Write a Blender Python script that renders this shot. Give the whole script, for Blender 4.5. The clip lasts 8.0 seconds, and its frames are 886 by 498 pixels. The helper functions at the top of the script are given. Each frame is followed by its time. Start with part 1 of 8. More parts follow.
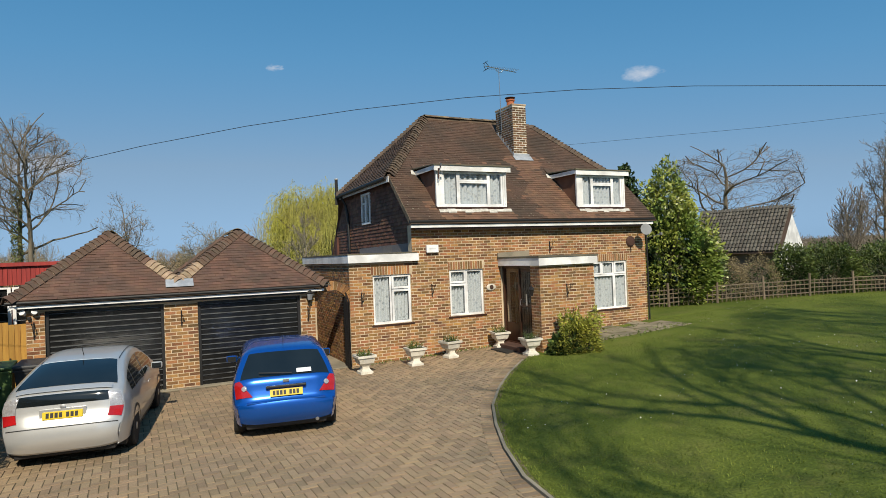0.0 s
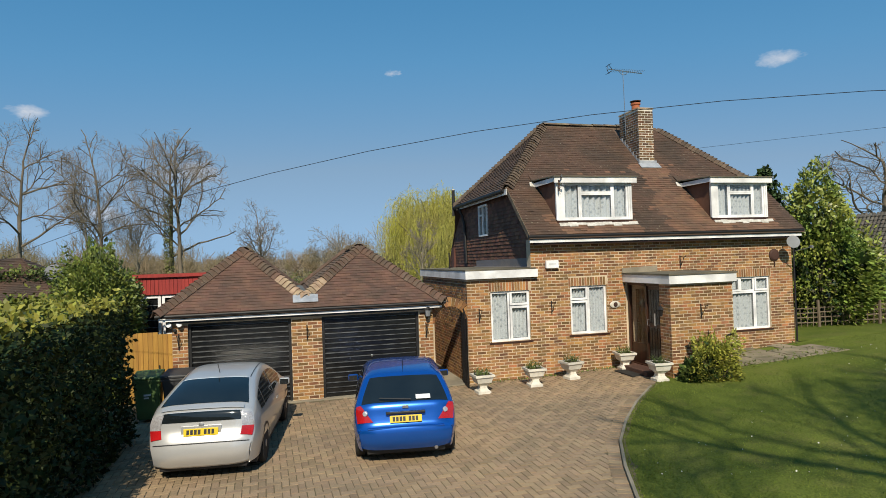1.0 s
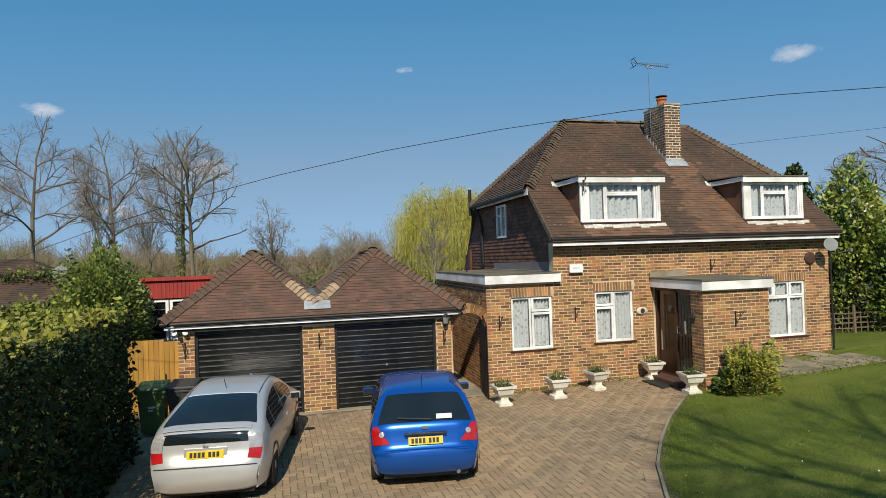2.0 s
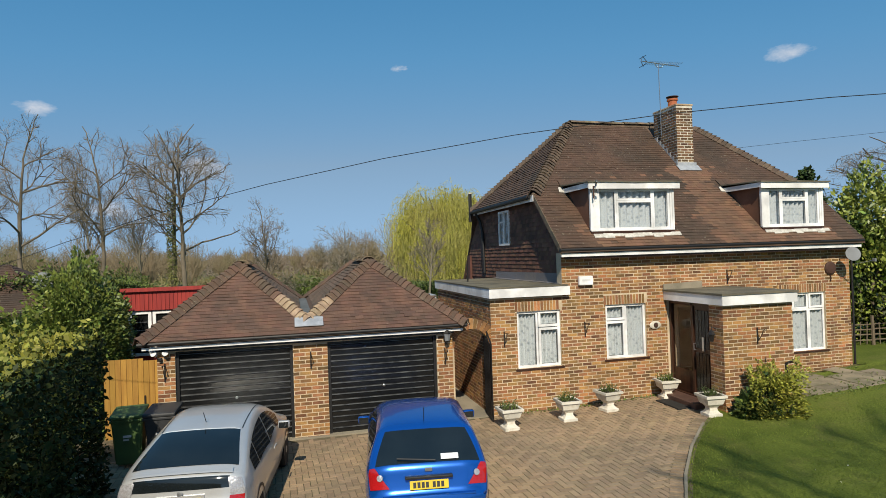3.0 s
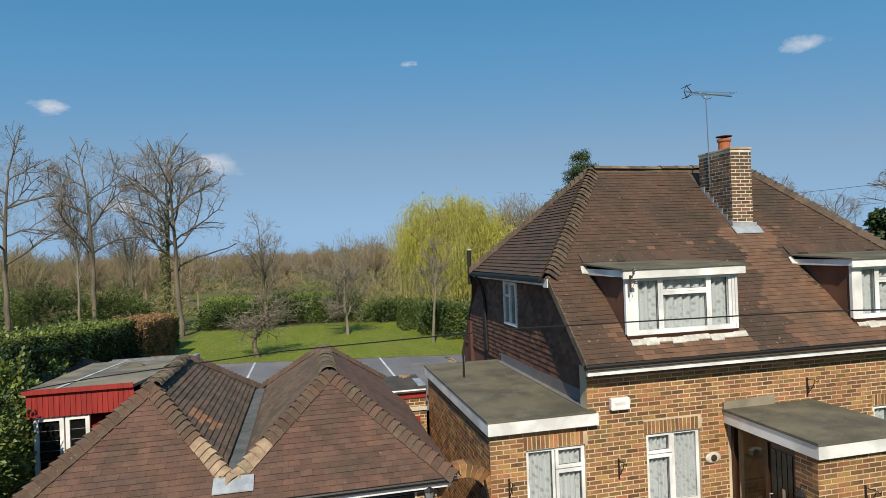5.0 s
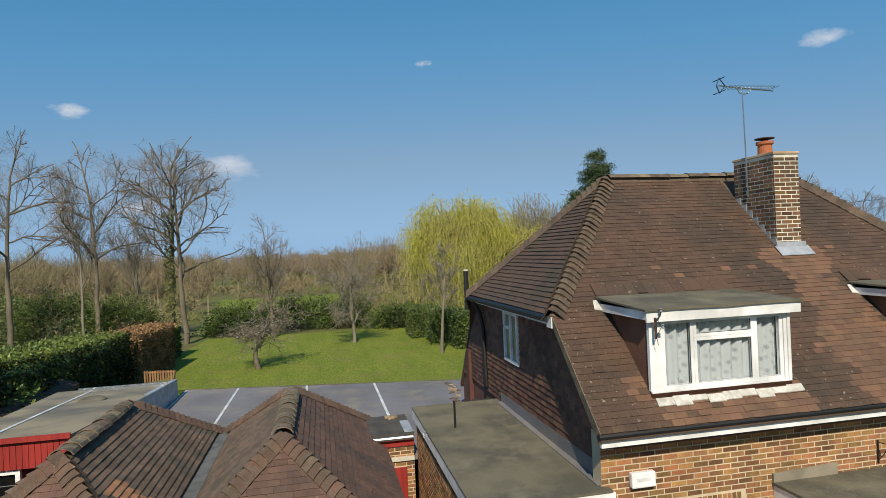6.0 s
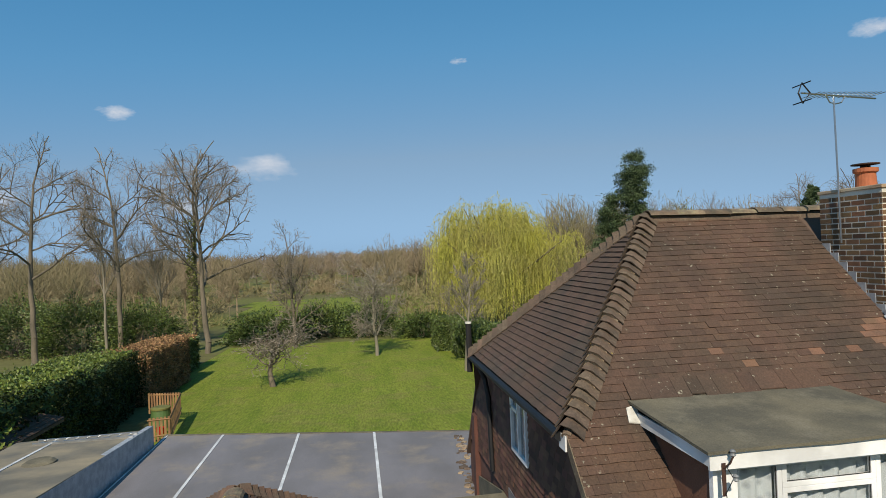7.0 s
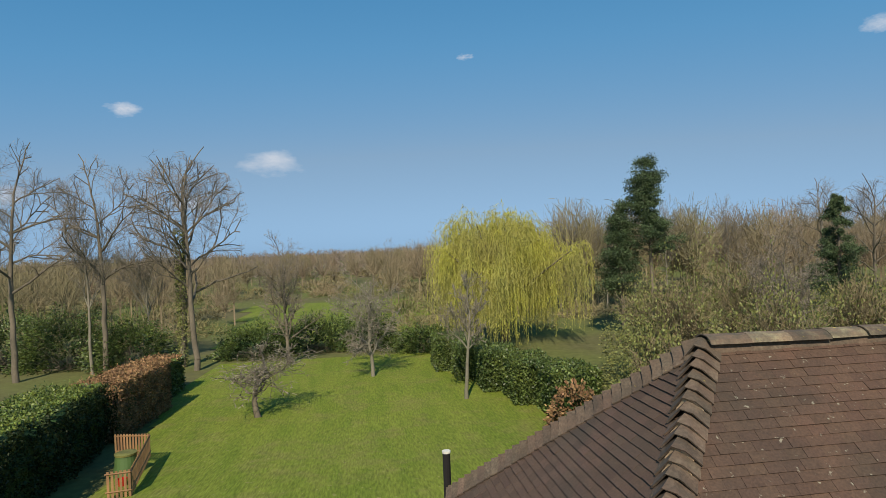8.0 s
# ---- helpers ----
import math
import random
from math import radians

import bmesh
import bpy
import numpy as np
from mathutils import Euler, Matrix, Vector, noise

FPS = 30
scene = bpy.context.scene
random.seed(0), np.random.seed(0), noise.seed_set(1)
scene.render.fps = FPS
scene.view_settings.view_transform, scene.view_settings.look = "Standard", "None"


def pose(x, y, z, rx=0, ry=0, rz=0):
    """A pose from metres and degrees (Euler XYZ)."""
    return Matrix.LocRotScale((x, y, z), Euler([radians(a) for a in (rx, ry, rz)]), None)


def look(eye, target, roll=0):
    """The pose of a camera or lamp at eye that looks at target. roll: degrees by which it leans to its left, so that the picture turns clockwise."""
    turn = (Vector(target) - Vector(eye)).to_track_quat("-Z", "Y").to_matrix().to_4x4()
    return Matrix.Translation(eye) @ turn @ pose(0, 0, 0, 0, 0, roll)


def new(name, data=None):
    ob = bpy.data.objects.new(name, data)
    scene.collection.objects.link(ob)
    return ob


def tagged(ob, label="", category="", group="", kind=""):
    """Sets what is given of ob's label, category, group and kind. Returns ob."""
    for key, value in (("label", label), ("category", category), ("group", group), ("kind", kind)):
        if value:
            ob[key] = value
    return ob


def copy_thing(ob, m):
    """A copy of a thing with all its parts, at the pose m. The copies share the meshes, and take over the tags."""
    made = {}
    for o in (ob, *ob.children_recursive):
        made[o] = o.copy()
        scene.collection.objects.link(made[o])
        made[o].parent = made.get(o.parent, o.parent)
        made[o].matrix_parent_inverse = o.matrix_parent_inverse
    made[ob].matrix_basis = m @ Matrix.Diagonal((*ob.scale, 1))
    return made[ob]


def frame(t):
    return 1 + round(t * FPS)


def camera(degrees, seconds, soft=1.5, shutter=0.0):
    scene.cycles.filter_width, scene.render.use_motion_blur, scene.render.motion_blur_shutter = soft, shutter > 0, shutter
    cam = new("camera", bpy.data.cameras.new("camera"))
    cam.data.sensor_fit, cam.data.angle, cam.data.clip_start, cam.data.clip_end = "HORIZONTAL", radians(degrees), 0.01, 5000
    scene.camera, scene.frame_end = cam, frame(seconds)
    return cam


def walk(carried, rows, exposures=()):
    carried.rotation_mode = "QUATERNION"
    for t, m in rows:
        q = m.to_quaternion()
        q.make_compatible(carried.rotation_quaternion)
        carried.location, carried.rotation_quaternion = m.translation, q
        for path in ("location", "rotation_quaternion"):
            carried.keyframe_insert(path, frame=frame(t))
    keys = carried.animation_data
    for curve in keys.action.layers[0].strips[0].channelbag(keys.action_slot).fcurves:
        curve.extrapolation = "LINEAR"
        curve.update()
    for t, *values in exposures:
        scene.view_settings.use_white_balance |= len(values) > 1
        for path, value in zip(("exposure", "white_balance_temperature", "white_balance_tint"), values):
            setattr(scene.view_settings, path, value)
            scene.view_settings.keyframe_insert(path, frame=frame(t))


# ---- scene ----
cam = camera(73.0, 8.0, soft=0.5)
# seconds, eye x y z, yaw to the left of +y, pitch, roll
ROWS = [
    (0.0, -0.335, 2.015, 2.837, -25.61, 0.65, -2.24),
    (0.5, -0.279, 2.146, 3.051, -22.14, 0.74, -2.16),
    (1.0, -0.295, 2.369, 3.241, -14.73, 1.01, -1.93),
    (1.2, -0.290, 2.466, 3.277, -12.63, 1.01, -1.93),
    (1.5, -0.281, 2.726, 3.333, -12.93, 0.89, -1.91),
    (2.5, -0.254, 3.449, 3.518, -14.10, 0.65, -1.86),
    (3.0, -0.180, 4.012, 3.700, -14.16, 0.60, -1.86),
    (3.5, 0.028, 4.761, 4.023, -14.12, 0.50, -1.93),
    (4.0, 0.327, 5.582, 4.599, -13.88, 0.31, -1.95),
    (4.5, 0.740, 6.432, 5.231, -13.74, 0.21, -1.96),
    (6.0, 2.158, 9.050, 6.129, -11.61, 0.17, -2.44),
    (6.5, 2.741, 10.185, 6.458, -10.97, 0.13, -2.39),
    (7.0, 3.415, 11.490, 7.030, -8.26, 0.10, -2.37),
    (7.5, 3.969, 13.175, 7.610, -7.47, 0.02, -2.43),
    (8.0, 4.396, 14.326, 8.471, -7.65, -0.24, -2.28),
]


def heading(x, y, z, yaw, pitch, roll):
    yaw, pitch = radians(yaw), radians(pitch)
    way = Vector((-math.sin(yaw) * math.cos(pitch), math.cos(yaw) * math.cos(pitch), math.sin(pitch)))
    return look((x, y, z), Vector((x, y, z)) + way, roll)


walk(cam, [(t, heading(*row)) for t, *row in ROWS])

# ---- daylight ----
SUN_AZ, SUN_EL = math.atan2(-0.22, -0.97), radians(40)  # the sun stands in front of the house, a little to its left
world = bpy.data.worlds.new("world")
scene.world = world
world.use_nodes = True
wn, wl = world.node_tree.nodes, world.node_tree.links
sky = wn.new("ShaderNodeTexSky")
sky.sky_type, sky.sun_disc = "NISHITA", False
sky.sun_elevation = SUN_EL
sky.sun_rotation = SUN_AZ
sky.altitude, sky.air_density, sky.dust_density, sky.ozone_density = 0, 0.9, 0.35, 3.0
# a clear spring sky: its brightness graded from azure overhead to a pale blue haze low down
grey = wn.new("ShaderNodeRGBToBW")
wl.new(sky.outputs["Color"], grey.inputs[0])
soft_sky = wn.new("ShaderNodeMath")
soft_sky.operation, soft_sky.inputs[1].default_value = "POWER", 0.45
wl.new(grey.outputs[0], soft_sky.inputs[0])
share = wn.new("ShaderNodeMapRange")
share.inputs[1].default_value, share.inputs[2].default_value = 1.15, 2.05
wl.new(soft_sky.outputs[0], share.inputs[0])
tint = wn.new("ShaderNodeValToRGB")
tint.color_ramp.elements[0].color = (0.22, 1.05, 2.18, 1)
tint.color_ramp.elements[1].color = (0.69, 1.13, 1.66, 1)
middle = tint.color_ramp.elements.new(0.45)
middle.color = (0.41, 1.16, 2.08, 1)
wl.new(share.outputs[0], tint.inputs[0])
cool = wn.new("ShaderNodeMix")
cool.data_type, cool.blend_type = "RGBA", "MULTIPLY"
cool.inputs[0].default_value = 1.0
wl.new(tint.outputs[0], cool.inputs[6])
wl.new(soft_sky.outputs[0], cool.inputs[7])
wl.new(cool.outputs[2], wn["Background"].inputs["Color"])
wn["Background"].inputs["Strength"].default_value = 0.168
sun = new("sun", bpy.data.lights.new("sun", "SUN"))
sun.data.energy, sun.data.angle, sun.data.color = 5.0, radians(0.53), (1.0, 0.90, 0.73)
to_sun = Vector((math.sin(SUN_AZ) * math.cos(SUN_EL), math.cos(SUN_AZ) * math.cos(SUN_EL), math.sin(SUN_EL)))
sun.rotation_euler = to_sun.to_track_quat("Z", "Y").to_euler()
sun.location = to_sun * 60
scene.view_settings.exposure = 0.0

# ---- materials ----
def mat(name, col, rough=0.7, metal=0.0, vary=0.0, col2=None, scale=2.0, fine=40.0, bump=0.0, island=0.0, spec=0.5, coat=0.0,
        stain=None, stain_amt=0.0, stain_scale=1.2, stretch=(1, 1, 1), bump_dist=0.01, speck=None, speck_scale=16.0, speck_from=0.66):
    """A painted or natural surface: base colour, broad patches (col2), fine grain, stains, relief and a change from piece to piece."""
    m = bpy.data.materials.new(name)
    m.use_nodes = True
    n, l = m.node_tree.nodes, m.node_tree.links
    b = n["Principled BSDF"]
    b.inputs["Roughness"].default_value, b.inputs["Metallic"].default_value = rough, metal
    b.inputs["Specular IOR Level"].default_value, b.inputs["Coat Weight"].default_value = spec, coat
    geo = n.new("ShaderNodeNewGeometry")
    mp = n.new("ShaderNodeMapping")
    mp.inputs["Scale"].default_value = stretch
    l.new(geo.outputs["Position"], mp.inputs["Vector"])
    big, small = n.new("ShaderNodeTexNoise"), n.new("ShaderNodeTexNoise")
    big.inputs["Scale"].default_value, big.inputs["Detail"].default_value = scale, 4
    small.inputs["Scale"].default_value, small.inputs["Detail"].default_value = fine, 5
    for t in (big, small):
        l.new(mp.outputs["Vector"], t.inputs["Vector"])
    mix = n.new("ShaderNodeMix")
    mix.data_type = "RGBA"
    mix.inputs[6].default_value = (*col, 1)
    mix.inputs[7].default_value = (*(col2 or [c * 0.7 for c in col]), 1)
    ramp = n.new("ShaderNodeMapRange")
    ramp.inputs[1].default_value, ramp.inputs[2].default_value = 0.38, 0.62
    l.new(big.outputs["Fac"], ramp.inputs[0])
    l.new(ramp.outputs[0], mix.inputs[0])
    out = mix.outputs[2]
    if stain:
        st = n.new("ShaderNodeTexNoise")
        st.inputs["Scale"].default_value, st.inputs["Detail"].default_value, st.inputs["Roughness"].default_value = stain_scale, 7, 0.65
        l.new(geo.outputs["Position"], st.inputs["Vector"])
        sr = n.new("ShaderNodeMapRange")
        sr.inputs[1].default_value, sr.inputs[2].default_value, sr.inputs[4].default_value = 0.5, 0.68, stain_amt
        l.new(st.outputs["Fac"], sr.inputs[0])
        sm = n.new("ShaderNodeMix")
        sm.data_type = "RGBA"
        sm.inputs[7].default_value = (*stain, 1)
        l.new(sr.outputs[0], sm.inputs[0])
        l.new(out, sm.inputs[6])
        out = sm.outputs[2]
    if speck:  # small spots of lichen or wear
        sp, sk, sx = n.new("ShaderNodeTexNoise"), n.new("ShaderNodeMapRange"), n.new("ShaderNodeMix")
        sp.inputs["Scale"].default_value, sp.inputs["Detail"].default_value = speck_scale, 3
        l.new(geo.outputs["Position"], sp.inputs["Vector"])
        sk.inputs[1].default_value, sk.inputs[2].default_value, sk.inputs[4].default_value = speck_from, speck_from + 0.06, 0.75
        l.new(sp.outputs["Fac"], sk.inputs[0])
        sx.data_type = "RGBA"
        sx.inputs[7].default_value = (*speck, 1)
        l.new(sk.outputs[0], sx.inputs[0])
        l.new(out, sx.inputs[6])
        out = sx.outputs[2]
    value = n.new("ShaderNodeMapRange")
    value.inputs[3].default_value, value.inputs[4].default_value = 1 - vary, 1 + vary
    l.new(small.outputs["Fac"], value.inputs[0])
    val = value.outputs[0]
    hsv = n.new("ShaderNodeHueSaturation")
    if island:
        info = n.new("ShaderNodeObjectInfo")
        add = n.new("ShaderNodeMath")
        l.new(geo.outputs["Random Per Island"], add.inputs[0])
        l.new(info.outputs["Random"], add.inputs[1])
        fr = n.new("ShaderNodeMath")
        fr.operation = "FRACT"
        l.new(add.outputs[0], fr.inputs[0])
        ir = n.new("ShaderNodeMapRange")
        ir.inputs[3].default_value, ir.inputs[4].default_value = 1 - island, 1 + island
        l.new(fr.outputs[0], ir.inputs[0])
        mul = n.new("ShaderNodeMath")
        mul.operation = "MULTIPLY"
        l.new(ir.outputs[0], mul.inputs[0])
        l.new(val, mul.inputs[1])
        val = mul.outputs[0]
        wn2 = n.new("ShaderNodeTexWhiteNoise")
        wn2.noise_dimensions = "1D"
        l.new(fr.outputs[0], wn2.inputs["W"])
        hr = n.new("ShaderNodeMapRange")
        hr.inputs[3].default_value, hr.inputs[4].default_value = 0.5 - 0.02 * island, 0.5 + 0.05 * island
        l.new(wn2.outputs["Value"], hr.inputs[0])
        l.new(hr.outputs[0], hsv.inputs["Hue"])
    l.new(out, hsv.inputs["Color"])
    l.new(val, hsv.inputs["Value"])
    l.new(hsv.outputs["Color"], b.inputs["Base Color"])
    if bump:
        bp = n.new("ShaderNodeBump")
        bp.inputs["Strength"].default_value, bp.inputs["Distance"].default_value = bump, bump_dist
        l.new(small.outputs["Fac"], bp.inputs["Height"])
        l.new(bp.outputs["Normal"], b.inputs["Normal"])
    return m


def glass_mat(name, tint=(0.96, 0.96, 0.955), rough=0.02):
    m = bpy.data.materials.new(name)
    m.use_nodes = True
    n, l = m.node_tree.nodes, m.node_tree.links
    tr, gl, mx, lw = n.new("ShaderNodeBsdfTransparent"), n.new("ShaderNodeBsdfGlossy"), n.new("ShaderNodeMixShader"), n.new("ShaderNodeLayerWeight")
    tr.inputs["Color"].default_value, gl.inputs["Roughness"].default_value = (*tint, 1), rough
    pw, sc = n.new("ShaderNodeMath"), n.new("ShaderNodeMath")
    pw.operation, pw.inputs[1].default_value = "POWER", 4.0
    sc.operation, sc.inputs[1].default_value, sc.inputs[2].default_value = "MULTIPLY_ADD", 0.55, 0.04
    l.new(lw.outputs["Facing"], pw.inputs[0])
    l.new(pw.outputs[0], sc.inputs[0])
    l.new(sc.outputs[0], mx.inputs[0])
    l.new(tr.outputs[0], mx.inputs[1])
    l.new(gl.outputs[0], mx.inputs[2])
    l.new(mx.outputs[0], n["Material Output"].inputs["Surface"])
    return m


def lace_mat(name):
    """White lace: a staggered row pattern of small open rounds in a dense net."""
    m = bpy.data.materials.new(name)
    m.use_nodes = True
    n, l = m.node_tree.nodes, m.node_tree.links
    b = n["Principled BSDF"]
    b.inputs["Roughness"].default_value = 0.95
    geo, mp, vo = n.new("ShaderNodeNewGeometry"), n.new("ShaderNodeMapping"), n.new("ShaderNodeTexVoronoi")
    mp.inputs["Scale"].default_value = (11, 0.0, 9)
    mp.inputs["Rotation"].default_value = (0, radians(45), 0)
    l.new(geo.outputs["Position"], mp.inputs["Vector"])
    l.new(mp.outputs["Vector"], vo.inputs["Vector"])
    vo.inputs["Scale"].default_value, vo.inputs["Randomness"].default_value = 1.0, 0.45
    rp, mx = n.new("ShaderNodeMapRange"), n.new("ShaderNodeMix")
    rp.inputs[1].default_value, rp.inputs[2].default_value = 0.10, 0.42
    l.new(vo.outputs["Distance"], rp.inputs[0])
    mx.data_type = "RGBA"
    mx.inputs[6].default_value, mx.inputs[7].default_value = (0.27, 0.30, 0.325, 1), (0.46, 0.50, 0.525, 1)
    l.new(rp.outputs[0], mx.inputs[0])
    l.new(mx.outputs[2], b.inputs["Base Color"])
    return m


M = {}
M["brick"] = mat("brick", (0.285, 0.130, 0.052), 0.85, vary=0.45, col2=(0.19, 0.092, 0.042), scale=5, fine=70, bump=0.5, island=0.48, stain=(0.43, 0.17, 0.055), stain_amt=0.55, stain_scale=2.0)
M["mortar_white"] = mat("mortar_white", (0.82, 0.76, 0.64), 0.95, vary=0.2, fine=100, bump=0.4)
M["brick_chimney"] = mat("brick_chimney", (0.165, 0.080, 0.038), 0.9, vary=0.3, col2=(0.10, 0.056, 0.030), scale=2, fine=90, bump=0.5, island=0.45, stain=(0.05, 0.04, 0.032), stain_amt=0.45)
M["mortar"] = mat("mortar", (0.66, 0.53, 0.36), 0.95, vary=0.2, fine=120, bump=0.4, stain=(0.46, 0.34, 0.22), stain_amt=0.6)
M["tile"] = mat("tile", (0.088, 0.049, 0.032), 0.88, vary=0.55, col2=(0.058, 0.038, 0.026), scale=0.9, fine=45, bump=0.8, island=0.13, stain=(0.125, 0.064, 0.038), stain_amt=0.45, stain_scale=0.7, speck=(0.30, 0.27, 0.20), speck_scale=17, speck_from=0.67)
M["tile_moss"] = mat("tile_moss", (0.165, 0.103, 0.070), 0.9, vary=0.6, col2=(0.08, 0.066, 0.045), scale=3, fine=60, bump=0.8, island=0.15, stain=(0.15, 0.075, 0.048), stain_amt=0.5, stain_scale=1.5, speck=(0.3, 0.27, 0.18), speck_from=0.68)
M["tile_clean"] = mat("tile_clean", (0.165, 0.085, 0.050), 0.85, vary=0.45, col2=(0.13, 0.072, 0.045), scale=2.0, fine=60, bump=0.6, island=0.16, stain=(0.09, 0.060, 0.042), stain_amt=0.7, stain_scale=1.7)
M["tile_garage"] = mat("tile_garage", (0.140, 0.072, 0.049), 0.85, vary=0.5, col2=(0.105, 0.060, 0.044), scale=2.6, fine=65, bump=0.6, island=0.17, stain=(0.060, 0.044, 0.034), stain_amt=0.75, stain_scale=0.9, speck=(0.33, 0.25, 0.18), speck_from=0.71)
M["bonnet_brown"] = mat("bonnet_brown", (0.128, 0.072, 0.048), 0.9, vary=0.5, col2=(0.085, 0.056, 0.040), scale=4, fine=40, bump=0.7, island=0.2, stain=(0.17, 0.125, 0.085), stain_amt=0.5, stain_scale=4, speck=(0.36, 0.30, 0.20), speck_scale=11, speck_from=0.70)
M["bonnet_pale"] = mat("bonnet_pale", (0.36, 0.265, 0.175), 0.95, vary=0.3, fine=50, bump=0.5, col2=(0.24, 0.16, 0.105), scale=5, island=0.25)
M["bonnet"] = mat("bonnet", (0.118, 0.077, 0.053), 0.9, vary=0.5, col2=(0.085, 0.062, 0.044), scale=4, fine=40, bump=0.7, island=0.22, stain=(0.175, 0.13, 0.09), stain_amt=0.5, stain_scale=5, speck=(0.50, 0.36, 0.06), speck_scale=9, speck_from=0.70)
M["tile_dark"] = mat("tile_dark", (0.092, 0.054, 0.036), 0.85, vary=0.5, col2=(0.072, 0.05, 0.035), scale=1.1, fine=45, bump=0.5, island=0.14, stain=(0.125, 0.07, 0.052), stain_amt=0.4)
M["hang_tile"] = mat("hang_tile", (0.150, 0.063, 0.040), 0.85, vary=0.3, fine=60, bump=0.4, island=0.4)
M["tile_new"] = mat("tile_new", (0.36, 0.155, 0.075), 0.85, vary=0.3, col2=(0.27, 0.13, 0.07), scale=5, fine=60, bump=0.5, island=0.25)
M["ridge"] = mat("ridge", (0.165, 0.112, 0.074), 0.9, vary=0.45, col2=(0.10, 0.08, 0.055), scale=6, fine=50, bump=0.7, island=0.3, stain=(0.26, 0.22, 0.13), stain_amt=0.6, stain_scale=7, speck=(0.50, 0.36, 0.06), speck_scale=12, speck_from=0.68)
M["pale_mortar"] = mat("pale_mortar", (0.52, 0.42, 0.29), 0.95, vary=0.3, fine=50, bump=0.5, col2=(0.36, 0.25, 0.16))
M["lead"] = mat("lead", (0.30, 0.32, 0.35), 0.55, metal=0.2, vary=0.2, fine=30, bump=0.3, col2=(0.42, 0.44, 0.47), scale=5)
M["lead_old"] = mat("lead_old", (0.155, 0.155, 0.145), 0.7, metal=0.1, vary=0.3, fine=30, bump=0.4, col2=(0.10, 0.10, 0.085), scale=4)
M["lead_pale"] = mat("lead_pale", (0.60, 0.58, 0.53), 0.8, vary=0.25, fine=25, bump=0.4, col2=(0.44, 0.42, 0.37), scale=6, stain=(0.22, 0.18, 0.13), stain_amt=0.5, stain_scale=8)
M["felt"] = mat("felt", (0.165, 0.145, 0.10), 0.95, vary=0.4, fine=60, bump=0.5, col2=(0.10, 0.092, 0.07), scale=1.5, stain=(0.22, 0.195, 0.14), stain_amt=0.6, stain_scale=2.5, spec=0.25)
M["felt_black"] = mat("felt_black", (0.055, 0.050, 0.044), 0.9, vary=0.4, fine=50, bump=0.5, col2=(0.09, 0.08, 0.066), scale=3)
M["felt_blue"] = mat("felt_blue", (0.190, 0.178, 0.186), 0.75, vary=0.25, fine=60, bump=0.2, col2=(0.150, 0.140, 0.142), scale=0.9, stain=(0.27, 0.225, 0.175), stain_amt=0.7, stain_scale=0.9, stretch=(1, 0.5, 1))
M["felt_tan"] = mat("felt_tan", (0.30, 0.245, 0.16), 0.85, vary=0.15, fine=60, bump=0.2, col2=(0.15, 0.135, 0.105), scale=0.8, stain=(0.10, 0.09, 0.07), stain_amt=0.4)
M["white"] = mat("white", (0.88, 0.875, 0.86), 0.4, vary=0.04, fine=20, stain=(0.64, 0.62, 0.56), stain_amt=0.2, stain_scale=3)
M["upvc"] = mat("upvc", (0.90, 0.90, 0.895), 0.3, vary=0.02, fine=10)
M["white_line"] = mat("white_line", (0.72, 0.72, 0.72), 0.6, vary=0.15, fine=30, stain=(0.4, 0.4, 0.4), stain_amt=0.5, stain_scale=6)
M["black"] = mat("black", (0.010, 0.010, 0.011), 0.55, vary=0.2, fine=30)
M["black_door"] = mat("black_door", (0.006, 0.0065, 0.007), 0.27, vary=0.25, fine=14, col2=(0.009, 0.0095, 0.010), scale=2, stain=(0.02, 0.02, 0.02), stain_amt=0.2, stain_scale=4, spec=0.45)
# paler than the door: the sky's glint along each rib, put into the colour
M["rib_glint"] = mat("rib_glint", (0.09, 0.094, 0.095), 0.3, vary=0.3, fine=9, col2=(0.03, 0.031, 0.033), scale=5, spec=0.6)
M["step_tile"] = mat("step_tile", (0.10, 0.05, 0.035), 0.7, vary=0.25, fine=30)
M["dark_wood"] = mat("dark_wood", (0.055, 0.022, 0.012), 0.4, vary=0.3, fine=30, stretch=(6, 6, 0.6), col2=(0.035, 0.014, 0.008))
M["red_wood"] = mat("red_wood", (0.33, 0.030, 0.022), 0.55, vary=0.15, fine=25, stretch=(8, 1, 0.5), col2=(0.25, 0.022, 0.018))
M["fence_wood"] = mat("fence_wood", (0.42, 0.225, 0.04), 0.6, vary=0.2, fine=25, stretch=(6, 6, 0.5), col2=(0.34, 0.17, 0.03), island=0.15)
M["grey_wood"] = mat("grey_wood", (0.16, 0.12, 0.08), 0.85, vary=0.3, fine=30, bump=0.4, col2=(0.15, 0.115, 0.08), scale=5, island=0.25)
M["bench_wood"] = mat("bench_wood", (0.30, 0.16, 0.07), 0.75, vary=0.25, fine=30, col2=(0.2, 0.11, 0.05), island=0.2)
M["paver"] = mat("paver", (0.335, 0.232, 0.138), 0.9, vary=0.25, fine=70, bump=0.5, col2=(0.27, 0.195, 0.125), scale=0.6, island=0.17, stain=(0.17, 0.135, 0.085), stain_amt=0.55, stain_scale=0.8)
M["paver_edge"] = mat("paver_edge", (0.30, 0.215, 0.135), 0.9, vary=0.25, fine=70, bump=0.5, island=0.22, stain=(0.13, 0.11, 0.08), stain_amt=0.5)
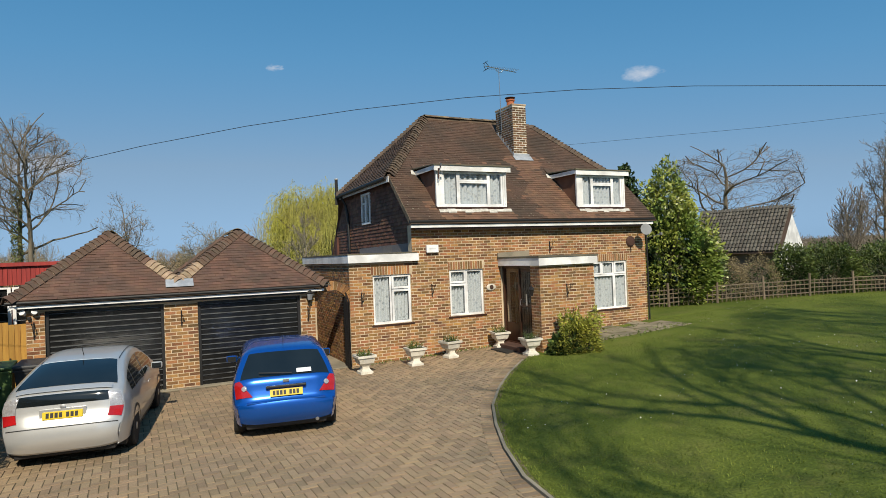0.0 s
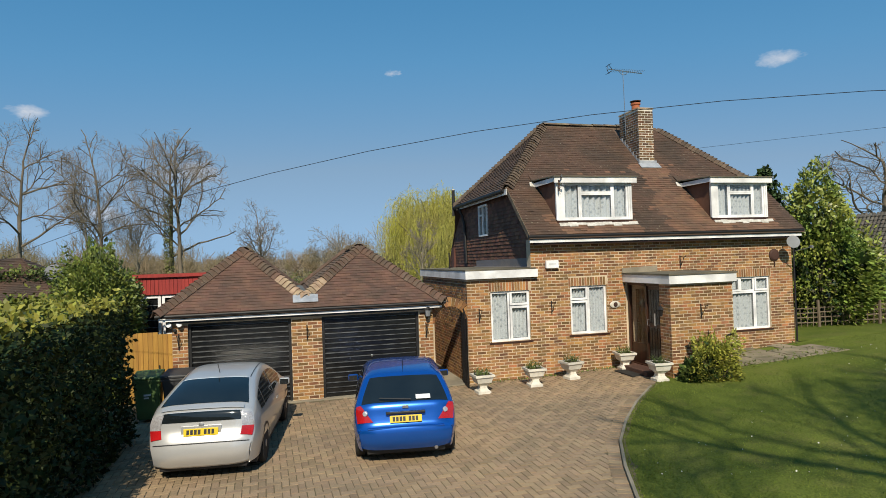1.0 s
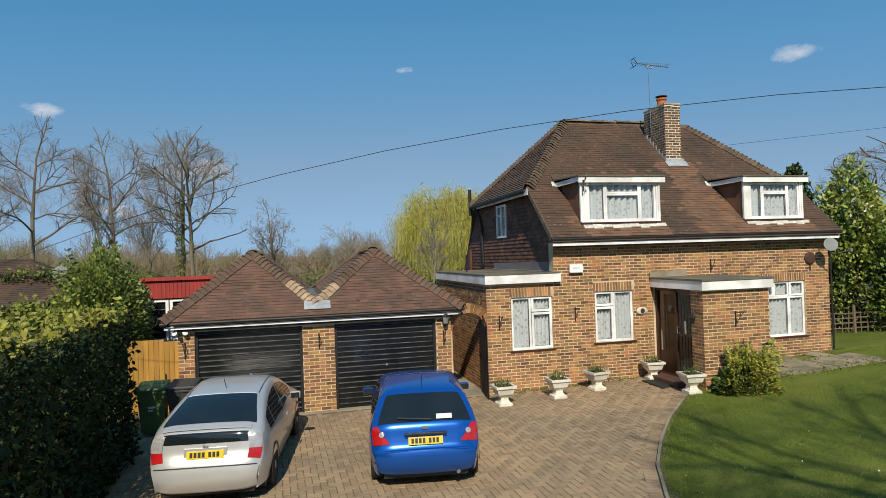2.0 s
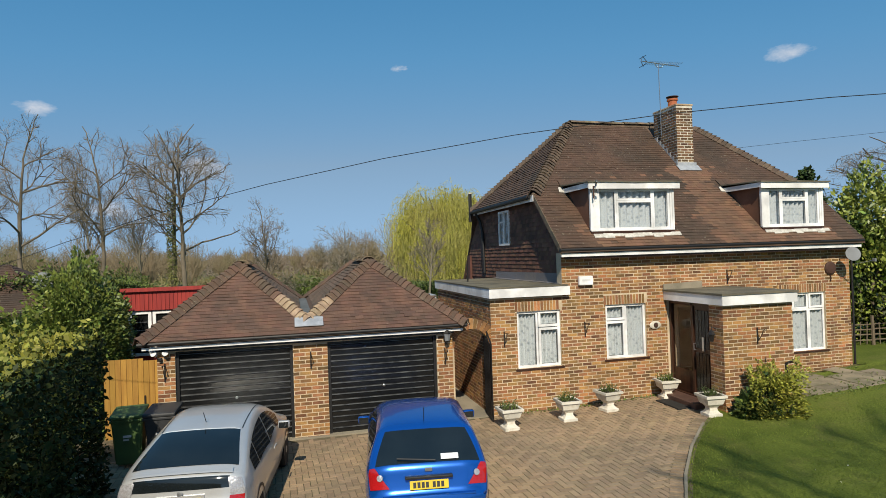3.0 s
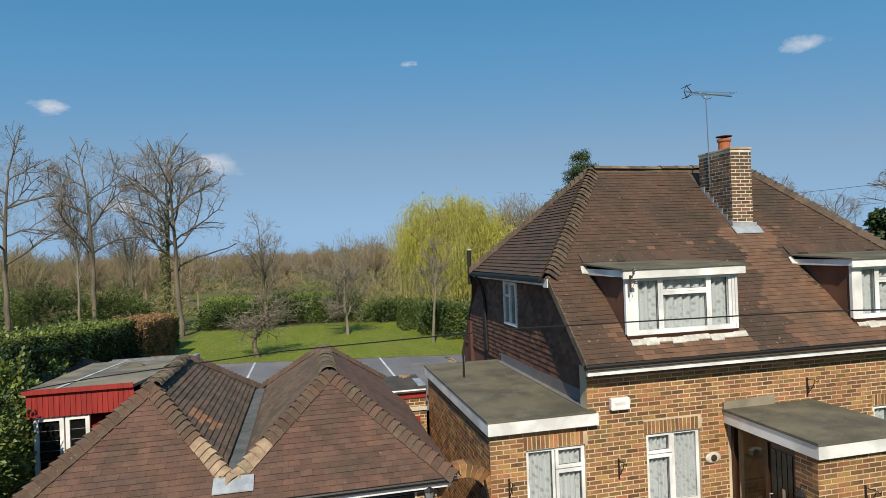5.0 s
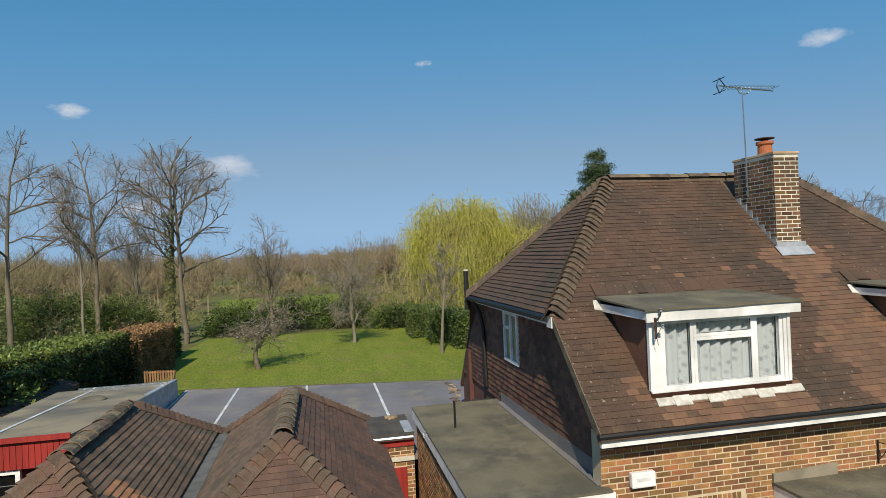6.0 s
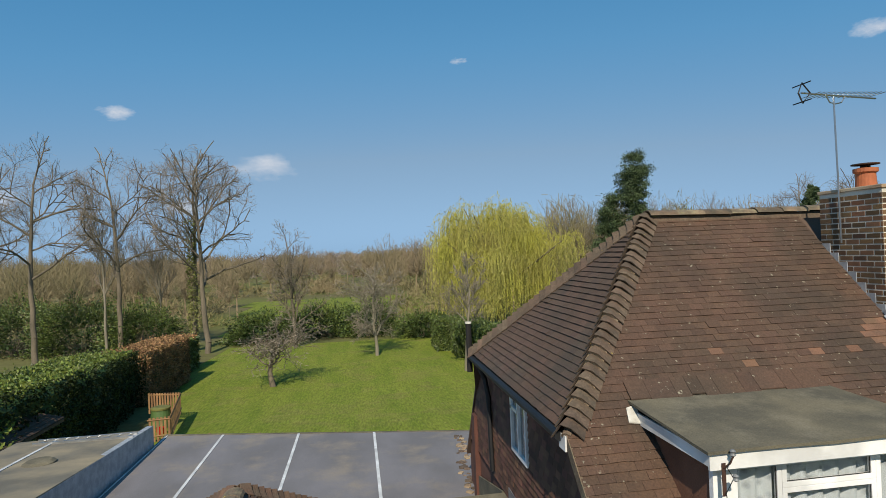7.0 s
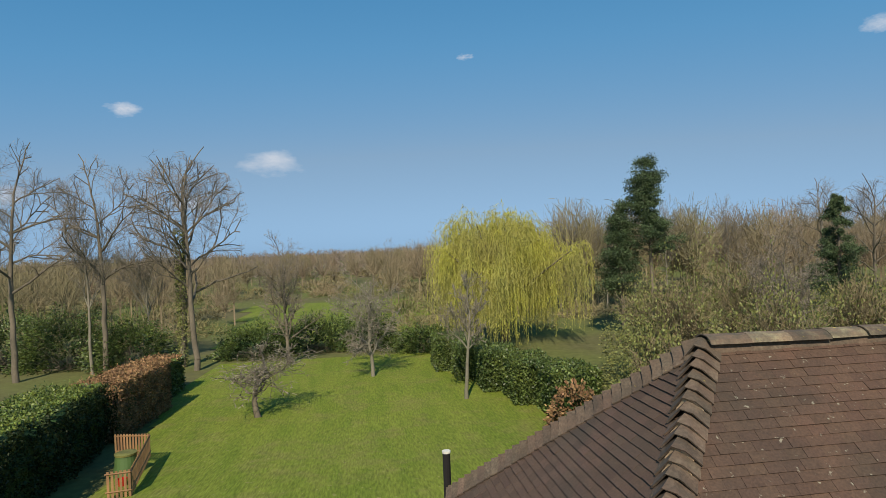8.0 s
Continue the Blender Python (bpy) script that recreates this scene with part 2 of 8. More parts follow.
M["joint"] = mat("joint", (0.15, 0.112, 0.072), 0.95, vary=0.35, fine=60, bump=0.3, col2=(0.11, 0.095, 0.05), scale=3)
M["concrete"] = mat("concrete", (0.30, 0.26, 0.19), 0.92, vary=0.2, fine=50, bump=0.4, col2=(0.22, 0.19, 0.14), scale=1.5, stain=(0.12, 0.12, 0.07), stain_amt=0.5)
M["slab"] = mat("slab", (0.26, 0.215, 0.145), 0.92, vary=0.25, fine=50, bump=0.5, island=0.2, stain=(0.10, 0.11, 0.05), stain_amt=0.6, stain_scale=2)
M["stone_white"] = mat("stone_white", (0.74, 0.70, 0.60), 0.8, vary=0.1, fine=60, bump=0.3, stain=(0.4, 0.35, 0.25), stain_amt=0.5, stain_scale=9)
M["terracotta"] = mat("terracotta", (0.42, 0.13, 0.05), 0.75, vary=0.15, fine=40, col2=(0.34, 0.1, 0.04), scale=8)
M["metal"] = mat("metal", (0.55, 0.56, 0.57), 0.35, metal=0.9, vary=0.1)
M["dish"] = mat("dish", (0.20, 0.21, 0.22), 0.5, vary=0.1, fine=12)
M["iron"] = mat("iron", (0.015, 0.013, 0.012), 0.5, vary=0.3)
M["rust"] = mat("rust", (0.06, 0.027, 0.018), 0.8, vary=0.3, fine=60)
M["soil"] = mat("soil", (0.06, 0.042, 0.028), 0.95, vary=0.3, fine=60, bump=0.6)
M["lawn"] = mat("lawn", (0.080, 0.110, 0.016), 0.9, vary=0.6, fine=30, bump=0.9, col2=(0.126, 0.154, 0.025), scale=0.7, spec=0.15, stain=(0.165, 0.150, 0.050), stain_amt=0.4, stain_scale=1.3, bump_dist=0.03)
M["lawn_rear"] = mat("lawn_rear", (0.140, 0.182, 0.022), 0.9, vary=0.75, fine=5, bump=0.8, col2=(0.178, 0.208, 0.030), scale=0.45, spec=0.15, stretch=(2.4, 0.4, 1), stain=(0.215, 0.180, 0.062), stain_amt=0.5, stain_scale=0.5, speck=(0.28, 0.25, 0.09), speck_scale=4.5, speck_from=0.66, bump_dist=0.04)
M["field"] = mat("field", (0.13, 0.145, 0.042), 0.95, vary=0.4, fine=2.0, bump=0.5, col2=(0.14, 0.12, 0.06), scale=0.03, spec=0.1, stain=(0.10, 0.085, 0.045), stain_amt=0.6, stain_scale=0.06)
M["leaf"] = mat("leaf", (0.105, 0.132, 0.028), 0.5, vary=0.3, fine=3, col2=(0.055, 0.080, 0.019), scale=0.8, island=0.5, spec=0.4)
# near-black leaf for hedge sides turned from the sun: their shade in the colour
M["leaf_shaded"] = mat("leaf_shaded", (0.032, 0.043, 0.011), 0.6, vary=0.3, fine=3, col2=(0.02, 0.03, 0.008), scale=0.8, island=0.4, spec=0.2)
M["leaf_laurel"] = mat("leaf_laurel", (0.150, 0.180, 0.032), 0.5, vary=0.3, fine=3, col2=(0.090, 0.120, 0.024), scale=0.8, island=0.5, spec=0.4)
M["leaf_light"] = mat("leaf_light", (0.27, 0.29, 0.055), 0.42, vary=0.3, fine=3, col2=(0.14, 0.20, 0.036), scale=0.8, island=0.45, spec=0.5)
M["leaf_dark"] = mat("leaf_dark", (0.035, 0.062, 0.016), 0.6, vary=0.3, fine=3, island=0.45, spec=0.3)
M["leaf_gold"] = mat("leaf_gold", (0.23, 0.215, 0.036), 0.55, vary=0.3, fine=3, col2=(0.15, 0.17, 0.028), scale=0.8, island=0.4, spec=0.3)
M["leaf_bush"] = mat("leaf_bush", (0.33, 0.31, 0.05), 0.55, vary=0.3, fine=3, col2=(0.22, 0.225, 0.036), scale=2.5, island=0.5, spec=0.3)
M["leaf_brown"] = mat("leaf_brown", (0.33, 0.185, 0.095), 0.8, vary=0.3, fine=3, col2=(0.18, 0.105, 0.058), scale=1.2, island=0.4, spec=0.1)
M["willow"] = mat("willow", (0.38, 0.36, 0.065), 0.6, vary=0.25, fine=2, col2=(0.31, 0.285, 0.085), scale=0.3, island=0.18, spec=0.2)
M["bark"] = mat("bark", (0.175, 0.142, 0.100), 0.95, vary=0.35, fine=14, bump=0.5, col2=(0.105, 0.088, 0.062), scale=1.5, stretch=(1, 1, 0.3))
M["bark_pale"] = mat("bark_pale", (0.21, 0.185, 0.14), 0.95, vary=0.3, fine=14, bump=0.5, col2=(0.17, 0.155, 0.11), scale=2, stretch=(1, 1, 0.3))
M["twig"] = mat("twig", (0.26, 0.215, 0.17), 0.95, vary=0.3, fine=6, island=0.3)
M["twig_brown"] = mat("twig_brown", (0.235, 0.185, 0.10), 0.95, vary=0.3, fine=6, island=0.25)
M["ivy"] = mat("ivy", (0.185, 0.19, 0.05), 0.7, vary=0.3, fine=3, island=0.4)
M["dark"] = mat("dark", (0.02, 0.018, 0.015), 0.9)
M["plaster"] = mat("plaster", (0.55, 0.52, 0.46), 0.9, vary=0.05)
M["net"] = lace_mat("net")
M["glass"] = glass_mat("glass")

# ---- building helpers ----
def mesh_ob(name, verts, faces, material, parent=None, label="", smooth=False):
    me = bpy.data.meshes.new(name)
    me.from_pydata(verts, [], faces)
    me.materials.append(material)
    if smooth:
        me.polygons.foreach_set("use_smooth", [True] * len(me.polygons))
    me.update()
    ob = new(name, me)
    ob.parent = parent
    if label:
        tagged(ob, label)
    return ob


def part(name, bm, material, parent=None, label="", smooth=False):
    me = bpy.data.meshes.new(name)
    bmesh.ops.recalc_face_normals(bm, faces=bm.faces)
    bm.to_mesh(me)
    bm.free()
    me.materials.append(material)
    if smooth:
        me.polygons.foreach_set("use_smooth", [True] * len(me.polygons))
    ob = new(name, me)
    ob.parent = parent
    if label:
        tagged(ob, label)
    return ob


def thing(name, label, category, at=(0, 0, 0), rz=0.0, group="", kind=""):
    ob = new(name)
    ob.empty_display_size = 0.2
    ob.matrix_world = pose(*at, 0, 0, rz)
    return tagged(ob, label, category, group, kind)


def box(bm, x0, x1, y0, y1, z0, z1, bevel=0.0):
    vs = [bm.verts.new(v) for v in ((x0, y0, z0), (x1, y0, z0), (x1, y1, z0), (x0, y1, z0), (x0, y0, z1), (x1, y0, z1), (x1, y1, z1), (x0, y1, z1))]
    fs = [bm.faces.new([vs[i] for i in q]) for q in ((3, 2, 1, 0), (4, 5, 6, 7), (0, 1, 5, 4), (1, 2, 6, 5), (2, 3, 7, 6), (3, 0, 4, 7))]
    if bevel:
        es = list({e for f in fs for e in f.edges})
        bmesh.ops.bevel(bm, geom=es, offset=bevel, segments=2, affect="EDGES", profile=0.6)
    return bm


def boxed(*a, bevel=0.0):
    return box(bmesh.new(), *a, bevel=bevel)


def prism(bm, poly, off):
    """A flat polygon given its thickness by the vector off."""
    off = Vector(off)
    a = [bm.verts.new(p) for p in poly]
    b = [bm.verts.new(Vector(p) + off) for p in poly]
    n = len(a)
    bm.faces.new(a[::-1])
    bm.faces.new(b)
    for i in range(n):
        bm.faces.new((a[i], a[(i + 1) % n], b[(i + 1) % n], b[i]))
    return bm


def tube(bm, pts, radii, sides=8, cap=True):
    pts = [Vector(p) for p in pts]
    if not hasattr(radii, "__len__"):
        radii = [radii] * len(pts)
    rings = []
    ref = Vector((0.31, 0.17, 0.93))
    for i, p in enumerate(pts):
        d = (pts[min(i + 1, len(pts) - 1)] - pts[max(i - 1, 0)]).normalized()
        u = d.cross(ref)
        if u.length < 0.05:
            u = d.cross(Vector((1, 0, 0)))
        u.normalize()
        v = d.cross(u)
        rings.append([bm.verts.new(p + (u * math.cos(a) + v * math.sin(a)) * radii[i]) for a in (2 * math.pi * k / sides for k in range(sides))])
    for a, b in zip(rings, rings[1:]):
        for k in range(sides):
            bm.faces.new((a[k], a[(k + 1) % sides], b[(k + 1) % sides], b[k]))
    if cap:
        bm.faces.new(rings[0][::-1])
        bm.faces.new(rings[-1])
    return bm


def lathe(bm, profile, at=(0, 0, 0), sides=20, square=False):
    """A turned shape from (radius, height) pairs; square: four-sided, with sides along x and y."""
    n = 4 if square else sides
    rings = []
    for r, z in profile:
        k = math.sqrt(2) if square else 1
        rings.append([bm.verts.new((at[0] + r * k * math.cos(a), at[1] + r * k * math.sin(a), at[2] + z)) for a in (2 * math.pi * (i + 0.5) / n for i in range(n))])
    for a, b in zip(rings, rings[1:]):
        for i in range(n):
            bm.faces.new((a[i], a[(i + 1) % n], b[(i + 1) % n], b[i]))
    bm.faces.new(rings[0][::-1])
    bm.faces.new(rings[-1])
    return bm


def smoothstep(v):
    v = min(max(v, 0.0), 1.0)
    return v * v * (3 - 2 * v)


def ground_z(x, y):
    """The lie of the land: level before the garage, rising a little along the house to the right, falling away behind it."""
    u = min(max(x - 2.0, 0.0), 12.0)
    rise = 0.55 * (0.018 * u + 0.0045 * u * u) + 0.02 * min(max(x - 14.0, 0.0), 8.0)
    rise *= 1 - smoothstep((y - 24) / 22)
    back = -1.55 * smoothstep((y - 22) / 30) - 0.02 * min(max(y - 50, 0), 60)
    return 0.18 + rise + back


def garden(x, y):
    """The rear garden and the land beyond lie at a slight turn to the house."""
    return (0.885 * x + 0.032 * y - 0.5, 0.87 * y - 0.025 * x + 1.8)

# ---- pieces: bricks, tiles, paving ----
PIECES = []  # what is made last: (name, mesh, matrix, parent)


def solid_faces(k, flat=False):
    q = [(4, 5, 6, 7), (0, 1, 5, 4), (1, 2, 6, 5), (2, 3, 7, 6), (3, 0, 4, 7)]
    return [tuple(k + i for i in f) for f in q]


def cut(spans, holes):
    for h0, h1 in holes:
        spans = [s for a, b in spans for s in ((a, min(b, h0)), (max(a, h1), b)) if s[1] - s[0] > 0.03]
    return spans


def bricks(parent, origin, along, out, width, z0, z1, holes, material, seed=1, proud=0.0045, single=None, soldiers=()):
    """Stretcher-bond bricks on a wall face. holes and soldiers: (u0, u1, z0, z1); single: (u0, u1, z0, z1) whose bricks are pieces."""
    rnd = random.Random(seed)
    o, u, n, up = Vector(origin), Vector(along), Vector(out), Vector((0, 0, 1))
    verts, faces = [], []
    full = bpy.data.meshes.new("brick")
    w = 0.212
    corners = lambda a, b, c, d, p: [o + u * x + up * z + n * y for x, z, y in ((a, c, -0.004), (b, c, -0.004), (b, d, -0.004), (a, d, -0.004), (a + .003, c + .003, p), (b - .003, c + .003, p), (b - .003, d - .003, p), (a + .003, d - .003, p))]
    full.from_pydata([u * x + up * z + n * y for x, z, y in ((0, 0, -.004), (w, 0, -.004), (w, .062, -.004), (0, .062, -.004), (.003, .003, proud), (w - .003, .003, proud), (w - .003, .059, proud), (.003, .059, proud))], [], solid_faces(0))
    full.materials.append(material)
    rows = int((z1 - z0) / 0.075)
    made = 0
    for r in range(rows):
        za = z0 + r * 0.075
        zb = za + 0.062
        x = -0.1125 if r % 2 else 0.0
        mine = [(h[0], h[1]) for h in list(holes) + list(soldiers) if h[2] < za + 0.05 and h[3] > za + 0.02]
        while x < width:
            a, b = max(x, 0.0), min(x + w, width)
            for c, d in cut([(a, b)], mine) if b - a > 0.03 else ():
                p = proud + rnd.uniform(-0.002, 0.002)
                if single and d - c > w - 0.001 and made < 300 and single[0] <= c <= single[1] and single[2] <= za <= single[3]:
                    PIECES.append(("brick", full, Matrix.Translation(o + u * c + up * za + n * (p - proud)), parent))
                    made += 1
                else:
                    faces += solid_faces(len(verts))
                    verts += corners(c, d, za, zb, p)
            x += w + 0.013
    for s0, s1, t0, t1 in soldiers:
        x = s0
        while x + 0.06 < s1:
            faces += solid_faces(len(verts))
            verts += corners(x, x + 0.062, t0, t1 - 0.01, proud + rnd.uniform(-0.002, 0.003))
            x += 0.075
    return tagged(mesh_ob("bricks", verts, faces, material, parent), kind="stuff")


def tiles(parent, origin, along, upslope, length, span, material, seed=1, gauge=0.10, wide=0.168, holes=(), single=None, name="tiles", other=None, lip=0.032):
    """Plain tiles on a slope. span(v): where the slope begins and ends along the eaves at v metres up; holes: (u0, u1, v0, v1)."""
    rnd = random.Random(seed)
    o, u, v = Vector(origin), Vector(along).normalized(), Vector(upslope).normalized()
    n = u.cross(v)
    if n.z < 0 or (abs(n.z) < 1e-3 and n.x > 0):
        n = -n
    verts, faces, verts2, faces2 = [], [], [], []  # the second pair for tiles of another colour
    piece = bpy.data.meshes.new("tile")

    def wedge(a, b, c, lift, skew):
        top = c + gauge * 1.15
        lo, hi = lip + lift, 0.012
        return [o + u * x + v * y + n * z for x, y, z in ((a, c, lo - .014), (b, c + skew, lo - .014), (b, top, 0), (a, top, 0), (a, c, lo), (b, c + skew, lo), (b, top, hi), (a, top, hi))]

    back = o.copy()
    o = Vector((0, 0, 0))
    piece.from_pydata(wedge(0, wide - 0.0022, 0, 0, 0), [], solid_faces(0))
    piece.materials.append(material)
    o = back
    made = 0
    for r in range(int(length / gauge)):
        c = r * gauge
        s = span(c + 0.03)
        if s is None:
            continue
        x = s[0] - (s[0] % wide) - (wide / 2 if r % 2 else 0) - wide
        mine = [(h[0], h[1]) for h in holes if h[2] < c + 0.05 < h[3]]
        sag = 0.006 * noise.noise(Vector((r * 0.21, seed, 0)))
        while x < s[1]:
            a, b = max(x, s[0]), min(x + wide - 0.0022, s[1])
            for p, q in cut([(a, b)], mine) if b - a > 0.03 else ():
                lift = sag + rnd.uniform(-0.003, 0.004) + (0.010 if rnd.random() < 0.008 else 0)
                if single and made < 300 and q - p > wide - 0.006 and single[0] <= p <= single[1] and single[2] <= c <= single[3]:
                    PIECES.append(("tile", piece, Matrix.Translation(o + u * p + v * c + n * lift), parent))
                    made += 1
                elif other and other[1](p, c) > rnd.random():
                    faces2 += solid_faces(len(verts2))
                    verts2 += wedge(p, q, c, lift, rnd.uniform(-0.006, 0.006))
                else:
                    faces += solid_faces(len(verts))
                    verts += wedge(p, q, c, lift, rnd.uniform(-0.006, 0.006))
            x += wide
    if verts2:
        tagged(mesh_ob(name, verts2, faces2, other[0], parent), kind="stuff")
    return tagged(mesh_ob(name, verts, faces, material, parent), kind="stuff")


def cap_tiles(parent, start, end, left, right, radius, step, material, seed=1, flare=0.03, name="ridge_tile", long=None, wide=1.0):
    """Half-round tiles from start (low or first end) to end, each overlapping the one below; left, right: normals of the two slopes."""
    rnd = random.Random(seed)
    a, b = Vector(start), Vector(end)
    d = (b - a).normalized()
    up = (Vector(left) + Vector(right)).normalized()
    up = (up - d * up.dot(d)).normalized()
    side = d.cross(up)
    long = long or step * 1.25
    me = bpy.data.meshes.new(name)
    vs, fs, k = [], [], 6
    for t, r, lift in ((0, radius + flare, flare * 0.8), (long, radius, 0)):
        for th in (0, 0.016):
            for i in range(k + 1):
                g = math.pi * (0.06 + 0.88 * i / k)
                vs.append(d * t + side * (math.cos(g) * (r - th) * wide) + up * (math.sin(g) * (r - th) * 0.72 + lift))
    m = k + 1
    for i in range(k):
        fs += [(i, i + 1, 2 * m + i + 1, 2 * m + i), (m + i + 1, m + i, 3 * m + i, 3 * m + i + 1), (i + 1, i, m + i, m + i + 1), (2 * m + i, 2 * m + i + 1, 3 * m + i + 1, 3 * m + i)]
    fs += [(0, 2 * m, 3 * m, m), (k, m + k, 3 * m + k, 2 * m + k)]
    me.from_pydata(vs, [], fs)
    me.materials.append(material)
    count = int((b - a).length / step)
    for i in range(count):
        jig = Matrix.Rotation(rnd.uniform(-0.05, 0.05), 4, up)
        PIECES.append((name, me, Matrix.Translation(a + d * (i * step) + up * (rnd.uniform(-0.008, 0.008) - radius * 0.22)) @ jig, parent))


def bonnet_tiles(parent, start, end, left, right, step, material, seed=1, half=0.19, lift=0.068):
    """Saddle-shaped hip tiles that ride over both slopes, each lapping the one below, bedded in pale mortar here and there."""
    rnd = random.Random(seed)
    a, b, nl_, nr_ = Vector(start), Vector(end), Vector(left).normalized(), Vector(right).normalized()
    d = (b - a).normalized()
    up = (nl_ + nr_).normalized()
    up = (up - d * up.dot(d)).normalized()

    def away(n, other):
        t = n.cross(d).normalized()
        return t if t.dot(other) < 0 else -t

    tl, tr = away(nl_, nr_), away(nr_, nl_)
    k, long = 5, step * 1.3

    def section(along, rise, thick, reach):
        out = []
        for i in range(-k, k + 1):
            u = abs(i) / k
            t, n = (tl, nl_) if i < 0 else (tr, nr_)
            out.append(d * (along - 0.03 * u * u) + t * (u * half * reach) + n * (0.012 + rise * (1 - 0.55 * u) - thick) + up * (0.045 * (1 - u) ** 2))
        return out

    def skin(rows_, name, mat_):
        m = 2 * k + 1
        vs = [v for r in rows_ for v in r]
        fs = []
        for p, q in ((0, 1), (3, 2), (2, 0), (1, 3)):
            fs += [(p * m + i, p * m + i + 1, q * m + i + 1, q * m + i) for i in range(m - 1)]
        fs += [(0, m, 3 * m, 2 * m), (m - 1, 3 * m - 1, 4 * m - 1, 2 * m - 1)]
        me = bpy.data.meshes.new(name)
        me.from_pydata(vs, [], fs)
        me.materials.append(mat_)
        return me

    tile_ = skin([section(0, lift, 0, 1.0), section(long, 0.004, 0, 0.93), section(0, lift, 0.017, 1.0), section(long, 0.004, 0.015, 0.93)], "hip_tile", material)
    bed = skin([section(0.012, lift - 0.016, 0, 0.62), section(0.05, lift - 0.022, 0, 0.62), section(0.012, 0.0, 0, 0.62), section(0.05, 0.0, 0, 0.62)], "bedding", M["pale_mortar"])
    for i in range(int((b - a).length / step)):
        at = a + d * (i * step) + up * rnd.uniform(-0.006, 0.006)
        jig = Matrix.Rotation(rnd.uniform(-0.05, 0.05), 4, up)
        PIECES.append(("hip_tile", tile_, Matrix.Translation(at) @ jig, parent))
        if rnd.random() < 0.45:
            PIECES.append(("bedding", bed, Matrix.Translation(at) @ jig, parent))


def panel(bm, u0, u1, z0, z1, holes, place):
    """A wall of boxes round its openings; place(u0, u1, z0, z1) gives the box."""
    us = sorted({u0, u1, *(h[i] for h in holes for i in (0, 1))})
    zs = sorted({z0, z1, *(h[i] for h in holes for i in (2, 3))})
    for a, b in zip(us, us[1:]):
        for c, d in zip(zs, zs[1:]):
            if not any(h[0] <= a and b <= h[1] and h[2] <= c and d <= h[3] for h in holes):
                box(bm, *place(a, b, c, d))
    bmesh.ops.remove_doubles(bm, verts=bm.verts, dist=0.0001)
    return bm


# ---- ground ----
def axis_steps(lo, hi, fine_lo, fine_hi, fine, coarse):
    out, v = [], lo
    while v < hi:
        out.append(v)
        near = fine_lo <= v < fine_hi
        far = max(fine_lo - v, v - fine_hi, 0)
        v += fine if near else coarse * (1 + far / 60)
    return out + [hi]


xs, ys = axis_steps(-900, 900, -20, 40, 1.0, 4.0), axis_steps(-400, 2200, -10, 90, 1.0, 4.0)
gv = [(x, y, ground_z(x, y) - 0.06) for y in ys for x in xs]
w = len(xs)
ground = mesh_ob("ground", gv, [(j * w + i, j * w + i + 1, (j + 1) * w + i + 1, (j + 1) * w + i) for j in range(len(ys) - 1) for i in range(w - 1)], M["field"], smooth=True)
tagged(ground, "wide rough grassland under leafless woods, falling away gently", "ground", kind="structure")


def lawn_edge(y):
    """Where the drive ends and the front lawn begins, as x for y: a curve that swings out towards the porch."""
    pts = [(-6, 4.4), (4, 3.35), (7, 3.3), (8, 3.45), (9, 3.8), (10, 4.25), (11, 4.78), (12, 5.5), (13, 6.35), (13.95, 7.3), (14.4, 7.85), (17, 8.3)]
    for (a, p), (b, q) in zip(pts, pts[1:]):
        if y <= b:
            return p + (q - p) * (y - a) / (b - a)
    return 8.3


def sheet(name, x_lo, x_hi, y_lo, y_hi, step, lift, material, label, category, keep=None, lie=None):
    nx, ny = max(1, round((x_hi - x_lo) / step)), max(1, round((y_hi - y_lo) / step))
    vs, fs, at = [], [], {}
    for j in range(ny):
        for i in range(nx):
            ps = [(x_lo + (i + a) * (x_hi - x_lo) / nx, y_lo + (j + b) * (y_hi - y_lo) / ny) for a, b in ((0, 0), (1, 0), (1, 1), (0, 1))]
            if keep and not keep(sum(p[0] for p in ps) / 4, sum(p[1] for p in ps) / 4):
                continue
            f = []
            for p in ps:
                key = (round(p[0], 3), round(p[1], 3))
                if key not in at:
                    at[key] = len(vs)
                    p = lie(*p) if lie else p
                    vs.append((*p, ground_z(*p) + lift))
                f.append(at[key])
            fs.append(f)
    return tagged(mesh_ob(name, vs, fs, material, smooth=True), label, category, kind="structure")


lv, lf = [], []
us_l = [0, 0.004, 0.015, 0.03] + [0.05 + 0.95 * (i / 60) for i in range(61)]
ys_l = [-14 + 0.25 * j for j in range(137)]
for y in ys_l:
    e = lawn_edge(y) + 0.02 if y < 15.9 else 13.72
    for u in us_l:
        x = e + u * (36 - e)
        lv.append((x, y, ground_z(x, y) + 0.015 * noise.noise(Vector((x * 0.8, y * 0.8, 0))) - (0.05 if u == 0 else 0)))
lw = len(us_l)
for j in range(len(ys_l) - 1):
    for i in range(lw - 1):
        lf.append((j * lw + i, j * lw + i + 1, (j + 1) * lw + i + 1, (j + 1) * lw + i))
tagged(mesh_ob("lawn", lv, lf, M["lawn"], smooth=True), "mown green front lawn dotted with daisies, striped by branch shadows", "lawn", kind="structure")
rear_lawn = sheet("rear_lawn", -13, 17, 29.5, 82, 0.5, 0.0, M["lawn_rear"], "mown striped lawn of the rear garden", "lawn", lambda x, y: x > -8.6 - max(0, y - 45) * 0.19 and x < 17 - max(0, y - 44) * 0.16, lie=garden)
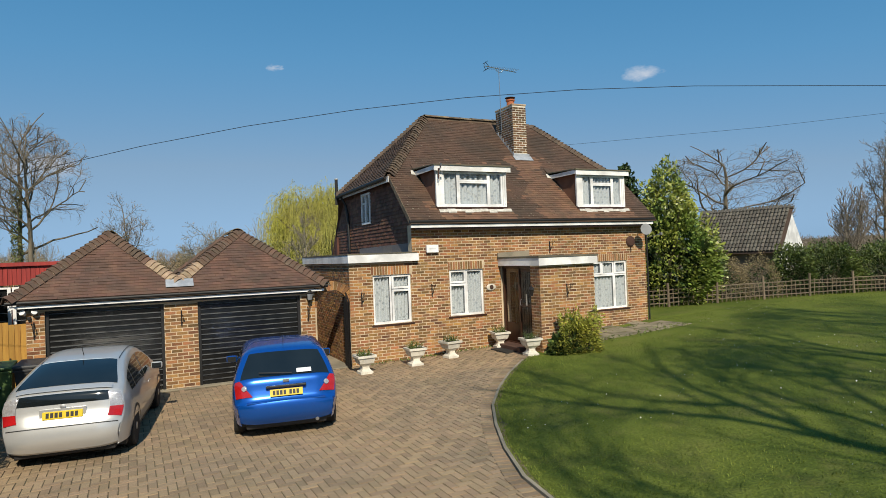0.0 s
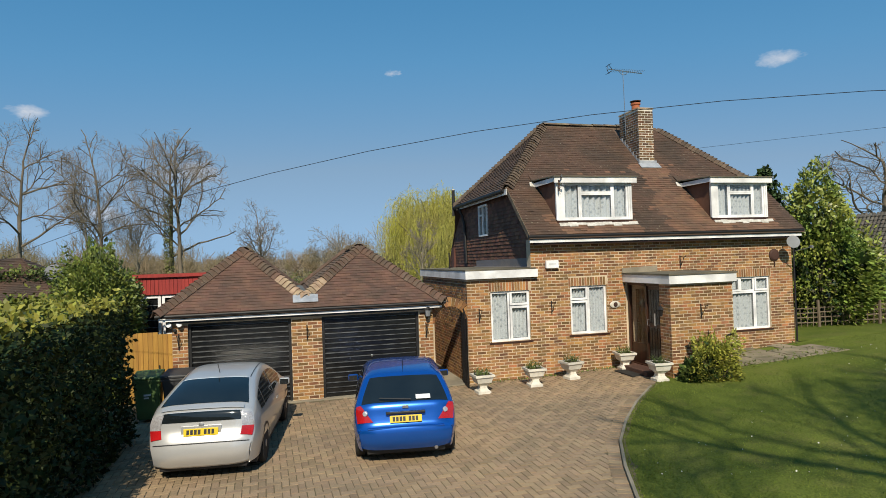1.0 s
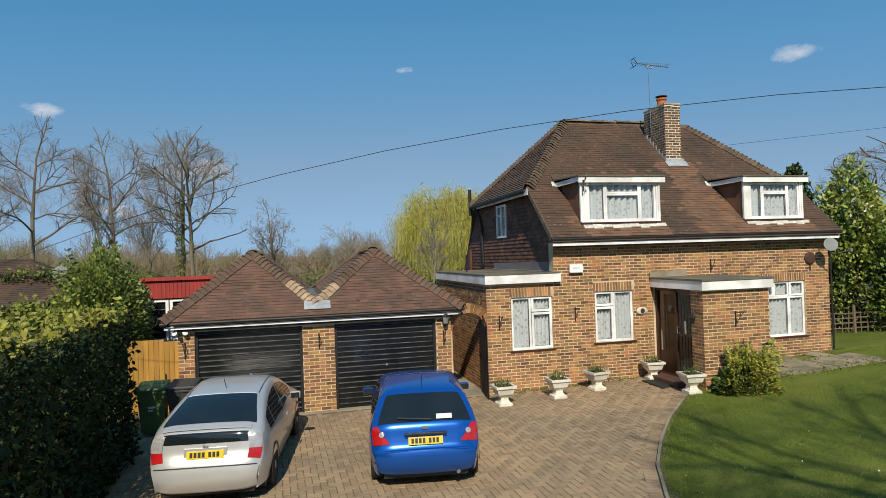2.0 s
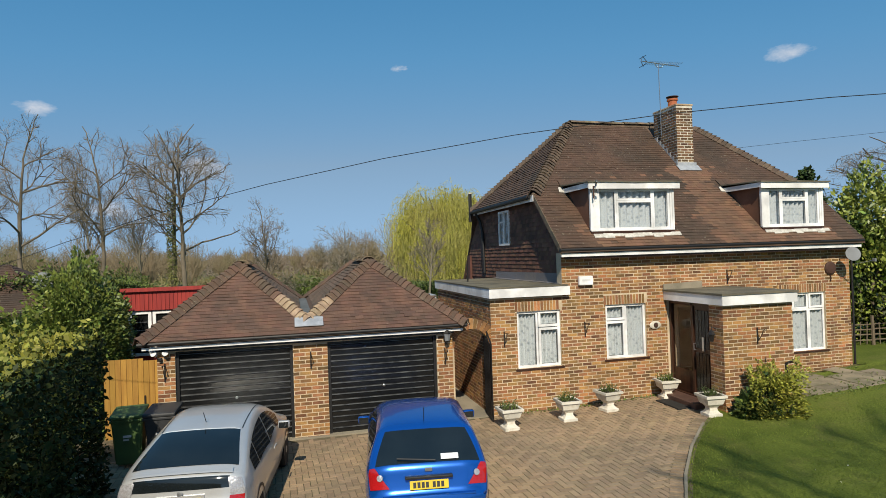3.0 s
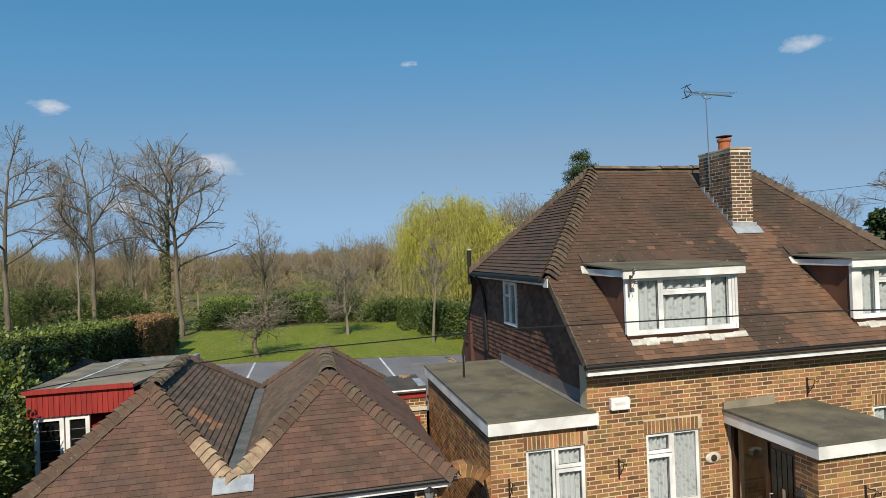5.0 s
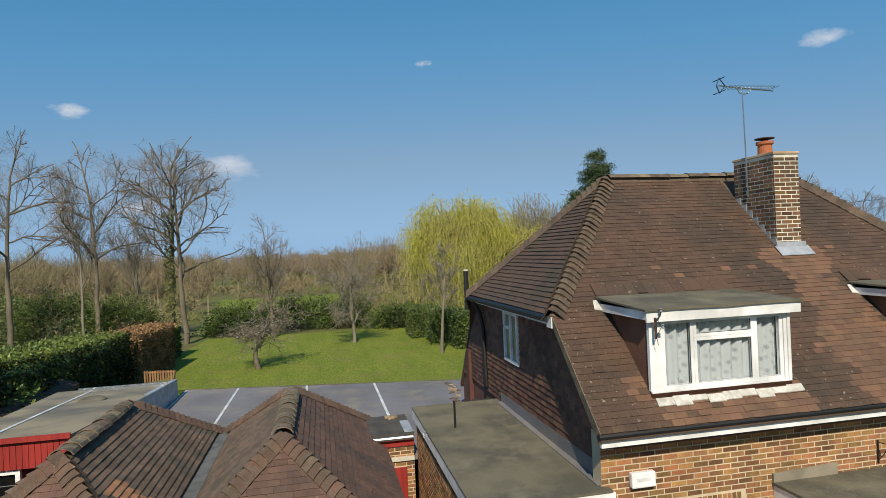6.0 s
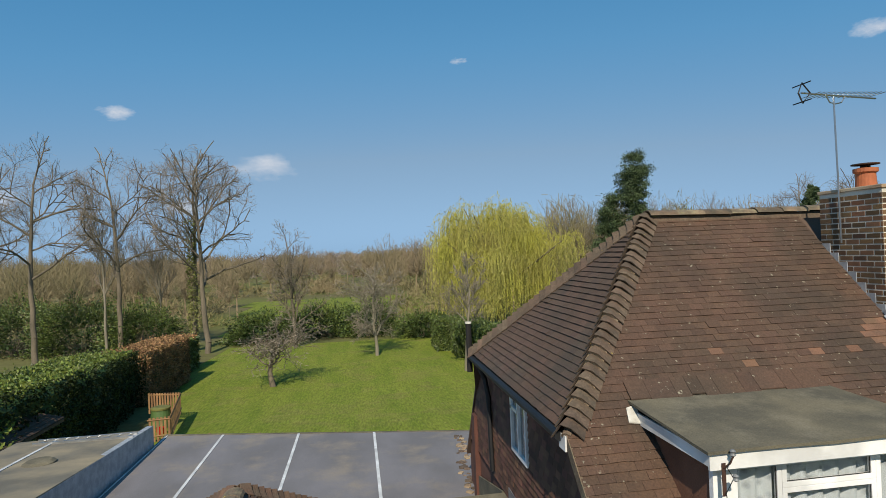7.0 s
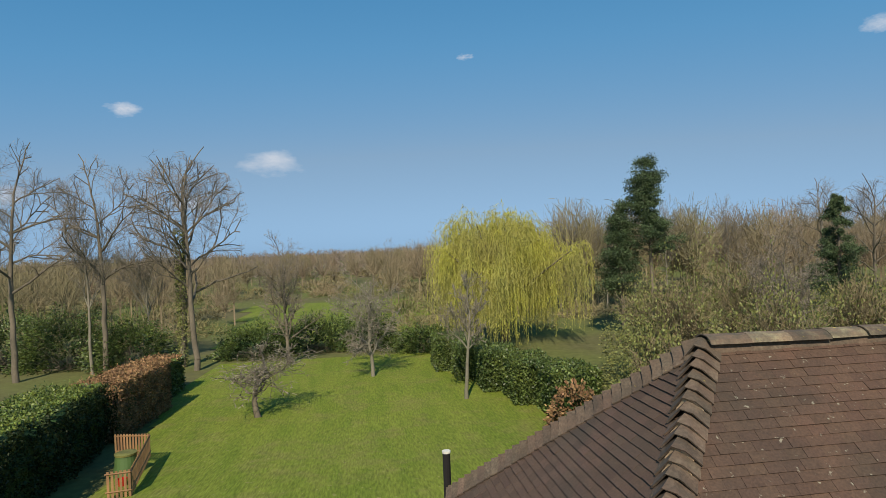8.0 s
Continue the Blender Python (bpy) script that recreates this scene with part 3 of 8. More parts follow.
drive_bed = sheet("driveway", -5.2, 8.6, -6, 17.6, 0.4, -0.009, M["joint"], "block-paved driveway of weathered brown bricks", "driveway", lambda x, y: x < lawn_edge(y) + 0.45)

# ---- house ----
FRONT = 16.30
house = thing("house", "brown-brick chalet house with a steep plain-tiled roof and two white dormers", "house")
W1, W2, W3 = (4.53, 5.56, 1.17, 2.41), (6.67, 7.70, 1.22, 2.45), (11.38, 12.80, 1.03, 2.48)
DOORWAY = (8.55, 9.65, 0.2, 2.3)
# front wall
bm = panel(bmesh.new(), 3.93, 13.58, -0.3, 2.76, [W1, W2, W3, DOORWAY], lambda a, b, c, d: (a, b, FRONT, FRONT + 0.25, c, d))
box(bm, 5.62, 13.58, FRONT, FRONT + 0.25, 2.76, 3.66)
part("wall", bm, M["mortar"], house)
off = 3.93
rel = lambda h: (h[0] - off, h[1] - off, h[2], h[3])
heads = [(a - 0.04, b + 0.04, d + 0.005, d + 0.225) for a, b, c, d in (W1, W2, W3)]
bricks(house, (off, FRONT, 0), (1, 0, 0), (0, -1, 0), 9.65, 0.0, 2.76, [rel(W1), rel(W2), rel(W3), (8.25 - off, 9.95 - off, 0, 2.72)], M["brick"], 1, single=(0.0, 2.6, 0.1, 2.7), soldiers=[rel(h) for h in heads])
bricks(house, (5.505, FRONT, 0), (1, 0, 0), (0, -1, 0), 8.07, 2.70, 3.66, [(-0.2, 0.115, 2.6, 3.7), (8.25 - 5.505, 9.95 - 5.505, 2.6, 2.72)], M["brick"], 2)
# the other walls
bm = bmesh.new()
box(bm, 13.33, 13.58, FRONT + 0.25, 23.6, -0.6, 3.6)
box(bm, 5.62, 13.58, 23.35, 23.6, -0.8, 3.66)
part("rear_wall", bm, M["hang_tile"], house)
bm = bmesh.new()
ROOF_Y0, ROOF_Z0, PITCH = 15.95, 3.76, 0.9215
RIDGE_Y, RIDGE_Z = 19.90, 7.40
roof_z = lambda y: ROOF_Z0 + PITCH * (RIDGE_Y - ROOF_Y0 - abs(y - RIDGE_Y))
side = [(5.72, 16.31, -0.6), (5.72, 24.42, -0.6), (5.72, 24.42, 2.62), (5.72, 23.25, roof_z(23.25) - 0.12), (5.72, 22.35, 5.02), (5.72, 17.45, 5.02), (5.72, 16.31, roof_z(16.31) - 0.12)]
SIDEWIN = (19.66, 20.5, 3.92, 4.9)
prism(bm, side, (0.25, 0, 0))
part("side_wall", bm, M["hang_tile"], house, "dark tile-hung side wall")
bm = bmesh.new()
prism(bm, [(13.6, y, z) for _, y, z in side], (-0.02, 0, 0))
part("side_wall", bm, M["hang_tile"], house)
EAVE_L, EAVE_R, HIP_Z = 5.47, 13.72, 5.09
HIP_L, HIP_R = 7.72, 11.80
# roof boarding under the tiles
yh0, yh1 = ROOF_Y0 + (HIP_Z - ROOF_Z0) / PITCH, 2 * RIDGE_Y - ROOF_Y0 - (HIP_Z - ROOF_Z0) / PITCH
bm = prism(bmesh.new(), [(5.66, 23.25, roof_z(23.25)), (EAVE_R, 23.25, roof_z(23.25)), (EAVE_R, yh1, HIP_Z), (HIP_R, RIDGE_Y, RIDGE_Z), (HIP_L, RIDGE_Y, RIDGE_Z), (EAVE_L, yh1, HIP_Z)], (0, 0, -0.09))
prism(bm, [(5.66, 23.25, roof_z(23.25)), (EAVE_R, 23.25, roof_z(23.25)), (EAVE_R, 24.55, 2.60), (5.66, 24.55, 2.60)], (0, 0, -0.09))
part("roof_slope", bm, M["tile_dark"], house)
bm = prism(bmesh.new(), [(EAVE_L, yh0, HIP_Z), (EAVE_R, yh0, HIP_Z), (HIP_R, RIDGE_Y, RIDGE_Z), (HIP_L, RIDGE_Y, RIDGE_Z)], (0, 0, -0.09))
for a, b, top in ((EAVE_L, 6.43, False), (6.43, 8.45, True), (8.45, 11.03, False), (11.03, 12.73, True), (12.73, EAVE_R, False)):
    y_t = 16.30 if top else yh0
    prism(bm, [(a, ROOF_Y0, ROOF_Z0), (b, ROOF_Y0, ROOF_Z0), (b, y_t, roof_z(y_t)), (a, y_t, roof_z(y_t))], (0, 0, -0.09))
part("roof_slope", bm, M["tile_dark"], house)
for xe, xr in ((EAVE_L, HIP_L), (EAVE_R, HIP_R)):
    bm = prism(bmesh.new(), [(xe, yh0, HIP_Z), (xe, yh1, HIP_Z), (xr, RIDGE_Y, RIDGE_Z)], (0, 0, -0.09))
    part("hip_slope", bm, M["tile_dark"], house)
slope_len = math.hypot(RIDGE_Y - ROOF_Y0, RIDGE_Z - ROOF_Z0)
v_hip = slope_len * (HIP_Z - ROOF_Z0) / (RIDGE_Z - ROOF_Z0)
DORMERS = ((6.38, 8.50), (10.98, 12.78))
DORM_Y, DORM_Z0, DORM_Z1 = 16.26, 4.21, 5.14


def main_span(v):
    k = max(0.0, (v - v_hip) / (slope_len - v_hip))
    return (k * (HIP_L - EAVE_L), EAVE_R - EAVE_L - k * (EAVE_R - HIP_R))


vy = lambda y: (y - ROOF_Y0) * slope_len / (RIDGE_Y - ROOF_Y0)
dh = [(a - EAVE_L, b - EAVE_L, vy(DORM_Y) + 0.05, vy(ROOF_Y0 + (DORM_Z1 - ROOF_Z0) / PITCH) + 0.02) for a, b in DORMERS]
dh.append((10.13 - EAVE_L, 10.65 - EAVE_L, vy(18.24), vy(19.9)))
def washed(u, v):
    """How likely a tile is one of the cleaner, redder ones washed by the run-off below the chimney, or under the dormers."""
    if v < vy(DORM_Y) and any(a - 0.05 < u < b + 0.10 for a, b, _, _ in dh[:2]):
        return 0.92
    if any(a - 0.34 < u < a - 0.02 and vy(DORM_Y) - 0.1 < v < vy(DORM_Y) + 0.28 for a, _, _, _ in dh[:1]):
        return 0.6
    if v > vy(18.28):
        return 0.0
    return max(0.012, min(1.0, (0.80 - abs(u - 4.76) + 0.20 * math.sin(v * 2.1) + 0.12 * math.sin(v * 7.3)) * 3.2))


tiles(house, (EAVE_L, ROOF_Y0, ROOF_Z0), (1, 0, 0), (0, RIDGE_Y - ROOF_Y0, RIDGE_Z - ROOF_Z0), slope_len - 0.02, main_span, M["tile"], 3, holes=dh, single=(1.0, 3.4, 2.9, 5.2), other=(M["tile_clean"], washed), lip=0.023)
hip_len = math.hypot(HIP_L - EAVE_L, RIDGE_Z - HIP_Z)
tiles(house, (EAVE_L, yh0, HIP_Z), (0, 1, 0), (HIP_L - EAVE_L, 0, RIDGE_Z - HIP_Z), hip_len - 0.05, lambda v: ((RIDGE_Y - yh0) * v / hip_len, (yh1 - yh0) - (yh1 - RIDGE_Y) * v / hip_len), M["tile_dark"], 4)
nf, nl, nr = Vector((0, -PITCH, 1)).normalized(), Vector((-(RIDGE_Z - HIP_Z), 0, HIP_L - EAVE_L)).normalized(), Vector((RIDGE_Z - HIP_Z, 0, EAVE_R - HIP_R)).normalized()
nb = Vector((0, PITCH, 1)).normalized()
apex_l, apex_r = Vector((HIP_L, RIDGE_Y, RIDGE_Z + 0.01)), Vector((HIP_R, RIDGE_Y, RIDGE_Z + 0.01))
bonnet_tiles(house, (EAVE_L, yh0, HIP_Z + 0.02), apex_l, nf, nl, 0.135, M["bonnet"], 5)
bonnet_tiles(house, (EAVE_L, yh1, HIP_Z + 0.02), apex_l, nb, nl, 0.135, M["bonnet"], 6)
bonnet_tiles(house, (EAVE_R, yh0, HIP_Z + 0.02), apex_r, nf, nr, 0.135, M["bonnet"], 7)
cap_tiles(house, apex_l, apex_r, nf, nb, 0.135, 0.43, M["ridge"], 8, flare=0.008, long=0.435, wide=1.15)
for p, q in (((EAVE_L, yh0, HIP_Z), apex_l), ((EAVE_L, yh1, HIP_Z), apex_l), ((EAVE_R, yh0, HIP_Z), apex_r), ((EAVE_R, yh1, HIP_Z), apex_r)):
    part("hip_bedding", tube(bmesh.new(), [Vector(p) + Vector((0, 0, -0.03)), Vector(q) + Vector((0, 0, -0.06))], 0.06, 8), M["bonnet"], house)
bm = prism(bmesh.new(), [(HIP_L + 0.02, RIDGE_Y - 0.125, RIDGE_Z - 0.13), (HIP_L + 0.02, RIDGE_Y + 0.125, RIDGE_Z - 0.13), (HIP_L + 0.02, RIDGE_Y + 0.10, RIDGE_Z - 0.005), (HIP_L + 0.02, RIDGE_Y - 0.10, RIDGE_Z - 0.005)], (HIP_R - HIP_L - 0.04, 0, 0))
part("ridge_bedding", bm, M["bonnet"], house)
# fascia, gutters and downpipes
bm = boxed(5.5, 13.66, 16.0, 16.05, 3.575, 3.65)
part("fascia", bm, M["white"], house)
bm = tube(bmesh.new(), [(5.45, 15.975, 3.725), (13.7, 15.975, 3.735)], 0.042, 10)
part("gutter", bm, M["black"], house, "black plastic gutter")
bm = boxed(5.7, 13.6, 16.05, 16.285, 3.52, 3.68)
part("soffit", bm, M["dark_wood"], house)
bm = tube(bmesh.new(), [(13.60, 16.02, 3.7), (13.60, 16.245, 3.45), (13.60, 16.245, 0.6)], 0.026, 8)
part("downpipe", bm, M["black"], house)
bm = box(bmesh.new(), 5.44, 5.60, yh0 - 0.03, yh0 + 0.16, HIP_Z - 0.17, HIP_Z - 0.01)
part("bargeboard_end", bm, M["white"], house)
bm = boxed(5.5, 5.53, yh0 + 0.14, yh1, HIP_Z - 0.15, HIP_Z - 0.03)
part("fascia", bm, M["white"], house)
bm = tube(bmesh.new(), [(5.43, yh0 + 0.1, HIP_Z - 0.04), (5.43, yh1, HIP_Z - 0.06)], 0.055, 10)
part("gutter", bm, M["black"], house)
bm = tube(bmesh.new(), [(5.44, yh1 - 0.35, HIP_Z - 0.05), (5.6, yh1 - 0.4, HIP_Z - 0.4), (5.64, yh1 - 0.45, HIP_Z - 0.7), (5.64, yh1 - 0.55, 3.1)], 0.045, 8)
part("downpipe", bm, M["black"], house)
bm = tube(bmesh.new(), [(5.42, 22.45, 4.75), (5.42, 22.45, 5.66)], 0.055, 10)
flue = part("flue", bm, M["iron"], house, "black metal flue pipe")
part("flue_rim", lathe(bmesh.new(), [(0.057, 0), (0.060, 0.01), (0.060, 0.03), (0.040, 0.032)], (5.42, 22.45, 5.645), 12), M["stone_white"], flue)
for y0, y1 in ((ROOF_Y0, yh0),):
    bm = prism(bmesh.new(), [(EAVE_L - 0.012, y0 + 0.03, ROOF_Z0 - 0.13), (EAVE_L - 0.012, y1 + 0.05, HIP_Z - 0.08), (EAVE_L - 0.012, y1, HIP_Z + 0.02), (EAVE_L - 0.012, y0, ROOF_Z0 + 0.02)], (0.03, 0, 0))
    part("verge", bm, M["ridge"], house)
# chimney
CX0, CX1, CY0, CY1 = 10.14, 10.64, 18.30, 19.35
bm = boxed(CX0, CX1, CY0, CY1, 5.4, 7.60)
stack = part("chimney_stack", bm, M["mortar_white"], house, "yellow-brown brick chimney stack")
bricks(stack, (CX0, CY0, 0), (1, 0, 0), (0, -1, 0), 0.50, 5.83, 7.58, [], M["brick_chimney"], 11)
bricks(stack, (CX0, CY1, 0), (0, -1, 0), (-1, 0, 0), 1.05, 5.83, 7.58, [], M["brick_chimney"], 12)
bricks(stack, (CX1, CY0, 0), (0, 1, 0), (1, 0, 0), 1.05, 5.83, 7.58, [], M["brick_chimney"], 13)
bm = boxed(CX0 - 0.02, CX1 + 0.02, CY0 - 0.02, CY1 + 0.02, 7.60, 7.65, bevel=0.01)
part("flaunching", bm, M["pale_mortar"], house)
bm = lathe(bmesh.new(), [(0.13, 0), (0.12, 0.2), (0.15, 0.22), (0.15, 0.27), (0.10, 0.28)], (10.39, 18.80, 7.64))
pot = part("chimney_pot", bm, M["terracotta"], house, "red clay chimney pot", smooth=False)
bm = lathe(bmesh.new(), [(0.06, 0.27), (0.06, 0.31), (0.17, 0.32), (0.17, 0.335)], (10.39, 18.80, 7.64))
part("cowl", bm, M["rust"], pot)
bm = boxed(CX0 - 0.05, CX1 + 0.05, CY0 - 0.05, CY0 - 0.012, 5.82, 6.03)
prism(bm, [(CX0 - 0.08, CY0 - 0.2, roof_z(CY0 - 0.2) + 0.05), (CX1 + 0.1, CY0 - 0.2, roof_z(CY0 - 0.2) + 0.05), (CX1 + 0.1, CY0 - 0.03, roof_z(CY0 - 0.03) + 0.05), (CX0 - 0.08, CY0 - 0.03, roof_z(CY0 - 0.03) + 0.05)], (0, 0, 0.012))
part("lead_apron", bm, M["lead"], house, "grey lead flashing")
bm = bmesh.new()
for i in range(7):
    y = CY0 + i * 0.145
    box(bm, CX0 - 0.022, CX0 - 0.011, y, y + 0.15, roof_z(y) - 0.05, roof_z(y) + 0.17)
part("lead_soaker", bm, M["lead"], house)

# flat-roofed side extension
extension = thing("side_extension", "flat-roofed brick side extension with a white fascia", "extension")
bm = boxed(3.93, 4.13, FRONT + 0.25, 21.1, -0.4, 2.76)
box(bm, 4.13, 5.7, 20.9, 21.1, -0.4, 2.76)
part("wall", bm, M["mortar"], extension)
bricks(extension, (3.93, 21.1, 0), (0, -1, 0), (-1, 0, 0), 4.8, 0.0, 2.76, [], M["brick"], 15)
bm = boxed(3.86, 5.71, 16.16, 21.2, 2.94, 2.97)
part("roof", bm, M["felt"], extension, "grey felted flat roof")
bm = boxed(3.87, 5.75, 16.17, 16.20, 2.74, 2.935)
part("fascia", bm, M["white"], extension)
bm = boxed(3.87, 3.90, 16.20, 21.19, 2.74, 2.935)
part("fascia", bm, M["white"], extension)
bm = boxed(3.90, 5.7, 16.2, 21.15, 2.765, 2.935)
part("roof_deck", bm, M["dark_wood"], extension)
bm = prism(bmesh.new(), [(5.71, 16.35, 2.975), (5.71, 20.9, 2.975), (5.71, 20.9, 3.17), (5.71, 16.35, 3.21)], (-0.03, 0, 0))
prism(bm, [(5.70, 16.35, 2.98), (5.58, 16.35, 2.975), (5.58, 20.9, 2.975), (5.70, 20.9, 2.98)], (0, 0, 0.01))
part("upstand", bm, M["felt_blue"], extension, "grey felt upstand against the tiled wall")
bm = tube(bmesh.new(), [(4.39, 19.5, 2.95), (4.39, 19.5, 3.44)], 0.02, 8)
part("vent_pipe", bm, M["iron"], extension)

# porch
porch = thing("porch", "brick porch with a flat felt roof and white fascia", "porch")
PX0, PX1, PY0 = 8.25, 9.95, 14.42
bm = boxed(PX0, PX1, PY0, PY0 + 0.22, -0.1, 2.52)
box(bm, PX1 - 0.22, PX1, PY0 + 0.22, FRONT - 0.012, -0.1, 2.52)
box(bm, PX0, PX0 + 0.22, PY0 + 0.22, PY0 + 0.42, -0.1, 2.52)
part("wall", bm, M["mortar"], porch)
bricks(porch, (PX0, PY0, 0), (1, 0, 0), (0, -1, 0), PX1 - PX0, 0.15, 2.52, [], M["brick"], 21)
bricks(porch, (PX0, PY0 + 0.42, 0), (0, -1, 0), (-1, 0, 0), 0.42, 0.15, 2.52, [], M["brick"], 22)
bricks(porch, (PX1, PY0, 0), (0, 1, 0), (1, 0, 0), FRONT - PY0 - 0.012, 0.3, 2.52, [], M["brick"], 23)
bm = boxed(8.15, 10.02, 14.30, FRONT - 0.01, 2.70, 2.74)
part("roof", bm, M["felt"], porch, "grey felted flat roof")
bm = boxed(8.17, 10.0, 14.32, 14.345, 2.50, 2.695)
part("fascia", bm, M["white"], porch)
bm = boxed(8.17, 8.195, 14.345, FRONT - 0.01, 2.50, 2.695)
part("fascia", bm, M["white"], porch)
bm = boxed(8.195, 9.99, 14.345, FRONT - 0.012, 2.525, 2.695)
part("roof_deck", bm, M["white"], porch)
bm = prism(bmesh.new(), [(8.16, FRONT - 0.012, 2.74), (9.2, FRONT - 0.012, 2.74), (9.2, FRONT - 0.012, 2.9), (8.16, FRONT - 0.012, 2.86)], (0, -0.03, 0))
part("flashing", bm, M["concrete"], porch)

# garage
garage = thing("garage", "brick double garage with twin hipped tiled roofs and black doors", "garage")
GF = 16.2
GD = ((-2.37, -0.22, -0.1, 2.04), (0.45, 2.69, -0.1, 2.04))
bm = panel(bmesh.new(), -2.68, 3.03, -0.3, 2.22, GD, lambda a, b, c, d: (a, b, GF, GF + 0.22, c, d))
box(bm, -2.68, -2.46, GF + 0.22, 22.0, -0.3, 2.22)
box(bm, 2.81, 3.03, GF + 0.22, 22.0, -0.3, 2.22)
box(bm, -2.46, 2.81, 21.8, 22.0, -0.3, 2.22)
part("wall", bm, M["mortar"], garage)
grel = [(a + 2.68, b + 2.68, c, d) for a, b, c, d in GD]
bricks(garage, (-2.68, GF, 0), (1, 0, 0), (0, -1, 0), 5.71, 0.0, 2.08, grel, M["brick"], 31)
bricks(garage, (3.03, GF, 0), (0, 1, 0), (1, 0, 0), 5.8, 0.0, 2.2, [], M["brick"], 32)
bricks(garage, (-2.68, 22.0, 0), (0, -1, 0), (-1, 0, 0), 5.8, 0.0, 2.2, [], M["brick"], 33)
G_Y0, G_Z0, G_ZR, G_Y1, G_YB = 15.95, 2.27, 3.62, 17.83, 20.73
G_YE = G_YB + (G_Y1 - G_Y0)
GV = 0.10
for xl, xr, xm, seed in ((-2.95, GV, -1.30, 41), (GV, 3.28, 1.53, 51)):
    k = (G_ZR - G_Z0) / (xm - xl if xl < -1 else xr - xm)
    zl = G_Z0 if xl < -1 else G_ZR - k * (xm - xl)
    zr = G_Z0 if xr > 1 else G_ZR - k * (xr - xm)
    A, B = Vector((xm, G_Y1, G_ZR)), Vector((xm, G_YB, G_ZR))
    # the front hip falls to the gutter; its inner corner ends at the valley
    yl, yr = G_Y0 + (zl - G_Z0) * (G_Y1 - G_Y0) / (G_ZR - G_Z0), G_Y0 + (zr - G_Z0) * (G_Y1 - G_Y0) / (G_ZR - G_Z0)
    yl2, yr2 = G_YE - (yl - G_Y0), G_YE - (yr - G_Y0)
    front = [(xl, G_Y0, G_Z0), (xr, G_Y0, G_Z0), (xr, yr, zr), A, (xl, yl, zl)]
    bm = prism(bmesh.new(), [p for i, p in enumerate(front) if i == 0 or (Vector(p) - Vector(front[i - 1])).length > 0.01][: 5], (0, 0, -0.07))
    part("front_hip", bm, M["tile_dark"], garage)
    bm = prism(bmesh.new(), [(xl, yl, zl), A, B, (xl, yl2, zl)], (0, 0, -0.07))
    prism(bm, [(xr, yr, zr), A, B, (xr, yr2, zr)], (0, 0, -0.07))
    prism(bm, [(xl, yl2, zl), B, (xr, yr2, zr)], (0, 0, -0.07))
    part("slope", bm, M["tile_dark"], garage)
    fl = math.hypot(G_Y1 - G_Y0, G_ZR - G_Z0)
    full_l, full_r = xm - (G_ZR - G_Z0) / k, xm + (G_ZR - G_Z0) / k
    tiles(garage, (xl, G_Y0, G_Z0), (1, 0, 0), (0, G_Y1 - G_Y0, G_ZR - G_Z0), fl - 0.03, lambda v: (max(0, full_l + (xm - full_l) * v / fl - xl), min(xr - xl, full_r - (full_r - xm) * v / fl - xl)), M["tile_garage"], seed, single=(0.3, 2.9, 0.0, 1.1) if seed == 51 else None, lip=0.024)
    for xe, ze, ya, yb, sd in ((xl, zl, yl, yl2, 1), (xr, zr, yr, yr2, 2)):
        L = math.hypot(xm - xe, G_ZR - ze)
        tiles(garage, (xe, ya, ze), (0, 1, 0), (xm - xe, 0, G_ZR - ze), L + 0.03, lambda v: ((G_Y1 - ya) * v / L, (yb - ya) - (yb - G_YB) * v / L) if v > 0.15 or abs(xe - GV) > 0.01 else None, M["tile_moss"] if abs(xe - GV) < 0.01 else M["tile_garage"], seed + sd, other=(M["tile_new"], lambda u, v: 0.85 if abs(xe - GV) < 0.01 and xm < 0 and abs(u - 1.55) < 0.28 - 0.1 * abs(v - 0.75) and abs(v - 0.75) < 0.3 else 0.0))
    n_f, n_l, n_r, n_b = Vector((0, G_Z0 - G_ZR, G_Y1 - G_Y0)), Vector((-k, 0, 1)), Vector((k, 0, 1)), Vector((0, G_ZR - G_Z0, G_Y1 - G_Y0))
    up = Vector((0, 0, 0.02))
    foot_l, foot_r = Vector((xl, yl, zl)) + up, Vector((xr, yr, zr)) + up
    if xl > -1:
        bonnet_tiles(garage, foot_l, foot_l.lerp(A + up, 0.30), n_f, n_l, 0.135, M["bonnet_pale"], seed + 8, half=0.165, lift=0.05)
        foot_l = foot_l.lerp(A + up, 0.30)
    else:
        bonnet_tiles(garage, foot_r, foot_r.lerp(A + up, 0.40), n_f, n_r, 0.135, M["bonnet_pale"], seed + 9, half=0.165, lift=0.05)
        foot_r = foot_r.lerp(A + up, 0.40)
    bonnet_tiles(garage, foot_l, A + up, n_f, n_l, 0.135, M["bonnet_brown"], seed + 3, half=0.165, lift=0.05)
    bonnet_tiles(garage, foot_r, A + up, n_f, n_r, 0.135, M["bonnet_brown"], seed + 4, half=0.165, lift=0.05)
    cap_tiles(garage, A + up, B + up, n_l, n_r, 0.15, 0.3, M["ridge"], seed + 5, flare=0.012, long=0.33)
    bonnet_tiles(garage, Vector((xl, yl2, zl)) + up, B + up, n_b, n_l, 0.135, M["bonnet_brown"], seed + 6, half=0.165, lift=0.05)
    bonnet_tiles(garage, Vector((xr, yr2, zr)) + up, B + up, n_b, n_r, 0.135, M["bonnet_brown"], seed + 7, half=0.165, lift=0.05)
bm = boxed(GV - 0.20, GV + 0.20, 16.26, 22.2, 2.50, 2.575)
part("valley_gutter", bm, M["lead_old"], garage, "grey lead valley gutter")
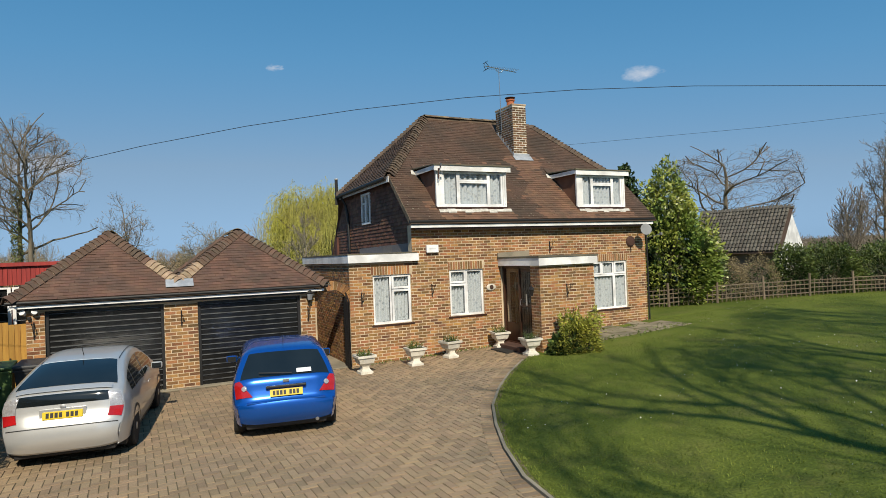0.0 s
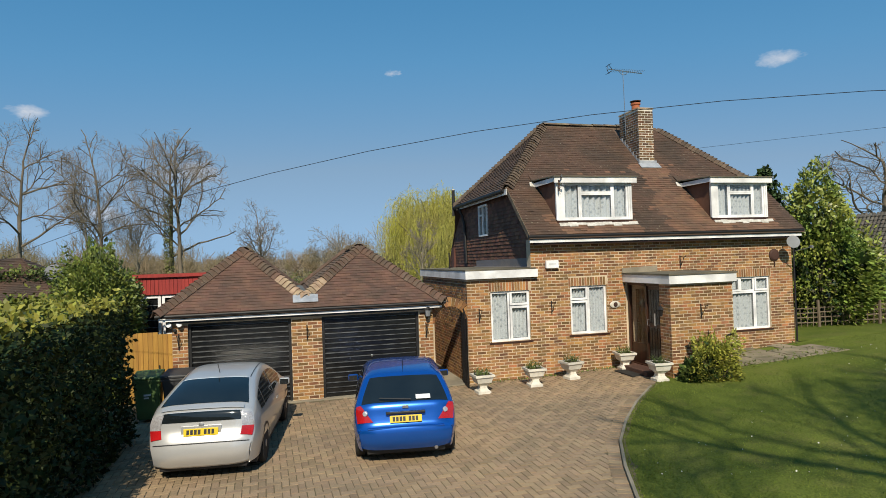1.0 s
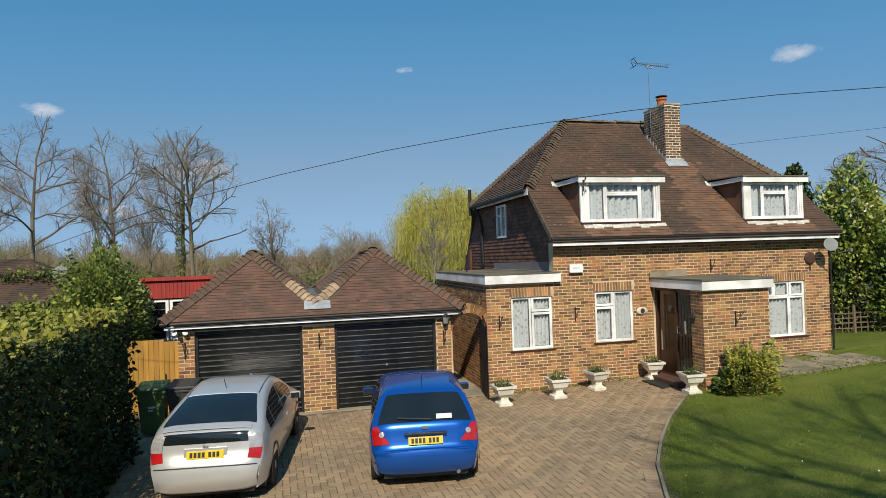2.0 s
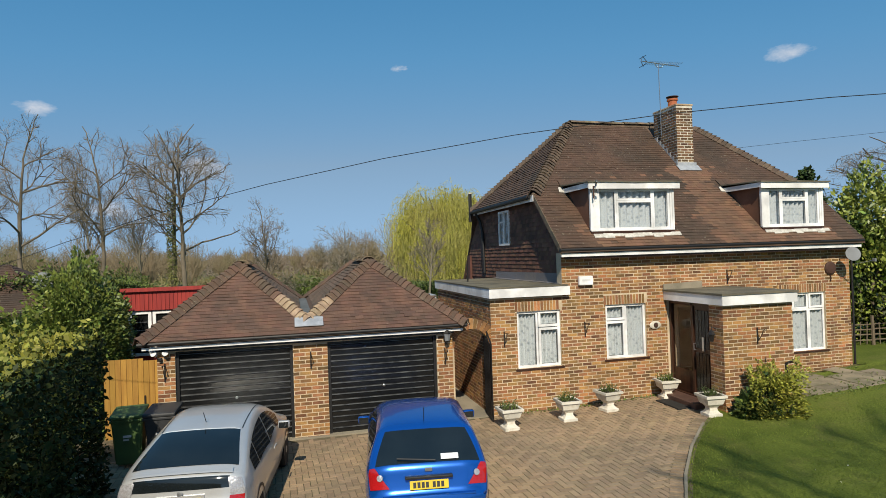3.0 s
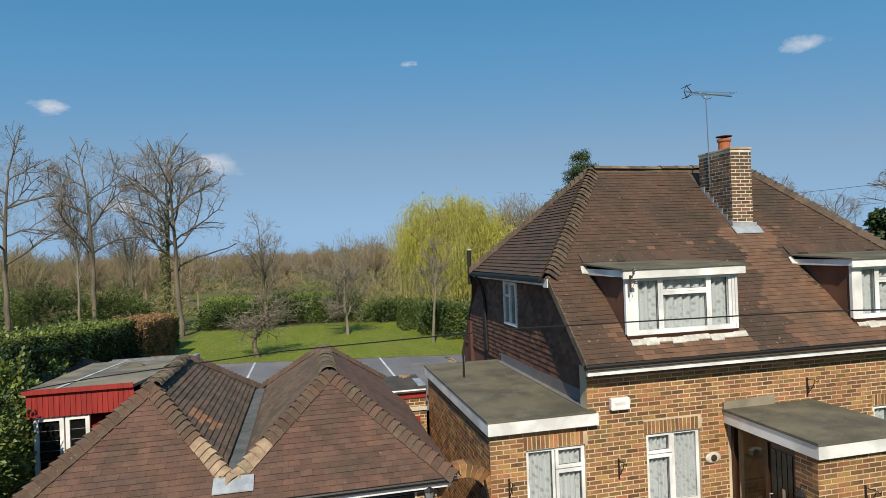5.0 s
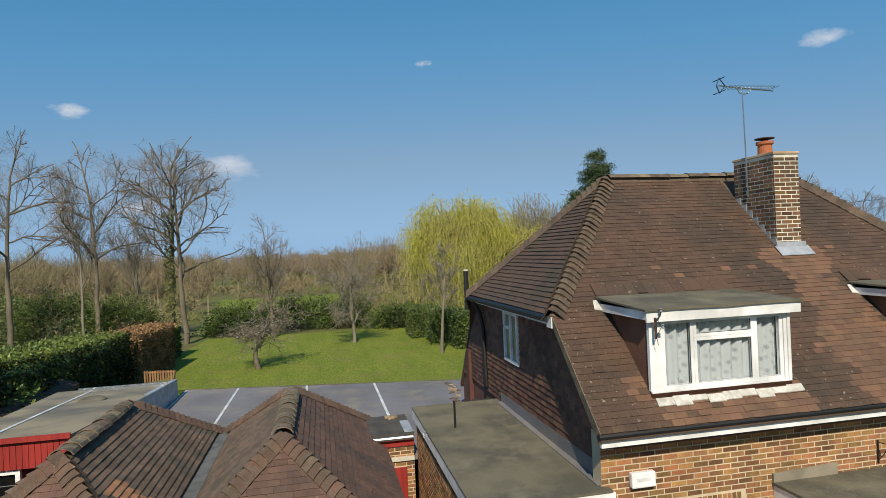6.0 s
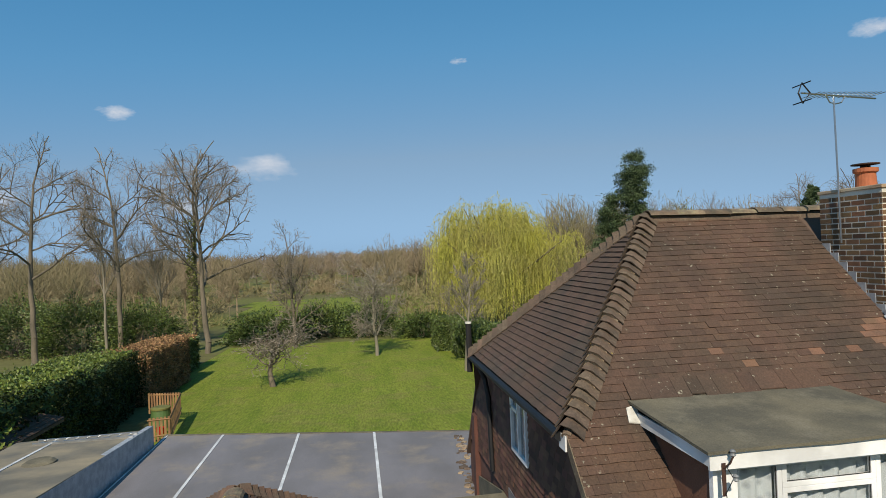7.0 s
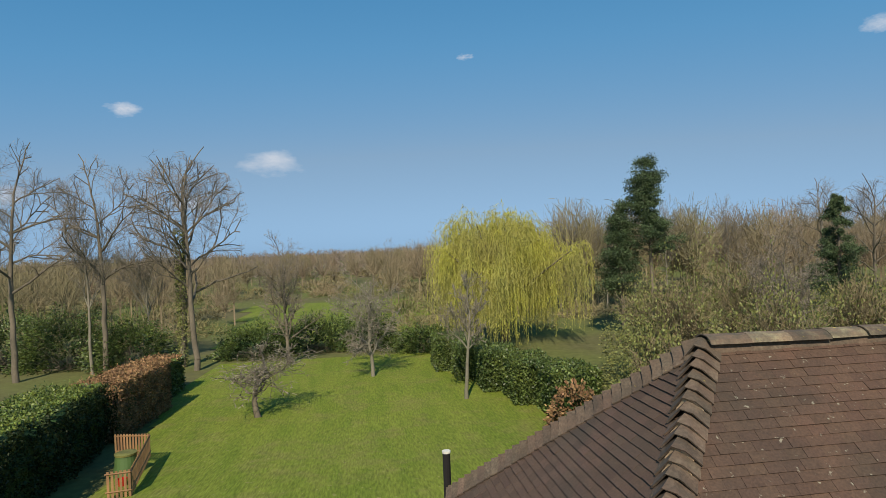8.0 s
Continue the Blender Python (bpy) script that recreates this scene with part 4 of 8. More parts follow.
bm = prism(bmesh.new(), [(GV - 0.27, 16.05, 2.40), (GV + 0.28, 16.05, 2.40), (GV + 0.28, 16.26, 2.545), (GV - 0.27, 16.26, 2.545)], (0, 0, 0.015))
part("lead_apron", bm, M["lead"], garage)
# thin white strip standing in for the sun's highlight along the black gutter
bm = boxed(-2.9, 3.22, 16.01, 16.03, 2.125, 2.175)
part("fascia", bm, M["white"], garage)
bm = tube(bmesh.new(), [(-2.97, 15.965, 2.235), (3.3, 15.965, 2.245)], 0.036, 10)
part("gutter", bm, M["black"], garage)
bm = boxed(-2.68, 3.03, GF - 0.14, GF - 0.005, 2.08, 2.14)
part("soffit", bm, M["black"], garage)
bm = boxed(-2.45, 2.8, GF - 0.06, GF + 0.2, 0.1, 0.205)
part("threshold", bm, M["concrete"], garage)
for a, b, _, d in GD:
    door = part("garage_door", boxed(a + 0.06, b - 0.06, GF + 0.10, GF + 0.13, 0.19, d - 0.03), M["black_door"], garage, "black horizontally ribbed steel up-and-over door")
    rows = 16
    step = (d - 0.25) / rows
    for i in range(rows):
        z = 0.20 + i * step
        tilt = 0.0012 * ((i * 7) % 5 - 2)
        bm = prism(bmesh.new(), [(a + 0.065, GF + 0.10, z), (a + 0.065, GF + 0.088, z + 0.010), (a + 0.065, GF + 0.087 + tilt, z + step - 0.034), (a + 0.065, GF + 0.10, z + step - 0.026)], (b - a - 0.13, 0, 0))
        slat = part("slat", bm, M["black_door"], door)
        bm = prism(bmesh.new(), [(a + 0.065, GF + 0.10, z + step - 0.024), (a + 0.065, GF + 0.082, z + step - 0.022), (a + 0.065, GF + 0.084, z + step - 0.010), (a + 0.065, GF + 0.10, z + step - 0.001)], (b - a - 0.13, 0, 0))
        part("rib", bm, M["rib_glint"], slat)
    bm = boxed(a, a + 0.06, GF + 0.05, GF + 0.13, 0.12, d)
    box(bm, b - 0.06, b, GF + 0.05, GF + 0.13, 0.12, d)
    box(bm, a + 0.06, b - 0.06, GF + 0.05, GF + 0.13, d - 0.03, d)
    part("door_frame", bm, M["black"], garage)
    bm = lathe(bmesh.new(), [(0.02, 0), (0.028, 0.01), (0.028, 0.02), (0.012, 0.03)], (0, 0, 0), 10)
    bmesh.ops.rotate(bm, verts=bm.verts, cent=(0, 0, 0), matrix=Matrix.Rotation(radians(90), 3, "X"))
    bmesh.ops.translate(bm, verts=bm.verts, vec=((a + b) / 2, GF + 0.075, 1.08))
    part("handle", bm, M["metal"], door)

# ---- windows, dormers, door ----
M["trim_black"] = mat("trim_black", (0.02, 0.02, 0.021), 0.6, vary=0.1)


def net_curtain(parent, x0, x1, y, z0, z1, waves=11, depth=0.040, seed=0):
    """A patterned net hanging in soft folds."""
    n = 48
    rnd = random.Random(seed)
    ph = rnd.uniform(0, 6)
    vs, fs = [], []
    for i in range(n + 1):
        x = x0 + (x1 - x0) * i / n
        d = y + depth * math.sin(ph + waves * 2 * math.pi * i / n) + 0.4 * depth * math.sin(3.3 * i + ph)
        vs += [(x, d, z0), (x, d, (z0 + z1) / 2), (x, d * 1.0, z1)]
    for i in range(n):
        for k in (0, 1):
            fs.append((3 * i + k, 3 * i + 3 + k, 3 * i + 4 + k, 3 * i + 1 + k))
    return mesh_ob("net_curtain", vs, fs, M["net"], parent, "white patterned net curtain", smooth=True)


def casement(parent, x0, x1, z0, z1, y, bars, sill=True, fw=0.055, name="window"):
    """A white plastic window in the plane y. bars: its lights as (x0, x1, z0, z1, opening) in shares of the opening."""
    bm = bmesh.new()
    box(bm, x0, x1, y, y + 0.06, z0, z0 + fw)
    box(bm, x0, x1, y, y + 0.06, z1 - fw, z1)
    box(bm, x0, x0 + fw, y, y + 0.06, z0 + fw, z1 - fw)
    box(bm, x1 - fw, x1, y, y + 0.06, z0 + fw, z1 - fw)
    win = part("window", bm, M["upvc"], parent, "white plastic casement window with net curtains")
    for a, b, c, d, opens in bars:
        p0, p1, q0, q1 = x0 + (x1 - x0) * a, x0 + (x1 - x0) * b, z0 + (z1 - z0) * c, z0 + (z1 - z0) * d
        f, e = (0.064, 0.010) if opens else (0.048, 0.001)
        bm = bmesh.new()
        yy = y - 0.014 if opens else y + 0.004
        box(bm, p0 + e, p1 - e, yy, y + 0.05, q0 + e, q0 + f, bevel=0.004)
        box(bm, p0 + e, p1 - e, yy, y + 0.05, q1 - f, q1 - e, bevel=0.004)
        box(bm, p0 + e, p0 + f, yy, y + 0.05, q0 + f, q1 - f, bevel=0.004)
        box(bm, p1 - f, p1 - e, yy, y + 0.05, q0 + f, q1 - f, bevel=0.004)
        part("sash" if opens else "frame", bm, M["upvc"], win)
        bm = bmesh.new()
        g = f + 0.008
        for c0, c1, e0, e1 in ((f, f, g - f, 0), (f, f, 0, g - f)):
            zz = q0 + f - 0.002 if e0 else q1 - g
            box(bm, p0 + f - .002, p1 - f + .002, y + 0.016, y + 0.021, zz, zz + 0.01)
        box(bm, p0 + f - .002, p0 + g, y + 0.016, y + 0.021, q0 + g, q1 - g)
        box(bm, p1 - g, p1 - f + .002, y + 0.016, y + 0.021, q0 + g, q1 - g)
        part("gasket", bm, M["trim_black"], win)
        bm = boxed(p0 + f - .01, p1 - f + .01, y + 0.022, y + 0.026, q0 + f - .01, q1 - f + .01)
        part("pane", bm, M["glass"], win).visible_shadow = False
    net_curtain(win, x0 + 0.03, x1 - 0.03, y + 0.095, z0 + 0.03, z1 - 0.03, seed=int(x0 * 10))
    if sill:
        bm = boxed(x0 - 0.06, x1 + 0.06, y - 0.075, y + 0.05, z0 - 0.05, z0 - 0.003, bevel=0.008)
        part("sill", bm, M["dark_wood"], win, "dark brown tiled sill")
    return win


left_high = [(0, 0.49, 0, 1, False), (0.49, 1, 0, 0.70, True), (0.49, 1, 0.70, 1, True)]
casement(house, W1[0], W1[1], W1[2], W1[3], FRONT + 0.05, left_high)
casement(house, W2[0], W2[1], W2[2], W2[3], FRONT + 0.05, [(0, 0.50, 0, 0.70, True), (0, 0.50, 0.70, 1, True), (0.50, 1, 0, 1, False)])
casement(house, W3[0], W3[1], W3[2], W3[3], FRONT + 0.05, [(0, 0.33, 0.72, 1, True), (0.33, 0.66, 0.72, 1, False), (0.66, 1, 0.72, 1, True), (0, 0.66, 0, 0.72, False), (0.66, 1, 0, 0.72, False)])
# rooms behind the windows: plain inner walls
for x0, x1, z0, z1 in ((4.2, 5.6, 0.3, 2.7), (5.98, 8.2, 0.3, 2.7), (10.2, 13.3, 0.3, 2.7)):
    bm = boxed(x0, x1, 18.6, 18.7, z0, z1)
    box(bm, x0, x1, FRONT + 0.26, 18.6, 2.62, 2.7)
    box(bm, x0, x1, FRONT + 0.26, 18.6, z0 - 0.1, z0)
    part("inner_wall", bm, M["plaster"], house)


def dormer(x0, x1, lights):
    """A flat-roofed dormer: white front and cheeks' edges, dark tiled cheeks, felt roof, tile apron below."""
    d = thing("dormer", "white-painted flat-roofed dormer window with dark tile-hung cheeks", "dormer", group="dormers of the house")
    y = DORM_Y
    zb, zt = DORM_Z0, DORM_Z1
    yb = ROOF_Y0 + (zt + 0.08 - ROOF_Z0) / PITCH
    y_low = ROOF_Y0 + (zb - ROOF_Z0) / PITCH
    for s, xx in ((1, x0), (-1, x1 - 0.05)):
        bm = prism(bmesh.new(), [(xx, y + 0.05, zb - 0.16), (xx, y + 0.05, zt), (xx, yb - 0.02, zt), (xx, y_low, zb - 0.2)], (0.05, 0, 0))
        part("cheek", bm, M["hang_tile"], d, "dark tile-hung cheek")
    bm = boxed(x0 - 0.015, x0 + 0.17, y, y + 0.06, zb - 0.06, zt)
    part("front_board", bm, M["white"], d)
    bm = boxed(x1 - 0.085, x1 - 0.035, y, y + 0.06, zb - 0.06, zt)
    part("front_board", bm, M["white"], d)
    part("corner_trim", boxed(x1 - 0.032, x1 + 0.015, y - 0.012, y + 0.06, zb - 0.06, zt), M["white"], d)
    bm = boxed(x0 - 0.10, x1 + 0.12, y - 0.10, y - 0.075, zt - 0.06, zt + 0.085)
    part("fascia", bm, M["white"], d)
    bm = boxed(x0 - 0.10, x0 - 0.075, y - 0.075, yb - 0.05, zt - 0.03, zt + 0.085)
    part("side_fascia", bm, M["white"], d)
    part("side_fascia", boxed(x1 + 0.095, x1 + 0.12, y - 0.075, yb - 0.05, zt - 0.03, zt + 0.085), M["white"], d)
    bm = boxed(x0 - 0.075, x1 + 0.095, y - 0.075, yb, zt + 0.005, zt + 0.08)
    part("roof_deck", bm, M["black"], d)
    bm = prism(bmesh.new(), [(x0 - 0.13, y - 0.13, zt + 0.086), (x1 + 0.15, y - 0.13, zt + 0.086), (x1 + 0.15, yb + 0.16, zt + 0.16), (x0 - 0.13, yb + 0.16, zt + 0.16)], (0, 0, 0.028))
    bmesh.ops.subdivide_edges(bm, edges=bm.edges, cuts=5, use_grid_fill=True)
    for v in bm.verts:
        v.co.z += 0.012 * noise.noise(v.co * 2.2)
    part("felt_roof", bm, M["felt"], d, "mossy grey felt roof")
    casement(d, x0 + 0.165, x1 - 0.09, zb - 0.06, zt - 0.06, y + 0.012, lights, sill=False)
    bm = boxed(x0 - 0.01, x1 + 0.01, y - 0.018, y + 0.02, zb - 0.085, zb - 0.062, bevel=0.004)
    part("sill", bm, M["white"], d)
    part("apron_board", boxed(x0 - 0.01, x1 + 0.01, y - 0.012, y + 0.02, zb - 0.20, zb - 0.087), M["dark_wood"], d, "dark brown board under the sill")
    n = 9
    for i in range(n):
        a, b = x0 + 0.02 + (x1 - x0 + 0.12) * i / n, x0 + 0.02 + (x1 - x0 + 0.12) * (i + 1) / n - 0.004
        ya = y - 0.105 - 0.022 * math.sin(i * 2.3 + x0)
        yc = y - 0.035 + 0.010 * math.sin(i * 1.7)
        bm = prism(bmesh.new(), [(a, ya, roof_z(ya) + 0.03), (b, ya - 0.012 * math.sin(i * 3.1), roof_z(ya) + 0.03), (b, yc, roof_z(yc) + 0.045), (a, yc, roof_z(yc) + 0.045)], (0, -0.003, 0.012))
        part("apron_sheet", bm, M["lead_pale"], d, "pale weathered lead flashing under the window")
    # lead scraps at the upper corner, and the ragged line where tiles lap the felt
    part("lead_scrap", prism(bmesh.new(), [(x0 - 0.22, yb - 0.12, roof_z(yb - 0.12) + 0.035), (x0 - 0.09, yb - 0.14, roof_z(yb - 0.14) + 0.035), (x0 - 0.07, yb + 0.02, roof_z(yb + 0.02) + 0.04), (x0 - 0.19, yb + 0.0, roof_z(yb) + 0.04)], (0, -0.003, 0.012)), M["lead_pale"], d)
    rr = random.Random(int(x0 * 10))
    xx = x0 - 0.1
    while xx < x1 + 0.05:
        w = rr.uniform(0.15, 0.33)
        y_ = yb + 0.08 - rr.uniform(0.0, 0.07)
        part("lapping_tile", prism(bmesh.new(), [(xx, y_, roof_z(y_) + 0.055), (xx + w - 0.004, y_, roof_z(y_) + 0.055), (xx + w - 0.004, yb + 0.25, roof_z(yb + 0.25) + 0.035), (xx, yb + 0.25, roof_z(yb + 0.25) + 0.035)], (0, -0.003, 0.014)), M["tile"], d)
        xx += w
    return d


mid = [(0, 0.26, 0, 1, False), (0.26, 0.76, 0, 0.72, False), (0.26, 0.76, 0.72, 1, False), (0.76, 1, 0, 1, False)]
dormer(*DORMERS[0], mid)
dormer(*DORMERS[1], mid)
# bracket and cable on the dormer's corner
hook = thing("cable_bracket", "rusty cable bracket with grey insulators on the dormer", "bracket", (6.40, 16.155, 5.02))
part("plate", boxed(-0.018, 0.018, -0.006, 0.0, -0.16, 0.12), M["rust"], hook)
part("arm", tube(bmesh.new(), [(0, -0.005, 0.08), (0.03, -0.05, 0.13), (0.05, -0.07, 0.20)], 0.008), M["rust"], hook)
for dx, dz_ in ((0.05, 0.19), (0.07, -0.02)):
    part("insulator", lathe(bmesh.new(), [(0.012, 0), (0.026, 0.012), (0.016, 0.03), (0.026, 0.045), (0.012, 0.06)], (dx, -0.06, dz_), 10), M["dish"], hook)
part("lead_wire", tube(bmesh.new(), [(0.05, -0.06, 0.19), (0.0, -0.05, 0.10), (0.06, -0.045, 0.0), (-0.01, -0.04, -0.12), (0.02, -0.02, -0.24)], 0.004, 5), M["black"], hook)

# side window and hanging tiles on the side wall
y0, y1, z0, z1 = SIDEWIN
bm = bmesh.new()
box(bm, 5.66, 5.71, y0, y1, z0, z0 + 0.06)
box(bm, 5.66, 5.71, y0, y1, z1 - 0.06, z1)
for a, b in ((y0, y0 + 0.06), ((y0 + y1) / 2 - 0.03, (y0 + y1) / 2 + 0.03), (y1 - 0.06, y1)):
    box(bm, 5.66, 5.71, a, b, z0 + 0.06, z1 - 0.06)
box(bm, 5.66, 5.70, (y0 + y1) / 2, y1, z1 - 0.34, z1 - 0.29)
sw = part("window", bm, M["upvc"], house, "white side window with two lights")
for a, b in ((y0 + 0.05, (y0 + y1) / 2 - 0.02), ((y0 + y1) / 2 + 0.02, y1 - 0.05)):
    part("pane", boxed(5.695, 5.70, a, b, z0 + 0.05, z1 - 0.05), M["glass"], sw)
part("blind", boxed(5.705, 5.712, y0 + 0.05, y1 - 0.05, z0 + 0.05, z1 - 0.05), M["dish"], sw)


def side_span(v):
    z = 2.98 + v
    ya = max(16.35, RIDGE_Y - (RIDGE_Y - ROOF_Y0) + (z + 0.16 - ROOF_Z0) / PITCH)
    return (ya - 16.3, (24.42 - max(0.0, z - 2.62) * 0.70 if z < 4.25 else 2 * RIDGE_Y - ya) - 16.3)


tiles(house, (5.715, 16.3, 2.98), (0, 1, 0), (0.0001, 0, 1), 2.05, side_span, M["hang_tile"], 61, gauge=0.105, holes=[(SIDEWIN[0] - 16.32, SIDEWIN[1] - 16.28, SIDEWIN[2] - 3.0, SIDEWIN[3] - 2.96)], name="hanging_tiles")

# front door on the porch's side
door_frame = thing("front_door", "dark-stained glazed front door and side panel in the porch", "door")
xd = PX0 + 0.05
dz = ground_z(8.25, 15) + 0.12
ya, yb_, yc = PY0 + 0.42, 15.47, FRONT - 0.02
bm = bmesh.new()
for a, b in ((ya, ya + 0.06), (yb_ - 0.03, yb_ + 0.04), (yc - 0.06, yc)):
    box(bm, xd, xd + 0.09, a, b, dz, 2.49)
box(bm, xd, xd + 0.09, ya + 0.06, yc - 0.06, 2.42, 2.49)
box(bm, xd - 0.05, xd + 0.12, ya, yc, dz - 0.1, dz)
part("frame", bm, M["dark_wood"], door_frame)
leaf = part("door_leaf", boxed(xd + 0.03, xd + 0.07, ya + 0.065, yb_ - 0.035, dz + 0.01, 2.415), M["dark_wood"], door_frame, "dark wooden door with tall narrow panes")
span = (yb_ - 0.035) - (ya + 0.065)
for i in range(4):
    for r in range(2):
        a = ya + 0.13 + i * (span - 0.1) / 4
        zz0, zz1 = (dz + 0.12, dz + 0.95) if r == 0 else (dz + 1.05, 2.33)
        part("pane", boxed(xd + 0.018, xd + 0.029, a, a + 0.09, zz0, zz1), M["black_door"], leaf)
part("letter_plate", boxed(xd + 0.01, xd + 0.028, (ya + yb_) / 2 - 0.04, (ya + yb_) / 2 + 0.02, dz + 1.0, dz + 1.3), M["metal"], leaf)
part("side_pane", boxed(xd + 0.04, xd + 0.045, yb_ + 0.04, yc - 0.06, dz + 0.5, 2.42), M["glass"], door_frame)
part("side_panel", boxed(xd + 0.03, xd + 0.07, yb_ + 0.04, yc - 0.06, dz + 0.01, dz + 0.5), M["dark_wood"], door_frame)
part("handle", tube(bmesh.new(), [(xd + 0.02, yb_ - 0.08, dz + 1.0), (xd - 0.03, yb_ - 0.08, dz + 1.0), (xd - 0.03, yb_ - 0.08, dz + 1.14), (xd + 0.02, yb_ - 0.08, dz + 1.14)], 0.01, 6), M["metal"], door_frame)
step = part("door_step", boxed(7.85, 8.3, 14.85, 16.1, 0.1, dz - 0.02, bevel=0.015), M["step_tile"])
tagged(step, "dull red tiled step before the front door", "step")
mat_ = part("door_mat", boxed(7.55, 7.86, 15.0, 15.8, ground_z(7.7, 15.4) - 0.02, ground_z(7.7, 15.4) + 0.025, bevel=0.008), M["dark"])
tagged(mat_, "dark bristle door mat at the step", "door mat")

# archway between garage and extension
arch = thing("archway", "round-headed brick archway to the side passage", "archway")
AY, AX0, AX1, SPRING = 16.32, 3.03, 3.925, 1.72
r_in = 0.39
cx = (AX0 + AX1) / 2 + 0.01
bm = bmesh.new()
n = 14
inner = [(cx + r_in * math.cos(math.pi - math.pi * i / n), SPRING + r_in * math.sin(math.pi - math.pi * i / n)) for i in range(n + 1)]
outer = [(cx + (AX1 - cx) * math.cos(math.pi - math.pi * i / n), SPRING + 0.60 * math.sin(math.pi - math.pi * i / n)) for i in range(n + 1)]
for i in range(n):
    prism(bm, [(inner[i][0], AY, inner[i][1]), (outer[i][0], AY, outer[i][1]), (outer[i + 1][0], AY, outer[i + 1][1]), (inner[i + 1][0], AY, inner[i + 1][1])], (0, 0.2, 0))
box(bm, AX0, cx - r_in, AY, AY + 0.2, 0, SPRING)
box(bm, cx + r_in, AX1, AY, AY + 0.2, 0, SPRING)
part("wall", bm, M["mortar"], arch)
k = 17
for i in range(k):
    a0, a1 = math.pi - math.pi * (i + 0.06) / k, math.pi - math.pi * (i + 0.94) / k
    bm = prism(bmesh.new(), [(cx + r_in * math.cos(a0), AY - 0.012, SPRING + r_in * math.sin(a0)), (cx + (r_in + 0.215) * math.cos(a0), AY - 0.012, SPRING + (r_in + 0.215) * math.sin(a0)), (cx + (r_in + 0.215) * math.cos(a1), AY - 0.012, SPRING + (r_in + 0.215) * math.sin(a1)), (cx + r_in * math.cos(a1), AY - 0.012, SPRING + r_in * math.sin(a1))], (0, 0.2, 0))
    part("brick", bm, M["brick"], arch)
gate = thing("passage_gate", "black wrought-iron gate standing open in the archway", "gate", (3.86, 16.6, 0.22), -97)
part("frame", tube(bmesh.new(), [(0, 0, 0), (0, 0, 1.95), (0.75, 0, 1.6), (0.75, 0, 0), (0, 0, 0)], 0.018, 6), M["iron"], gate)
part("panel", boxed(0.02, 0.74, -0.006, 0.006, 0.05, 1.6), M["iron"], gate)
for i in range(6):
    part("bar", tube(bmesh.new(), [(0.1 + i * 0.11, -0.02, 0.02), (0.1 + i * 0.11, -0.02, 1.8 - i * 0.04)], 0.01, 6), M["iron"], gate)
path = part("side_path", boxed(3.05, 3.9, 16.3, 22, 0.1, 0.215), M["concrete"])
tagged(path, "pale concrete path through the side passage", "path", kind="structure")

# ---- low buildings behind the garage ----
annex = thing("garden_annex", "red-boarded annexe with a flat felted roof and white windows", "annexe")
# upper roof, falling gently to the rear
roof_pts = [(-4.55, 21.2, 3.02), (-2.45, 21.2, 3.0), (-2.45, 29.0, 2.36), (-5.55, 28.6, 2.40)]
part("roof", prism(bmesh.new(), roof_pts, (0, 0, 0.06)), M["felt_tan"], annex, "buff felted flat roof with white seams")
part("wall", prism(bmesh.new(), [(-4.4, 21.4, -0.8), (-2.62, 21.4, -0.8), (-2.62, 28.8, -0.8), (-5.3, 28.4, -0.8)], (0, 0, 3.02)), M["red_wood"], annex)
n = 20
for i in range(n):
    x = -4.5 + i * (2.05 / n)
    part("board", boxed(x, x + 2.05 / n - 0.008, 21.25, 21.275, 2.5, 3.02), M["red_wood"], annex)
part("eaves_trim", boxed(-4.55, -2.45, 21.17, 21.2, 3.0, 3.1), M["red_wood"], annex)
wx = -4.40
for i, wide in enumerate((0.56, 0.46)):
    bm = bmesh.new()
    for a, b, c, d in ((0, wide, 1.30, 1.37), (0, wide, 2.40, 2.47), (0, 0.08, 1.37, 2.40), (wide - 0.08, wide, 1.37, 2.40)):
        box(bm, wx + a, wx + b, 21.31, 21.39, c, d)
    win = part("window", bm, M["upvc"], annex, "white-framed leaded window")
    part("pane", boxed(wx + 0.06, wx + wide - 0.06, 21.37, 21.385, 1.35, 2.42), M["black_door"], win)
    for k in range(4):
        part("lead_bar", boxed(wx + 0.07, wx + wide - 0.07, 21.364, 21.372, 1.55 + k * 0.21, 1.562 + k * 0.21), M["dish"], win)
    wx += wide + 0.03
part("vent", lathe(bmesh.new(), [(0.33, 0), (0.33, 0.05), (0.25, 0.1), (0.05, 0.12)], (-3.7, 25.9, 2.66), 18), M["felt"], annex, "low round roof vent")
bm = prism(bmesh.new(), [(-3.98, 21.25, 3.077), (-3.90, 21.25, 3.077), (-4.50, 28.7, 2.452), (-4.57, 28.7, 2.452)], (0, 0, 0.012))
part("seam", bm, M["white_line"], annex)
bm = prism(bmesh.new(), [(-2.44, 22.3, 1.9), (-2.44, 29.4, 1.86), (-2.44, 29.4, 2.42), (-2.44, 22.3, 2.93)], (-0.16, 0, 0))
part("upstand", bm, M["lead"], annex, "grey lead-faced upstand")

